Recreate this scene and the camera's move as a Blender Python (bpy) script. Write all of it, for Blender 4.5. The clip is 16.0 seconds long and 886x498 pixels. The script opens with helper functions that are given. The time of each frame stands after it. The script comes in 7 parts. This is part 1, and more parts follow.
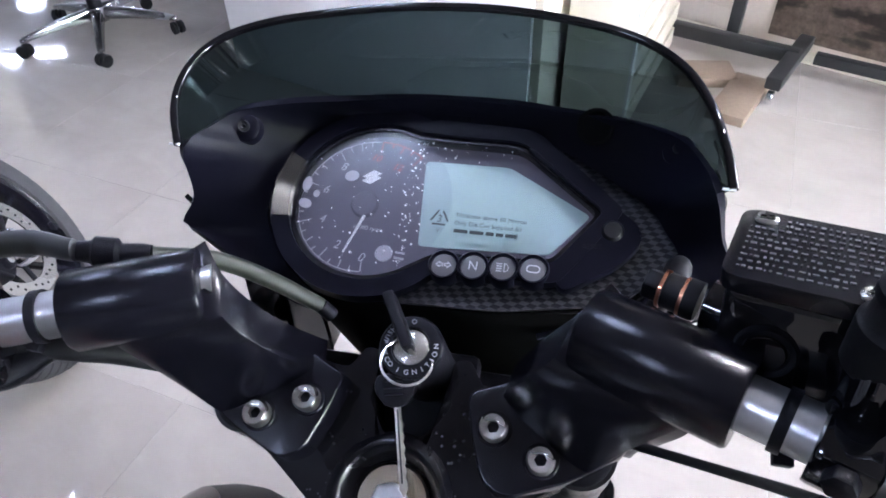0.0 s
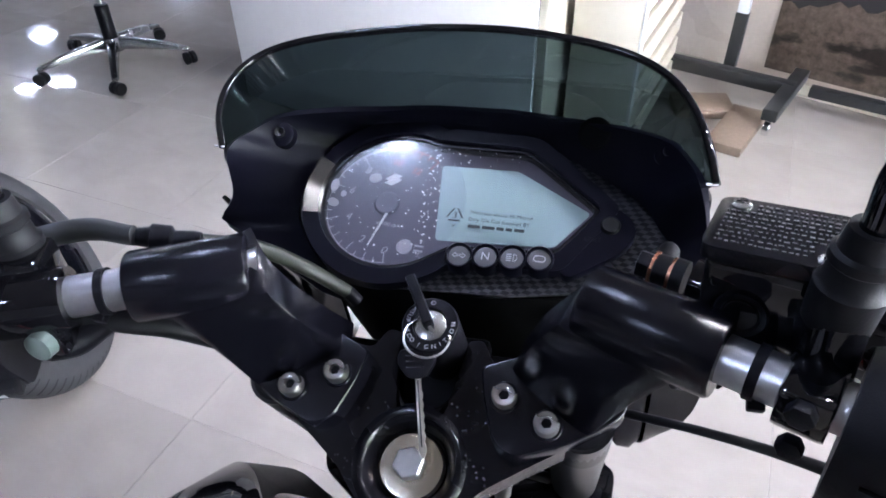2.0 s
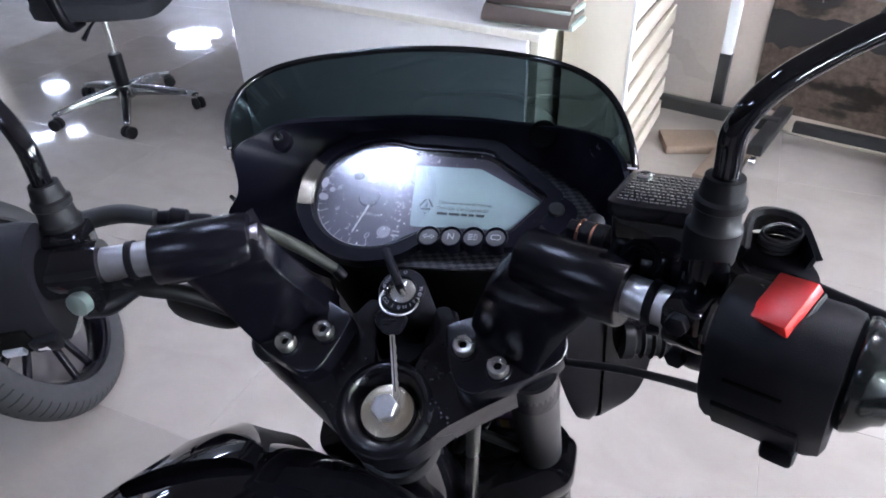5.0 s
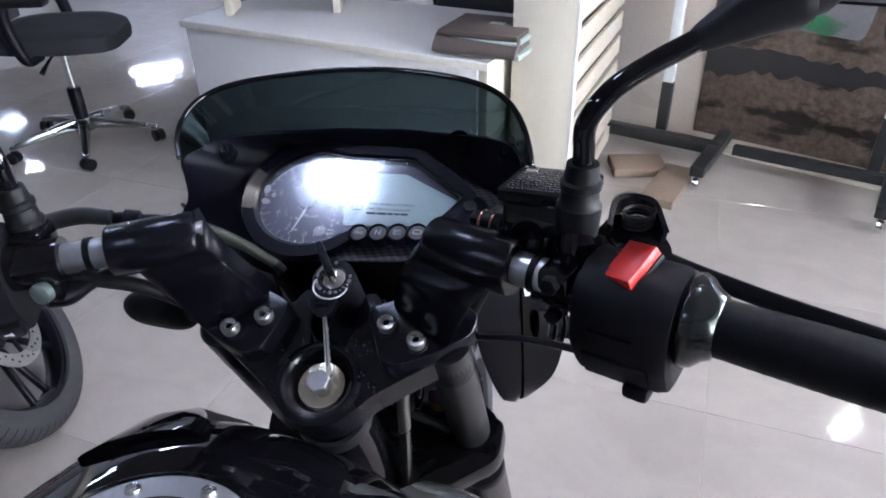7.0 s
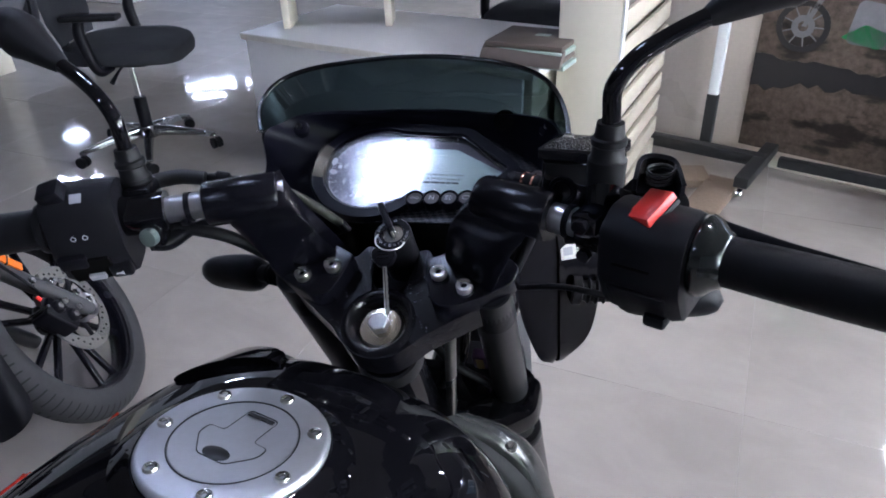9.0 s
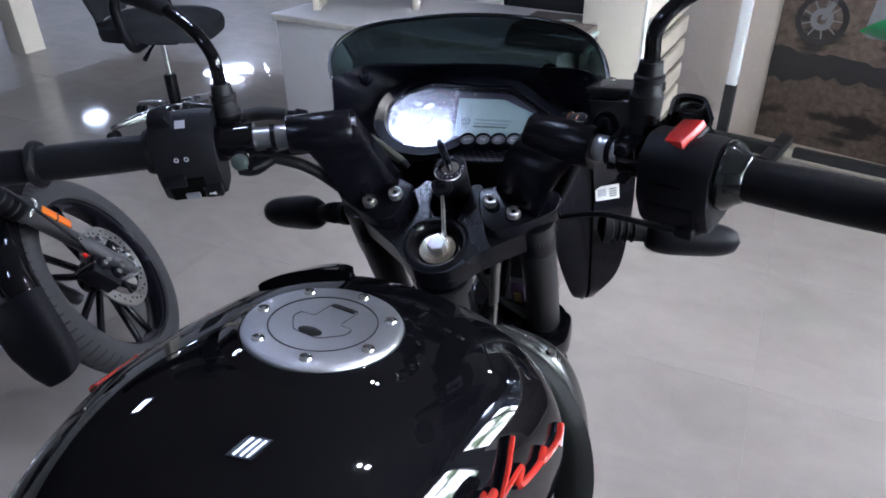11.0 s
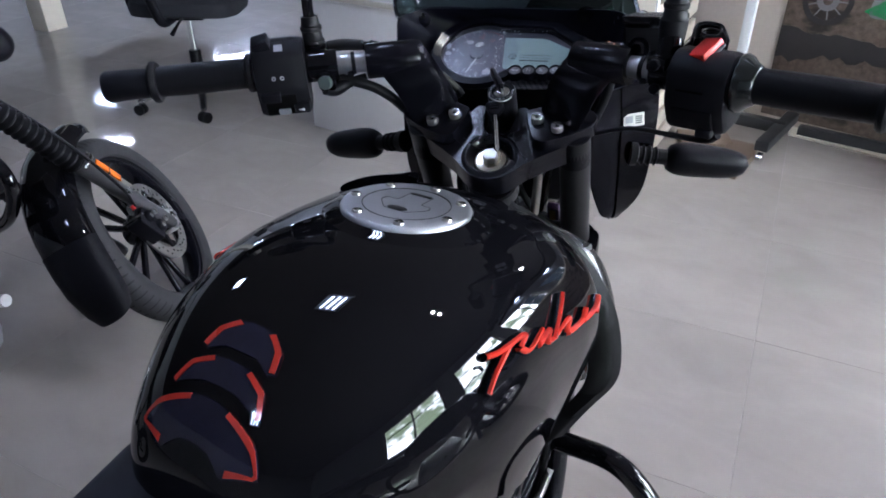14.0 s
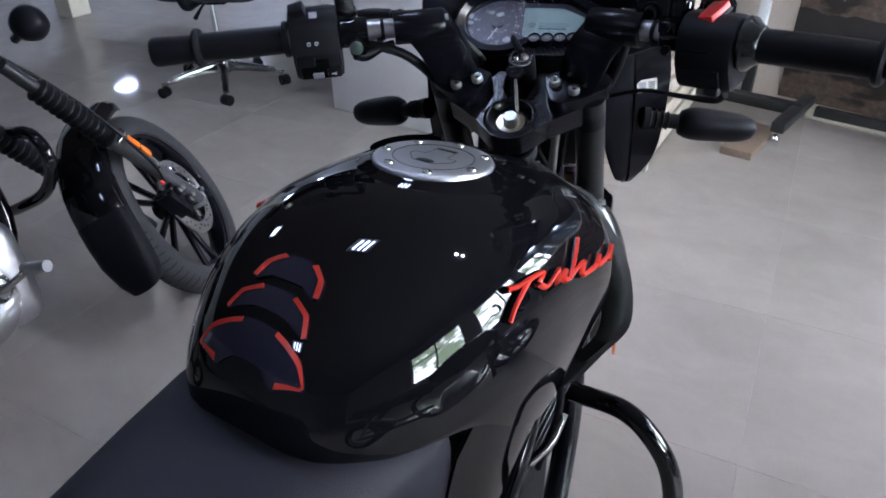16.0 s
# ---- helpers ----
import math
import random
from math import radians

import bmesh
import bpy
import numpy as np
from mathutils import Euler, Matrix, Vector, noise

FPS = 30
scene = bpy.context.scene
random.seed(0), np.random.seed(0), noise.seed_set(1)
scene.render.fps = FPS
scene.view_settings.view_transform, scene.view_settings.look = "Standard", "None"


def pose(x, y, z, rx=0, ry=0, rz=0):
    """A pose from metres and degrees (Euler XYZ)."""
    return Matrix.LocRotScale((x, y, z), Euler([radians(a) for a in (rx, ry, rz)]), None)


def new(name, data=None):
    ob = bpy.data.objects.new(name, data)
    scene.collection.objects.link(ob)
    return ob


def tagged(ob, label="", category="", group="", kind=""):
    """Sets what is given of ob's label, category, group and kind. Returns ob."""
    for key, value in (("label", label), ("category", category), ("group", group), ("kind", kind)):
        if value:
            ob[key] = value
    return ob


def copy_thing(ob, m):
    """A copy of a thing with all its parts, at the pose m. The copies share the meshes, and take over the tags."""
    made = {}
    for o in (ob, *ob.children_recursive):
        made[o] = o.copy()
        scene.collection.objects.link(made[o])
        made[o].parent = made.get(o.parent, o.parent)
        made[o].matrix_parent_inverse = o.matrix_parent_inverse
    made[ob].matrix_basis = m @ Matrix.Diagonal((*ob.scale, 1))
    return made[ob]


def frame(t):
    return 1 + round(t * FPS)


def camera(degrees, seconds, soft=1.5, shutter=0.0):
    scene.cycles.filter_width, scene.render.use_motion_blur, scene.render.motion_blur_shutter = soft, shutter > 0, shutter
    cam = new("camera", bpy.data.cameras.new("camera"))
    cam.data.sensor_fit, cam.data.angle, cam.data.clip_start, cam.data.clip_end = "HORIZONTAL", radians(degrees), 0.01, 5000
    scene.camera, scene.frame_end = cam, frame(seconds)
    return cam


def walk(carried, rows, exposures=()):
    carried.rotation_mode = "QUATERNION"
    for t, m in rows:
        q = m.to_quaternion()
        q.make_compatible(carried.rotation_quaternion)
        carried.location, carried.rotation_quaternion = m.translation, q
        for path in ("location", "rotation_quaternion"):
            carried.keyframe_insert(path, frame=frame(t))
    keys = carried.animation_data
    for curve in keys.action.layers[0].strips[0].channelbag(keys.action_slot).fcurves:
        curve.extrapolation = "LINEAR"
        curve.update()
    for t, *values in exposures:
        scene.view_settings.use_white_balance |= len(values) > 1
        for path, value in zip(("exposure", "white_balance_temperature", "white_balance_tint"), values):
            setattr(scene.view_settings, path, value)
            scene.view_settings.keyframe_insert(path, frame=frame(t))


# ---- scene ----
cam = camera(65.2, 16.0, soft=1.75)
METRES, EYE, TILT, LEAN, TURN = 0.65, 1.248, -40.75, 1.0, 28.0
EYE_X, EYE_Y = 0.115, 0.0
ROWS = [
    (0.0, 0.0, 0.0, 0.0, 0.0, 0.0, -0.0),
    (0.5, -0.0024, -0.0138, -0.007, -0.06, 0.58, 0.14),
    (1.0, -0.0045, -0.0297, -0.0152, -0.05, 1.25, 0.08),
    (1.5, -0.0084, -0.0469, -0.0242, -0.01, 1.89, -0.24),
    (2.0, -0.013, -0.0661, -0.037, 0.1, 2.61, -0.43),
    (2.5, -0.018, -0.0817, -0.0504, 0.06, 3.35, -0.75),
    (3.0, -0.0145, -0.0968, -0.0621, 0.45, 3.97, -0.92),
    (5.5, 0.0385, -0.2035, -0.1259, 0.1, 7.05, 0.81),
    (6.0, 0.0544, -0.2283, -0.1403, -0.89, 7.73, 1.44),
    (6.5, 0.0652, -0.2491, -0.1532, -1.58, 8.3, 1.61),
    (7.0, 0.0719, -0.2744, -0.1697, -2.01, 8.84, 1.68),
    (7.5, 0.0744, -0.299, -0.1889, -1.97, 9.31, 1.61),
    (8.0, 0.0749, -0.3247, -0.2153, -1.19, 9.81, 1.42),
    (8.5, 0.0709, -0.3469, -0.2406, -0.05, 10.2, 0.68),
    (9.0, 0.0623, -0.372, -0.2613, 1.26, 10.33, -0.05),
    (11.5, -0.0076, -0.5154, -0.4118, 1.62, 9.7, -1.93),
    (12.0, -0.0184, -0.5543, -0.4475, 1.43, 9.54, -2.1),
    (12.5, -0.0332, -0.5827, -0.4726, 1.46, 9.31, -2.17),
    (13.0, -0.0499, -0.6046, -0.5008, 1.54, 9.28, -2.36),
    (13.5, -0.0636, -0.6231, -0.524, 1.69, 9.12, -2.37),
    (14.0, -0.0696, -0.639, -0.5472, 1.92, 8.99, -2.42),
    (14.5, -0.0734, -0.6568, -0.5672, 2.13, 8.77, -2.36),
    (15.0, -0.0759, -0.6765, -0.5881, 2.38, 8.55, -2.43),
    (15.5, -0.0769, -0.6942, -0.6069, 2.68, 8.38, -2.63),
    (16.0, -0.0777, -0.7118, -0.622, 3.12, 8.04, -2.85),
]
walk(cam, [(t, pose(EYE_X, EYE_Y, EYE, TILT, LEAN, TURN) @ pose(METRES * x, METRES * y, METRES * z, 90 + pitch, roll, yaw)) for t, x, y, z, yaw, pitch, roll in ROWS],
     exposures=[(0.0, 0.52, 5400, 21), (3.0, 0.18, 5400, 21), (5.5, -0.04, 5400, 21), (9.0, -0.55, 5350, 20), (12.5, -0.60, 5300, 19), (16.0, -0.68, 5300, 19)])

# ---- world and light ----
world = bpy.data.worlds.new("world")
scene.world = world
world.use_nodes = True
wn = world.node_tree
sky = wn.nodes.new("ShaderNodeTexSky")
sky.sky_type, sky.sun_disc = "NISHITA", False
sky.sun_elevation, sky.sun_rotation = radians(38), radians(70)
wn.nodes["Background"].inputs["Strength"].default_value = 0.10
wn.links.new(sky.outputs["Color"], wn.nodes["Background"].inputs["Color"])


# ---- materials ----
def socket(node, name, value):
    node.inputs[name].default_value = value


def material(name, colour, rough=0.5, metal=0.0, coat=0.0, spread=0.12, grain=60.0, bump=0.0, bump_scale=400.0,
             rough_spread=0.08, coat_rough=0.03, specular=0.5, blotch=6.0, emit=0.0, tint=None):
    """A painted, moulded or cast surface: colour varied at two scales, uneven gloss, fine relief."""
    m = bpy.data.materials.new(name)
    m.use_nodes = True
    nt = m.node_tree
    b = nt.nodes["Principled BSDF"]
    c = tuple(colour) + (1.0,)
    coords = nt.nodes.new("ShaderNodeTexCoord")
    fine, broad = nt.nodes.new("ShaderNodeTexNoise"), nt.nodes.new("ShaderNodeTexNoise")
    for n, s in ((fine, grain), (broad, blotch)):
        socket(n, "Scale", s)
        socket(n, "Detail", 4.0)
        nt.links.new(coords.outputs["Object"], n.inputs["Vector"])
    add = nt.nodes.new("ShaderNodeMath")
    add.operation = "ADD"
    nt.links.new(fine.outputs["Fac"], add.inputs[0])
    nt.links.new(broad.outputs["Fac"], add.inputs[1])
    ramp = nt.nodes.new("ShaderNodeMapRange")
    socket(ramp, "From Min", 0.6)
    socket(ramp, "From Max", 1.4)
    socket(ramp, "To Min", 1.0 - spread)
    socket(ramp, "To Max", 1.0 + spread)
    nt.links.new(add.outputs[0], ramp.inputs["Value"])
    mul = nt.nodes.new("ShaderNodeVectorMath")
    mul.operation = "SCALE"
    mul.inputs[0].default_value = c[:3]
    nt.links.new(ramp.outputs["Result"], mul.inputs["Scale"])
    nt.links.new(mul.outputs["Vector"], b.inputs["Base Color"])
    rr = nt.nodes.new("ShaderNodeMapRange")
    socket(rr, "From Min", 0.3)
    socket(rr, "From Max", 0.7)
    socket(rr, "To Min", max(0.02, rough - rough_spread))
    socket(rr, "To Max", min(1.0, rough + rough_spread))
    nt.links.new(broad.outputs["Fac"], rr.inputs["Value"])
    nt.links.new(rr.outputs["Result"], b.inputs["Roughness"])
    socket(b, "Metallic", metal)
    socket(b, "Coat Weight", coat)
    socket(b, "Coat Roughness", coat_rough)
    socket(b, "Specular IOR Level", specular)
    if emit:
        socket(b, "Emission Color", c)
        socket(b, "Emission Strength", emit)
    if bump:
        rel = nt.nodes.new("ShaderNodeTexNoise")
        socket(rel, "Scale", bump_scale)
        socket(rel, "Detail", 3.0)
        nt.links.new(coords.outputs["Object"], rel.inputs["Vector"])
        bp = nt.nodes.new("ShaderNodeBump")
        socket(bp, "Strength", bump)
        socket(bp, "Distance", 0.001)
        nt.links.new(rel.outputs["Fac"], bp.inputs["Height"])
        nt.links.new(bp.outputs["Normal"], b.inputs["Normal"])
        nt.links.new(bp.outputs["Normal"], b.inputs["Coat Normal"])
    return m


def clear_sheet(name, tint, gloss_rough=0.03, ior=1.5):
    """A thin clear or smoked sheet: lets light straight through, tinted, and mirrors at its surface."""
    m = bpy.data.materials.new(name)
    m.use_nodes = True
    nt = m.node_tree
    nt.nodes.remove(nt.nodes["Principled BSDF"])
    out = nt.nodes["Material Output"]
    tr, gl, mix, lw, pw, mr = (nt.nodes.new(k) for k in ("ShaderNodeBsdfTransparent", "ShaderNodeBsdfGlossy", "ShaderNodeMixShader", "ShaderNodeLayerWeight", "ShaderNodeMath", "ShaderNodeMapRange"))
    socket(tr, "Color", tuple(tint) + (1,))
    socket(gl, "Roughness", gloss_rough)
    socket(gl, "Color", (1, 1, 1, 1))
    socket(lw, "Blend", 0.5)
    pw.operation = "POWER"
    pw.inputs[1].default_value = 5.0
    socket(mr, "To Min", ((ior - 1) / (ior + 1)) ** 2)
    nt.links.new(lw.outputs["Facing"], pw.inputs[0])
    nt.links.new(pw.outputs[0], mr.inputs["Value"])
    nt.links.new(mr.outputs["Result"], mix.inputs[0])
    nt.links.new(tr.outputs[0], mix.inputs[1])
    nt.links.new(gl.outputs[0], mix.inputs[2])
    nt.links.new(mix.outputs[0], out.inputs["Surface"])
    return m


def glow(name, colour, strength):
    m = bpy.data.materials.new(name)
    m.use_nodes = True
    nt = m.node_tree
    b = nt.nodes["Principled BSDF"]
    socket(b, "Base Color", tuple(colour) + (1,))
    socket(b, "Emission Color", tuple(colour) + (1,))
    socket(b, "Emission Strength", strength)
    return m


PAINT = material("gloss_black_paint", (0.003, 0.003, 0.004), 0.028, spread=0.2, rough_spread=0.008)
SATIN = material("satin_black_alloy", (0.0034, 0.0034, 0.0058), 0.25, spread=0.2, bump=0.06, bump_scale=900, rough_spread=0.04, specular=0.30)


def flaked_material():
    """Black cast paint under torn clear film: pale flakes, dull where they lie, on a glossy uneven ground."""
    m = material("speckled_black_clamp", (0.0030, 0.0030, 0.0046), 0.26, coat=0.25, specular=0.20, spread=0.4, grain=260, bump=0.25, bump_scale=160, coat_rough=0.09)
    nt = m.node_tree
    b = nt.nodes["Principled BSDF"]
    coords = [n for n in nt.nodes if n.type == "TEX_COORD"][0]
    big, small = nt.nodes.new("ShaderNodeTexNoise"), nt.nodes.new("ShaderNodeTexVoronoi")
    socket(big, "Scale", 70.0)
    socket(small, "Scale", 300.0)
    for n in (big, small):
        nt.links.new(coords.outputs["Object"], n.inputs["Vector"])
    spots, zones = nt.nodes.new("ShaderNodeMapRange"), nt.nodes.new("ShaderNodeMapRange")
    for n, lo, hi, src in ((spots, 0.25, 0.14, small.outputs["Distance"]), (zones, 0.50, 0.62, big.outputs["Fac"])):
        socket(n, "From Min", lo)
        socket(n, "From Max", hi)
        nt.links.new(src, n.inputs["Value"])
    both = nt.nodes.new("ShaderNodeMath")
    both.operation = "MULTIPLY"
    nt.links.new(spots.outputs["Result"], both.inputs[0])
    nt.links.new(zones.outputs["Result"], both.inputs[1])
    mix = nt.nodes.new("ShaderNodeMix")
    mix.data_type = "RGBA"
    nt.links.new(both.outputs[0], mix.inputs["Factor"])
    nt.links.new(b.inputs["Base Color"].links[0].from_socket, mix.inputs["A"])
    mix.inputs["B"].default_value = (0.055, 0.055, 0.066, 1)
    nt.links.new(mix.outputs["Result"], b.inputs["Base Color"])
    return m


CAST = flaked_material()
PLASTIC = material("black_moulded_plastic", (0.004, 0.004, 0.0062), 0.42, specular=0.14, spread=0.2, bump=0.3, bump_scale=1500)
GLOSSMOULD = material("gloss_moulded_plastic", (0.004, 0.004, 0.006), 0.14, spread=0.2, bump=0.5, bump_scale=22)
COWL = material("dark_cowl_plastic", (0.0042, 0.0042, 0.0082), 0.32, spread=0.2, bump=0.08, bump_scale=900, specular=0.06)
SWITCH = material("charcoal_switch_plastic", (0.0060, 0.0060, 0.0082), 0.44, specular=0.16, spread=0.15, bump=0.35, bump_scale=1800)
RUBBER = material("black_rubber", (0.0060, 0.0060, 0.0072), 0.48, specular=0.18, spread=0.2, bump=0.12, bump_scale=700)
GRIP = material("ribbed_grip_rubber", (0.0040, 0.0040, 0.0054), 0.44, specular=0.16, spread=0.2, bump=0.35, bump_scale=1600)
TYRE = material("tyre_rubber", (0.022, 0.022, 0.024), 0.72, spread=0.25, bump=0.4, bump_scale=300)
STEEL = material("bright_steel", (0.52, 0.51, 0.49), 0.28, metal=1.0, spread=0.12, grain=200, rough_spread=0.1)
CHROME = material("chrome", (0.75, 0.76, 0.78), 0.08, metal=1.0, spread=0.05)
BRASS = material("pale_brass_washer", (0.70, 0.63, 0.50), 0.22, metal=1.0, spread=0.12)
COPPER = material("copper_washer", (0.75, 0.36, 0.22), 0.3, metal=1.0)
ALLOY = material("brushed_aluminium", (0.60, 0.60, 0.62), 0.34, metal=1.0, spread=0.1, grain=300)
CHAIRSTEEL = material("polished_chair_steel", (0.30, 0.30, 0.31), 0.22, metal=1.0, spread=0.1, grain=200)
CAPSIL = material("satin_silver_cap", (0.56, 0.57, 0.61), 0.38, metal=0.85, spread=0.06, grain=200, coat=0.2)
FORKGREY = material("grey_cast_fork_leg", (0.085, 0.085, 0.090), 0.36, metal=0.55, spread=0.12, bump=0.1, bump_scale=500)
GREYPIPE = material("dark_grey_fork_tube", (0.035, 0.035, 0.037), 0.34, metal=0.7, spread=0.12)
RED = material("red_switch_plastic", (0.62, 0.020, 0.012), 0.38, spread=0.08, bump=0.1)
REDPAD = material("dull_red_pad_edge", (0.40, 0.030, 0.018), 0.25, coat=0.7, spread=0.1)
REDLINE = material("red_decal", (0.60, 0.035, 0.018), 0.22, coat=0.8, spread=0.1)
PADBLUE = material("dark_pad_resin", (0.012, 0.012, 0.027), 0.14, coat=1.0, spread=0.15)
WHITE = material("white_print", (0.72, 0.72, 0.74), 0.5, spread=0.05)
GREYPRINT = material("grey_print", (0.40, 0.40, 0.44), 0.5, spread=0.05)
REDPRINT = material("red_print", (0.26, 0.045, 0.05), 0.5, spread=0.05)
DARKPRINT = material("dark_print", (0.02, 0.03, 0.035), 0.6, spread=0.05)
DIAL = material("dial_face", (0.062, 0.056, 0.088), 0.5, spread=0.06, grain=500)
LCD = material("lcd_glass", (0.33, 0.46, 0.46), 0.3, spread=0.03)
LENS = material("grey_indicator_lens", (0.085, 0.085, 0.092), 0.4, spread=0.08, coat=0.1)
AMBER = material("amber_reflector", (0.72, 0.16, 0.01), 0.2, spread=0.15, grain=300, coat=0.6)
HOSE = material("olive_rubber_hose", (0.022, 0.025, 0.018), 0.42, spread=0.15)
SEAT = material("charcoal_vinyl", (0.012, 0.012, 0.018), 0.58, specular=0.26, spread=0.12, bump=0.4, bump_scale=900)
BUBBLE = material("film_bubble", (0.75, 0.75, 0.80), 0.2, spread=0.05)
PEARL = material("pearl_film_bubble", (0.26, 0.26, 0.30), 0.3, spread=0.05)
FABRIC = material("black_mesh_fabric", (0.010, 0.011, 0.015), 0.85, spread=0.25, bump=0.6, bump_scale=500)
LAMINATE = material("white_laminate", (0.72, 0.71, 0.70), 0.40, spread=0.03, grain=40)
CREAM = material("cream_panel", (0.63, 0.59, 0.49), 0.45, spread=0.03, grain=40)
TAN = material("beige_slat", (0.50, 0.45, 0.37), 0.40, spread=0.08, grain=50)
BROWNBOX = material("brown_cardboard", (0.20, 0.15, 0.11), 0.75, spread=0.15, grain=80)
FILES = material("taupe_file_cover", (0.088, 0.070, 0.060), 0.55, spread=0.1)
PAPER = material("worn_paper_edge", (0.30, 0.36, 0.33), 0.8, spread=0.2, grain=300)
BLUSH = material("white_steel_post", (0.70, 0.74, 0.76), 0.35, spread=0.05)
WALLPAINT = material("grey_wall_paint", (0.16, 0.16, 0.165), 0.8, spread=0.03, bump=0.1, bump_scale=200)
PALEWALL = material("pale_wall_paint", (0.55, 0.56, 0.58), 0.7, spread=0.03, bump=0.1, bump_scale=200)
CEILING = material("dark_ceiling_board", (0.080, 0.075, 0.071), 0.85, spread=0.03)
VISOR = clear_sheet("smoked_visor", (0.042, 0.060, 0.066), 0.03)
CLEAR = clear_sheet("clear_cover", (0.93, 0.93, 0.94), 0.11, 1.52)
HAZE = clear_sheet("hazy_film", (0.96, 0.96, 0.97), 0.24, 1.27)
FILM = clear_sheet("loose_film_tab", (0.74, 0.72, 0.66), 0.24, 1.42)
MIRROR = material("mirror_glass", (0.86, 0.87, 0.88), 0.02, metal=1.0, spread=0.0, rough_spread=0.0)
TUBE_LIGHT = glow("led_tube", (0.80, 0.88, 1.0), 120.0)
BATTEN_LIGHT = glow("bright_led_batten", (0.88, 0.94, 1.0), 330.0)
SPOT_LIGHT = glow("warm_led_spot", (1.0, 0.93, 0.82), 2400.0)


def carbon_material():
    m = material("carbon_weave", (0.016, 0.016, 0.020), 0.36, specular=0.16)
    nt = m.node_tree
    b = nt.nodes["Principled BSDF"]
    coords = [n for n in nt.nodes if n.type == "TEX_COORD"][0]
    turn = nt.nodes.new("ShaderNodeMapping")
    socket(turn, "Rotation", (0, 0, radians(28)))
    nt.links.new(coords.outputs["Object"], turn.inputs["Vector"])
    socket(turn, "Scale", (1 / 0.0048, 1 / 0.0023, 1.0))
    brick = nt.nodes.new("ShaderNodeTexChecker")
    socket(brick, "Scale", 1.0)
    socket(brick, "Color1", (0.005, 0.005, 0.008, 1))
    socket(brick, "Color2", (0.034, 0.034, 0.036, 1))
    nt.links.new(turn.outputs["Vector"], brick.inputs["Vector"])
    nt.links.new(brick.outputs["Color"], b.inputs["Base Color"])
    return m


CARBON = carbon_material()


def floor_material():
    m = material("polished_floor_tile", (0.375, 0.342, 0.312), 0.045, spread=0.06, grain=9.0, blotch=1.3, rough_spread=0.02, coat=0.0)
    nt = m.node_tree
    b = nt.nodes["Principled BSDF"]
    src = b.inputs["Base Color"].links[0].from_socket
    info = nt.nodes.new("ShaderNodeObjectInfo")
    vary = nt.nodes.new("ShaderNodeMapRange")
    socket(vary, "To Min", 0.96)
    socket(vary, "To Max", 1.04)
    nt.links.new(info.outputs["Random"], vary.inputs["Value"])
    mul = nt.nodes.new("ShaderNodeVectorMath")
    mul.operation = "SCALE"
    nt.links.new(src, mul.inputs[0])
    nt.links.new(vary.outputs["Result"], mul.inputs["Scale"])
    # wiped dust, trodden dirt and painted-in shadow patches that run across the joints
    place_of, smear, film = nt.nodes.new("ShaderNodeNewGeometry"), nt.nodes.new("ShaderNodeTexNoise"), nt.nodes.new("ShaderNodeMapRange")
    stretch = nt.nodes.new("ShaderNodeMapping")
    socket(stretch, "Scale", (1.0, 1.9, 1.0))
    socket(stretch, "Rotation", (0.0, 0.0, 0.7))
    socket(smear, "Scale", 3.1)
    socket(smear, "Detail", 7.0)
    socket(smear, "Roughness", 0.58)
    socket(smear, "Distortion", 0.7)
    nt.links.new(place_of.outputs["Position"], stretch.inputs["Vector"])
    nt.links.new(stretch.outputs["Vector"], smear.inputs["Vector"])
    for key_name, value in (("From Min", 0.36), ("From Max", 0.62), ("To Min", 0.93), ("To Max", 1.03)):
        socket(film, key_name, value)
    nt.links.new(smear.outputs["Fac"], film.inputs["Value"])
    dirt_and_shade = nt.nodes.new("ShaderNodeVectorMath")
    dirt_and_shade.operation = "SCALE"
    nt.links.new(mul.outputs["Vector"], dirt_and_shade.inputs[0])
    nt.links.new(film.outputs["Result"], dirt_and_shade.inputs["Scale"])
    nt.links.new(dirt_and_shade.outputs["Vector"], b.inputs["Base Color"])
    return m


TILE = floor_material()
GROUT = material("grey_grout", (0.42, 0.39, 0.36), 0.6, spread=0.10)


# ---- mesh tools ----
def thing(name, label, category, m=None, group="", kind=""):
    ob = new(name)
    ob.empty_display_size = 0.05
    ob.matrix_basis = m or Matrix()
    return tagged(ob, label, category, group, kind)


def world_of(ob):
    return world_of(ob.parent) @ ob.matrix_parent_inverse @ ob.matrix_basis if ob.parent else ob.matrix_basis.copy()


def finish(bm, smooth=40.0):
    bmesh.ops.recalc_face_normals(bm, faces=bm.faces)
    for f in bm.faces:
        f.smooth = True
    for e in bm.edges:
        if len(e.link_faces) == 2 and e.calc_face_angle(0.0) > radians(smooth):
            e.smooth = False
    return bm


def part(name, bm, mat, parent, label="", m=None, smooth=40.0):
    """Link a bmesh as one mesh object under parent, at the world pose m (its parent's pose if none is given)."""
    me = bpy.data.meshes.new(name)
    finish(bm, smooth)
    bm.to_mesh(me)
    bm.free()
    me.materials.append(mat)
    return place(name, me, parent, label, m)


def place(name, me, parent, label="", m=None):
    ob = new(name, me)
    if parent is not None:
        w = world_of(parent)
        ob.parent = parent
        ob.matrix_parent_inverse = w.inverted()
        ob.matrix_basis = m.copy() if m is not None else w
    elif m is not None:
        ob.matrix_basis = m
    return tagged(ob, label)


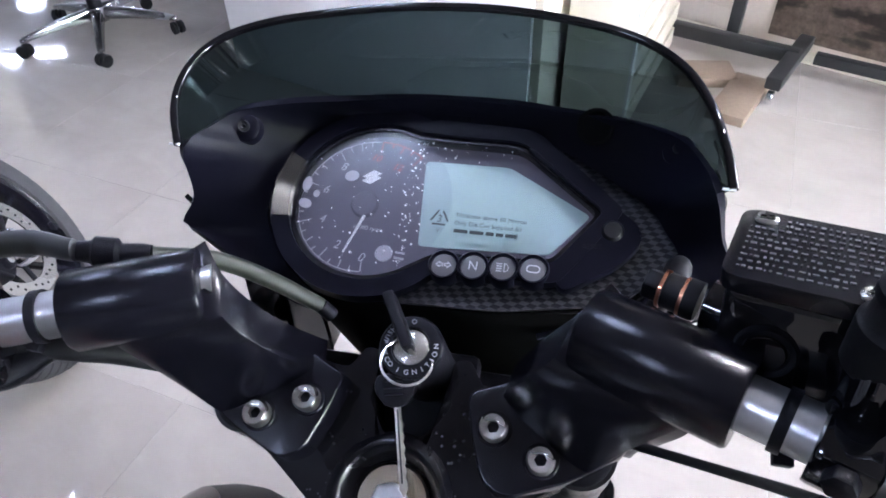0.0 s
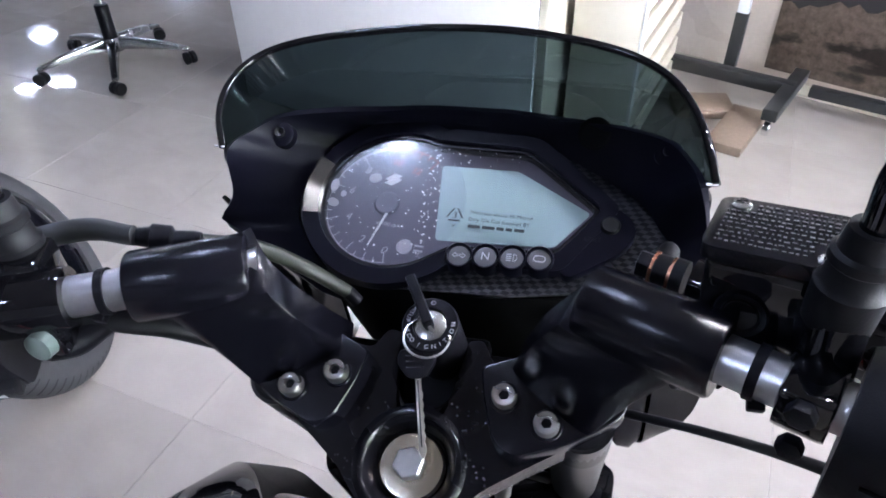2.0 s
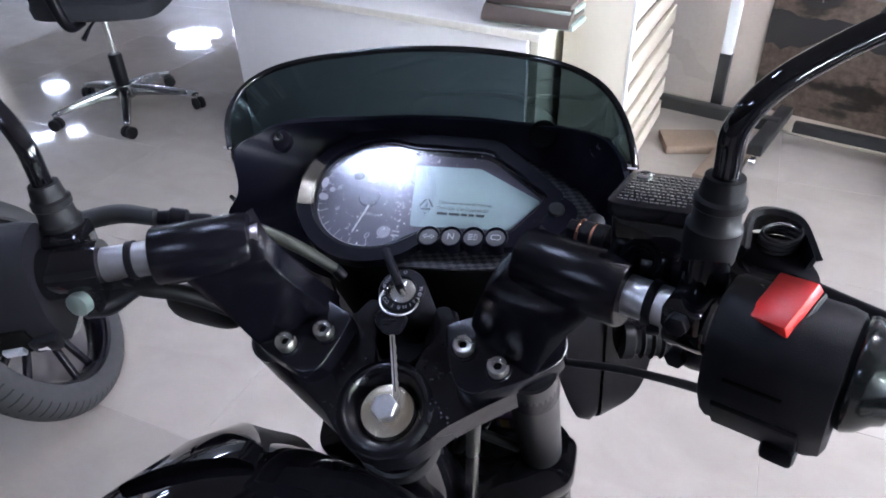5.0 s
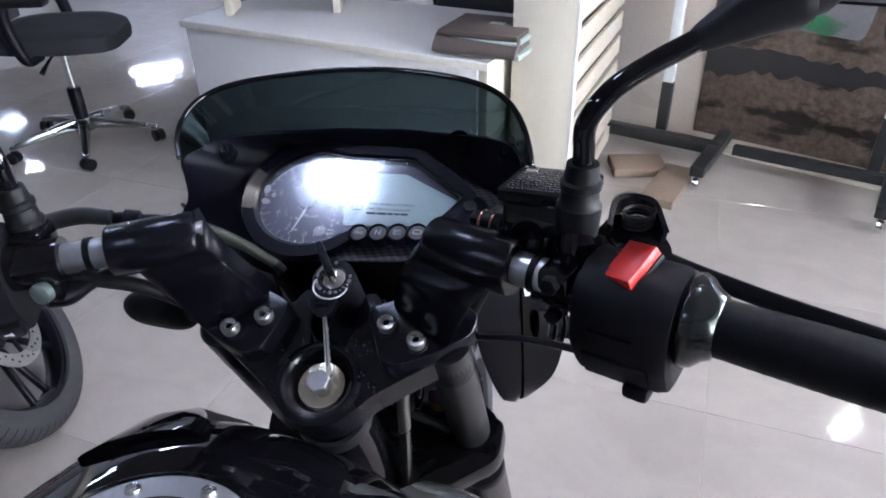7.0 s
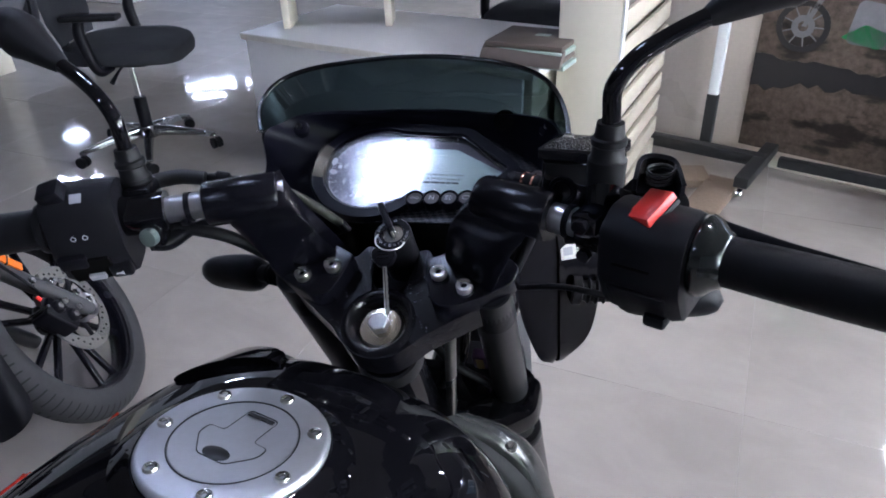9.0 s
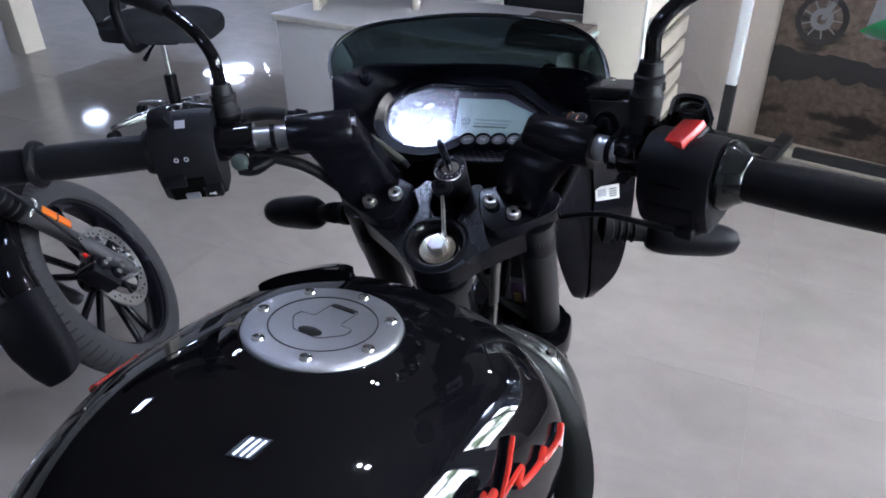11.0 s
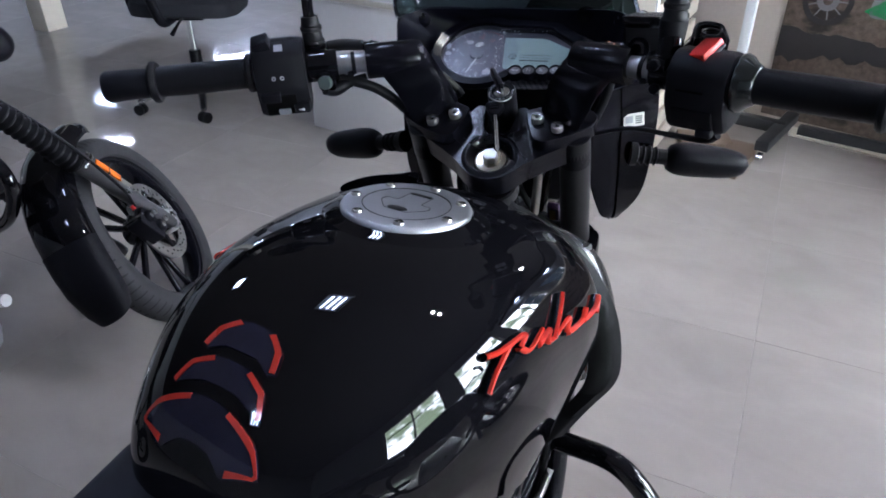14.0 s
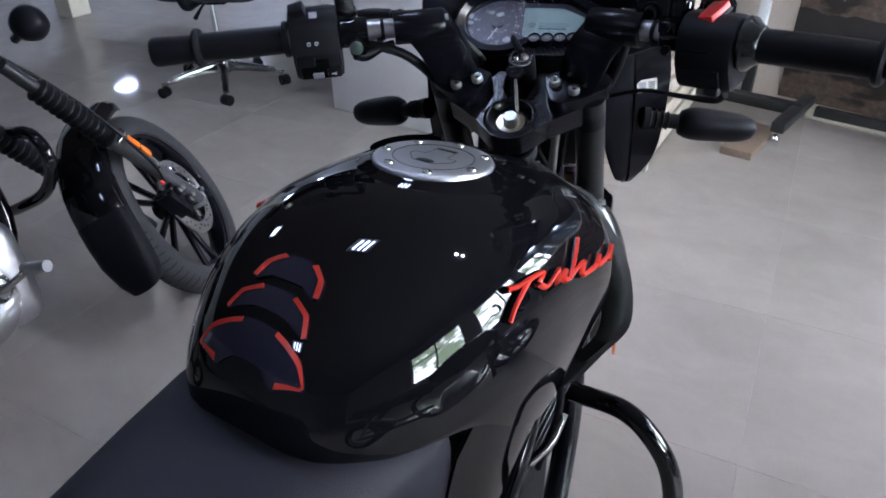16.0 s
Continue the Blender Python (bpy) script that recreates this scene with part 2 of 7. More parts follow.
def from_lists(verts, faces):
    me = bpy.data.meshes.new("tmp")
    me.from_pydata([tuple(v) for v in verts], [], faces)
    bm = bmesh.new()
    bm.from_mesh(me)
    bpy.data.meshes.remove(me)
    return bm


def bevel(bm, width, segs=2, angle=25.0):
    if width > 0:
        edges = [e for e in bm.edges if len(e.link_faces) == 2 and e.calc_face_angle(0.0) > radians(angle)]
        bmesh.ops.bevel(bm, geom=edges, offset=width, segments=segs, affect="EDGES", profile=0.5, clamp_overlap=True)
    return bm


def box(sx, sy, sz, b=0.0, at=(0, 0, 0), segs=2):
    bm = bmesh.new()
    bmesh.ops.create_cube(bm, size=1.0)
    for v in bm.verts:
        v.co = Vector((v.co.x * sx, v.co.y * sy, v.co.z * sz))
    bevel(bm, b, segs)
    bmesh.ops.translate(bm, verts=bm.verts, vec=at)
    return bm


def lathe(profile, seg=40, close=True):
    """Turn (radius, z) pairs round the z axis."""
    verts, faces, n = [], [], len(profile)
    for k in range(seg):
        a = 2 * math.pi * k / seg
        verts += [(r * math.cos(a), r * math.sin(a), z) for r, z in profile]
    for k in range(seg):
        q = (k + 1) % seg
        for i in range(n - 1):
            faces.append((k * n + i, q * n + i, q * n + i + 1, k * n + i + 1))
    bm = from_lists(verts, faces)
    bmesh.ops.remove_doubles(bm, verts=bm.verts, dist=1e-6)
    return bm


def disc(r, z0, z1, b=0.0006, seg=40):
    return lathe([(0, z0), (r, z0), (r, z1 - b), (r - b, z1), (0, z1)], seg)


def arc(cx, cy, r, a0, a1, n=12):
    return [(cx + r * math.cos(radians(a0 + (a1 - a0) * i / n)), cy + r * math.sin(radians(a0 + (a1 - a0) * i / n))) for i in range(n + 1)]


def rounded(points, r, n=5):
    """A polygon with rounded corners; r is one radius or one for each corner."""
    out, count = [], len(points)
    for i, p in enumerate(points):
        rad = r[i] if isinstance(r, (list, tuple)) else r
        p, a, b = Vector(p), Vector(points[i - 1]), Vector(points[(i + 1) % count])
        u, v = (a - p), (b - p)
        d = min(rad, u.length * 0.45, v.length * 0.45)
        if d < 1e-5:
            out.append(tuple(p))
            continue
        s, e = p + u.normalized() * d, p + v.normalized() * d
        for k in range(n + 1):
            t = k / n
            out.append(tuple(s * (1 - t) ** 2 + p * 2 * t * (1 - t) + e * t * t))
    return out


def prism(outline, z0, z1, b=0.0, segs=2):
    n = len(outline)
    verts = [(x, y, z0) for x, y in outline] + [(x, y, z1) for x, y in outline]
    faces = [tuple(range(n - 1, -1, -1)), tuple(range(n, 2 * n))] + [(i, (i + 1) % n, n + (i + 1) % n, n + i) for i in range(n)]
    bm = from_lists(verts, faces)
    if b:
        top = [e for e in bm.edges if all(abs(v.co.z - z1) < 1e-7 for v in e.verts)]
        bmesh.ops.bevel(bm, geom=top, offset=b, segments=segs, affect="EDGES", profile=0.5, clamp_overlap=True)
    bmesh.ops.triangulate(bm, faces=[f for f in bm.faces if len(f.verts) > 4])
    return bm


def ring_plate(outer, inner, z0, z1):
    """A flat plate with a hole; both outlines have the same count of points."""
    n = len(outer)
    verts = [(x, y, z) for z in (z0, z1) for o in (outer, inner) for x, y in o]
    faces = []
    for i in range(n):
        j = (i + 1) % n
        faces += [(i, j, n + j, n + i), (2 * n + i, 3 * n + i, 3 * n + j, 2 * n + j), (i, 2 * n + i, 2 * n + j, j), (n + i, n + j, 3 * n + j, 3 * n + i)]
    return from_lists(verts, faces)


def resample(pts, n, closed=False):
    pts = [Vector(p) for p in pts]
    if closed:
        pts = pts + [pts[0]]
    lens = [0.0]
    for a, b in zip(pts, pts[1:]):
        lens.append(lens[-1] + (b - a).length)
    out, i = [], 0
    for k in range(n):
        d = lens[-1] * k / (n if closed else n - 1)
        while i < len(pts) - 2 and lens[i + 1] < d:
            i += 1
        s = lens[i + 1] - lens[i]
        out.append(pts[i].lerp(pts[i + 1], (d - lens[i]) / s if s else 0.0))
    return out


def spline(pts, per=8):
    """A smooth curve through the points (Catmull-Rom)."""
    pts = [Vector(p) for p in pts]
    if len(pts) < 3:
        return pts
    ext = [2 * pts[0] - pts[1]] + pts + [2 * pts[-1] - pts[-2]]
    out = []
    for i in range(1, len(ext) - 2):
        a, b, c, d = ext[i - 1:i + 3]
        for k in range(per):
            t = k / per
            out.append(0.5 * ((2 * b) + (c - a) * t + (2 * a - 5 * b + 4 * c - d) * t * t + (3 * b - a - 3 * c + d) * t ** 3))
    out.append(pts[-1])
    return out


def sweep(pts, radius, seg=14, smooth=True, per=8, flat=1.0, cap=True):
    """A round bar along a path; radius is a number or one for each given point."""
    if not isinstance(radius, (int, float)):
        rr = [Vector((r, 0, 0)) for r in radius]
        rr = [v.x for v in (spline(rr, per) if smooth else rr)]
    path = spline(pts, per) if smooth else [Vector(p) for p in pts]
    if isinstance(radius, (int, float)):
        rr = [radius] * len(path)
    verts, faces = [], []
    tang = [(path[min(i + 1, len(path) - 1)] - path[max(i - 1, 0)]).normalized() for i in range(len(path))]
    side = tang[0].orthogonal().normalized()
    for i, p in enumerate(path):
        side = (side - tang[i] * side.dot(tang[i])).normalized()
        other = tang[i].cross(side)
        for k in range(seg):
            a = 2 * math.pi * k / seg
            verts.append(p + (side * math.cos(a) + other * math.sin(a) * flat) * max(rr[i], 1e-4))
    for i in range(len(path) - 1):
        for k in range(seg):
            q = (k + 1) % seg
            faces.append((i * seg + k, i * seg + q, (i + 1) * seg + q, (i + 1) * seg + k))
    if cap:
        faces += [tuple(range(seg - 1, -1, -1)), tuple((len(path) - 1) * seg + k for k in range(seg))]
    return from_lists(verts, faces)


def loft(rings, caps=True, closed=True):
    """A skin over rings of equal point counts."""
    n = len(rings[0])
    verts = [v for r in rings for v in r]
    faces = []
    for i in range(len(rings) - 1):
        for k in range(n if closed else n - 1):
            q = (k + 1) % n
            faces.append((i * n + k, i * n + q, (i + 1) * n + q, (i + 1) * n + k))
    if caps and closed:
        faces += [tuple(range(n - 1, -1, -1)), tuple((len(rings) - 1) * n + k for k in range(n))]
    return from_lists(verts, faces)


def thicken(bm, d):
    bmesh.ops.recalc_face_normals(bm, faces=bm.faces)
    bmesh.ops.solidify(bm, geom=bm.faces[:], thickness=d)
    return bm


def ruled(curves, n=40, thick=0.003):
    return thicken(loft([resample(c, n) for c in curves], caps=False, closed=False), thick)


def join(*bms):
    out = bmesh.new()
    for b in bms:
        me = bpy.data.meshes.new("tmp")
        b.to_mesh(me)
        out.from_mesh(me)
        bpy.data.meshes.remove(me)
        b.free()
    return out


def moved(bm, m):
    bmesh.ops.transform(bm, matrix=m, verts=bm.verts)
    return bm


def axis_pose(a, b):
    """A pose at a whose z axis runs to b."""
    a, b = Vector(a), Vector(b)
    return Matrix.Translation(a) @ (b - a).to_track_quat("Z", "Y").to_matrix().to_4x4()


def lettering(text, size, depth=0.0001, align="CENTER", shear=0.0):
    cu = bpy.data.curves.new("lettering", "FONT")
    cu.body, cu.size, cu.extrude, cu.align_x, cu.align_y, cu.shear = text, size, depth, align, "CENTER", shear
    cu.resolution_u = 3
    ob = bpy.data.objects.new("lettering", cu)
    scene.collection.objects.link(ob)
    me = bpy.data.meshes.new_from_object(ob.evaluated_get(bpy.context.evaluated_depsgraph_get()))
    bm = bmesh.new()
    bm.from_mesh(me)
    bpy.data.meshes.remove(me)
    bpy.data.objects.remove(ob)
    bpy.data.curves.remove(cu)
    return bm


def mirrored(pts):
    return [(-x, y, *z) for x, y, *z in pts]


def ringed(o_pts, i_pts, z0, z1, n=180):
    """A bezel between two outlines, matched by direction."""
    def even(pts):
        turn = sum(a[0] * b[1] - b[0] * a[1] for a, b in zip(pts, list(pts[1:]) + [pts[0]]))
        return [tuple(v[:2]) for v in resample([(*p, 0) for p in (pts if turn > 0 else pts[::-1])], n, closed=True)]
    o, i = even(list(o_pts)), even(list(i_pts))
    best = min(range(n), key=lambda k: sum((i[(j + k) % n][0] - o[j][0]) ** 2 + (i[(j + k) % n][1] - o[j][1]) ** 2 for j in range(0, n, 6)))
    return ring_plate(o, i[best:] + i[:best], z0, z1)

# ---- the showroom shell ----
ROOM = pose(0, 0, 0, 0, 0, 5.0)            # the floor grid runs five degrees off the motorcycle's line
X0, X1, Y0, Y1, HIGH = -13.0, 3.9, -5.2, 11.0, 2.92


def structure(name, bm, mat, label, category, m=None):
    ob = part(name, bm, mat, None, label, m or ROOM)
    return tagged(ob, label, category, kind="structure")


floor = structure("floor", box(X1 - X0 + 0.6, Y1 - Y0 + 0.6, 0.2, 0, ((X0 + X1) / 2, (Y0 + Y1) / 2, -0.1012)), GROUT,
                  "grey grout bed under polished beige floor tiles", "floor")
structure("ceiling", box(X1 - X0 + 0.6, Y1 - Y0 + 0.6, 0.12, 0, ((X0 + X1) / 2, (Y0 + Y1) / 2, HIGH + 0.06)), CEILING, "plain dark showroom ceiling board", "ceiling")
structure("wall_north", box(X1 - X0 + 0.6, 0.2, HIGH, 0, ((X0 + X1) / 2, Y1 + 0.1, HIGH / 2)), PALEWALL, "plain pale painted showroom wall", "wall")
structure("wall_south", box(X1 - X0 + 0.6, 0.2, HIGH, 0, ((X0 + X1) / 2, Y0 - 0.1, HIGH / 2)), WALLPAINT, "plain grey painted wall behind", "wall")
structure("wall_west", box(0.2, Y1 - Y0, HIGH, 0, (X0 - 0.1, (Y0 + Y1) / 2, HIGH / 2)), PALEWALL, "plain pale painted far wall", "wall")

# the window wall: piers, sill wall and lintel round four glazed openings
WIN_Y, WIN_W, WIN_LO, WIN_HI = (-1.0, 1.6, 4.2, 6.8), 2.1, 0.75, 2.45
pieces = [box(0.22, Y1 - Y0, WIN_LO, 0, (X1 + 0.11, (Y0 + Y1) / 2, WIN_LO / 2)),
          box(0.22, Y1 - Y0, HIGH - WIN_HI, 0, (X1 + 0.11, (Y0 + Y1) / 2, (HIGH + WIN_HI) / 2))]
edges_y = [Y0] + [v for y in WIN_Y for v in (y - WIN_W / 2, y + WIN_W / 2)] + [Y1]
for a, b in zip(edges_y[::2], edges_y[1::2]):
    pieces.append(box(0.22, b - a, WIN_HI - WIN_LO, 0, (X1 + 0.11, (a + b) / 2, (WIN_LO + WIN_HI) / 2)))
structure("wall_east", join(*pieces), PALEWALL, "pale painted wall with four large windows", "wall")
GREYFRAME = material("grey_window_frame", (0.30, 0.30, 0.30), 0.4)
PANE = clear_sheet("window_glass", (0.95, 0.97, 0.96), 0.01)
for i, y in enumerate(WIN_Y):
    win = thing(f"window_{i + 1}", "wide grey-framed showroom window with clear panes", "window", ROOM @ pose(X1 + 0.08, y, (WIN_LO + WIN_HI) / 2), kind="structure")
    h, w = WIN_HI - WIN_LO, WIN_W
    bars = [box(0.06, w, 0.06, 0.004, (0, 0, s * (h / 2 - 0.03))) for s in (-1, 1)] + [box(0.06, 0.06, h - 0.12, 0.004, (0, s * (w / 2 - 0.03), 0)) for s in (-1, 0, 1)]
    bars.append(box(0.05, w - 0.12, 0.045, 0.004, (0, 0, h * 0.2)))
    part("window_frame", join(*bars), GREYFRAME, win)
    for s in (-1, 1):
        p = part("pane", box(0.006, w / 2 - 0.1, h - 0.13, 0, (0.02, s * (w / 4 - 0.01), 0)), PANE, win)
        p.visible_shadow = False
    part("window_sill", box(0.16, w + 0.1, 0.03, 0.004, (-0.1, 0, -h / 2 - 0.005)), LAMINATE, win)
# daylight and greenery far beyond the windows
yard = bpy.data.materials.new("bright_yard")
yard.use_nodes = True
yb = yard.node_tree.nodes["Principled BSDF"]
yn = yard.node_tree.nodes.new("ShaderNodeTexNoise")
socket(yn, "Scale", 0.42)
yc = yard.node_tree.nodes.new("ShaderNodeTexCoord")
yard.node_tree.links.new(yc.outputs["Object"], yn.inputs["Vector"])
socket(yn, "Detail", 8.0)
yr = yard.node_tree.nodes.new("ShaderNodeValToRGB")
yr.color_ramp.elements[0].position, yr.color_ramp.elements[0].color = 0.40, (0.12, 0.14, 0.08, 1)
yr.color_ramp.elements[1].position, yr.color_ramp.elements[1].color = 0.50, (1.0, 0.95, 0.87, 1)
yard.node_tree.links.new(yn.outputs["Fac"], yr.inputs["Fac"])
yard.node_tree.links.new(yr.outputs["Color"], yb.inputs["Emission Color"])
socket(yb, "Emission Strength", 86.0)
structure("backdrop", box(0.1, 30, 9, 0, (X1 + 9, 0, 2.5)), yard, "bright daylight yard with greenery beyond windows", "backdrop")

# ceiling lights: each a shallow white tray with three tubes
tray = thing("ceiling_light", "white ceiling tray with three bright tubes", "ceiling light", ROOM @ pose(-0.844, 0.612, HIGH), group="ceiling lights")
part("frame", ring_plate(rounded([(-0.19, -0.20), (0.19, -0.20), (0.19, 0.20), (-0.19, 0.20)], 0.01), rounded([(-0.17, -0.18), (0.17, -0.18), (0.17, 0.18), (-0.17, 0.18)], 0.01), -0.03, -0.002), WALLPAINT, tray)
part("backing", box(0.35, 0.37, 0.004, 0, (0, 0, -0.004)), WALLPAINT, tray)
for k in (-1, 0, 1):
    part("tube", sweep([(k * 0.095, -0.15, -0.022), (k * 0.095, 0.15, -0.022)], 0.016, 10, smooth=False), TUBE_LIGHT, tray)
for lx, ly in ((-3.3, 0.78), (-0.68, -1.9), (3.4, 5.0), (3.2, 7.4), (-10.9, 6.55)):
    copy_thing(tray, pose(lx, ly, HIGH, 0, 0, 5.0))

# long battens over the far end of the room
for bx, by, bl in ((-10.75, 9.60, 0.95), (-10.12, 10.22, 0.30), (-10.3, 9.1, 0.6), (-9.2, 5.2, 0.9)):
    bat = thing("batten_light", "white ceiling batten with one bright tube", "ceiling light", pose(bx, by, HIGH, 0, 0, 45), group="ceiling battens")
    part("tray", box(bl + 0.06, 0.06, 0.03, 0.004, (0, 0, -0.017)), LAMINATE, bat)
    part("tube", sweep([(-bl / 2, 0, -0.046), (bl / 2, 0, -0.046)], 0.014, 10, smooth=False), BATTEN_LIGHT, bat)

# twin round ceiling spots over the aisle
for sx, sy in ((0.74, 1.06), (0.92, 1.14), (1.36, 4.70), (1.44, 4.84)):
    spot = thing("ceiling_spot", "small round bright ceiling spot", "ceiling light", pose(sx, sy, HIGH), group="ceiling spots")
    part("bezel", lathe([(0.030, -0.002), (0.046, -0.002), (0.046, -0.010), (0.040, -0.014), (0.032, -0.012), (0.030, -0.002)], 28), LAMINATE, spot)
    part("lamp", disc(0.030, -0.010, -0.003, 0.001, 24), SPOT_LIGHT, spot)

# ---- desk, shelves and display stand at the back ----
DESK = pose(-1.84, 1.885, 0, 0, 0, -2.9)   # its front edge runs along local x
desk = thing("office_desk", "white laminate office desk with a closed front", "desk", DESK)
part("front_panel", box(1.26, 0.018, 0.60, 0.002, (0.63, 0.009, 0.302)), LAMINATE, desk, m=DESK)
part("side_panel", box(0.018, 0.56, 0.60, 0.002, (0.009, 0.30, 0.302)), LAMINATE, desk, m=DESK)
part("side_panel", box(0.030, 0.56, 0.60, 0.002, (1.276, 0.296, 0.302)), CREAM, desk, "bright cream end panel", m=DESK)
part("desktop", box(1.32, 0.62, 0.028, 0.004, (0.645, 0.300, 0.619)), LAMINATE, desk, m=DESK)
part("edge_band", box(1.318, 0.004, 0.022, 0.001, (0.645, -0.0115, 0.619)), material("pale_edge_band", (0.62, 0.59, 0.52), 0.4), desk, m=DESK)
riser = thing("desktop_shelf", "white raised shelf standing on the desk", "shelf", DESK @ pose(0.30, 0.24, 0.634, 0, 0, 31))
for x in (-0.21, 0.21):
    part("leg", box(0.03, 0.16, 0.12, 0.003, (x, 0.06, 0.060)), CREAM, riser)
part("top", box(0.52, 0.2, 0.02, 0.003, (0, 0.06, 0.131)), LAMINATE, riser)

files = thing("file_stack", "stack of worn taupe document folders on the desk", "files", DESK @ pose(1.24, 0.135, 0.634, 0, 0, 3))
for k, (dz, rot, dx, mm) in enumerate(((0.012, 0, 0, PAPER), (0.034, 2, -0.004, FILES), (0.052, -2, 0.003, PAPER), (0.070, 1, 0, FILES))):
    part("folder", box(0.29 - 0.008 * k, 0.235, 0.016, 0.003, (0, 0, 0)), mm, files, m=DESK @ pose(1.24 + dx, 0.135, 0.634 + dz, 0, 0, 3 + rot))
part("spine", sweep([(-0.14, -0.118, 0.040), (0.14, -0.118, 0.040)], 0.034, 12, smooth=False, flat=0.35), FILES, files, "dark rounded folder spine")
part("label", box(0.05, 0.03, 0.0008, 0, (0.02, 0.02, 0.0786)), PAPER, files, "small pale label")

GON = pose(-0.31, 1.965, 0, 0, 0, 2.0)
gon = thing("slatted_display", "cream end panel with a beige slatted display side", "display unit", GON)
part("end_panel", box(0.205, 0.03, 1.75, 0.003, (-0.1035, 0.015, 0.876)), CREAM, gon)
part("trim_strip", box(0.008, 0.034, 1.75, 0.002, (0.003, 0.015, 0.876)), LAMINATE, gon, "bright white corner strip")
# backing board; the shade between the slats is put into its darker colour
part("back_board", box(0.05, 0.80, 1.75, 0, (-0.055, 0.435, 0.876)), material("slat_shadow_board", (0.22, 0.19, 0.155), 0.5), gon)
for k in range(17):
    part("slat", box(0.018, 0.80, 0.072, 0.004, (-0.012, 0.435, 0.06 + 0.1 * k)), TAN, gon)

# partition wall behind, with the large outdoor picture
PW = pose(-0.04, 3.03, 0, 0, 0, -12.0)
structure("partition", box(3.6, 0.06, 1.2, 0.002, (1.0, 0.045, 0.6)), material("beige_partition", (0.60, 0.54, 0.47), 0.32, spread=0.06, blotch=2), "glossy beige partition wall behind the stand", "wall", PW)
plinth = structure("trim_plinth", box(3.6, 0.10, 0.012, 0.003, (1.0, -0.045, 0.006)), CREAM, "pale floor strip under the partition", "trim", PW)


def picture_material():
    m = bpy.data.materials.new("printed_sand_picture")
    m.use_nodes = True
    nt = m.node_tree
    b = nt.nodes["Principled BSDF"]
    co = nt.nodes.new("ShaderNodeTexCoord")
    mp = nt.nodes.new("ShaderNodeMapping")
    socket(mp, "Scale", (1.0, 1.0, 2.6))
    nt.links.new(co.outputs["Object"], mp.inputs["Vector"])
    grains, dunes = nt.nodes.new("ShaderNodeTexNoise"), nt.nodes.new("ShaderNodeTexNoise")
    socket(grains, "Scale", 34.0)
    socket(grains, "Detail", 9.0)
    socket(grains, "Roughness", 0.7)
    socket(dunes, "Scale", 3.4)
    socket(dunes, "Detail", 5.0)
    nt.links.new(co.outputs["Object"], grains.inputs["Vector"])
    nt.links.new(mp.outputs["Vector"], dunes.inputs["Vector"])
    sand = nt.nodes.new("ShaderNodeValToRGB")
    sand.color_ramp.elements[0].position, sand.color_ramp.elements[0].color = 0.32, (0.052, 0.039, 0.030, 1)
    sand.color_ramp.elements[1].position, sand.color_ramp.elements[1].color = 0.72, (0.155, 0.119, 0.093, 1)
    nt.links.new(grains.outputs["Fac"], sand.inputs["Fac"])
    shade = nt.nodes.new("ShaderNodeValToRGB")
    shade.color_ramp.elements[0].position, shade.color_ramp.elements[0].color = 0.40, (0.16, 0.15, 0.16, 1)
    shade.color_ramp.elements[1].position, shade.color_ramp.elements[1].color = 0.47, (1, 1, 1, 1)
    nt.links.new(dunes.outputs["Fac"], shade.inputs["Fac"])
    mul = nt.nodes.new("ShaderNodeMix")
    mul.data_type, mul.blend_type = "RGBA", "MULTIPLY"
    socket(mul, "Factor", 1.0)
    nt.links.new(sand.outputs["Color"], mul.inputs["A"])
    nt.links.new(shade.outputs["Color"], mul.inputs["B"])
    nt.links.new(mul.outputs["Result"], b.inputs["Base Color"])
    socket(b, "Roughness", 0.4)
    return m


poster = thing("poster", "large brown poster of sandy ground with a green motorcycle", "poster", PW)
part("sheet", box(2.6, 0.008, 1.10, 0.001, (1.33, 0.009, 0.59)), picture_material(), poster)
INK = material("poster_ink", (0.016, 0.015, 0.016), 0.4)
GREENINK = material("poster_green_ink", (0.02, 0.22, 0.07), 0.4)
GREYINK = material("poster_grey_ink", (0.16, 0.16, 0.17), 0.4)


def on_poster(outline):
    bm = prism(outline, 0, 0.0012)
    return moved(bm, Matrix.Translation((0, 0.0045, 0)) @ pose(0, 0, 0, 90))


def ring_outline(cx, cy, r0, r1, n=28):
    return ring_plate([(cx + r0 * math.cos(2 * math.pi * i / n), cy + r0 * math.sin(2 * math.pi * i / n)) for i in range(n)],
                      [(cx + r1 * math.cos(2 * math.pi * i / n), cy + r1 * math.sin(2 * math.pi * i / n)) for i in range(n)], 0, 0.0012)


def flat_ring(*a):
    return moved(ring_outline(*a), Matrix.Translation((0, 0.0045, 0)) @ pose(0, 0, 0, 90))


random.seed(12)
top_line = [(0.03 + 0.034 * k, 0.455 - 0.0016 * k + random.uniform(-0.012, 0.014)) for k in range(28)]
low_line = [(0.03 + 0.034 * k, 0.300 + 0.055 * min(1.0, k / 6) + random.uniform(-0.022, 0.016)) for k in range(28)]
part("printed_shadow", on_poster(low_line + top_line[::-1]), INK, poster)
part("printed_wheel", flat_ring(0.195, 0.585, 0.104, 0.080), INK, poster)
part("printed_wheel", flat_ring(0.760, 0.600, 0.104, 0.078), INK, poster)
part("printed_disc", flat_ring(0.195, 0.585, 0.045, 0.020, 20), GREYINK, poster)
part("printed_engine", on_poster(rounded([(0.36, 0.54), (0.60, 0.53), (0.62, 0.68), (0.38, 0.71)], 0.03)), GREYINK, poster)
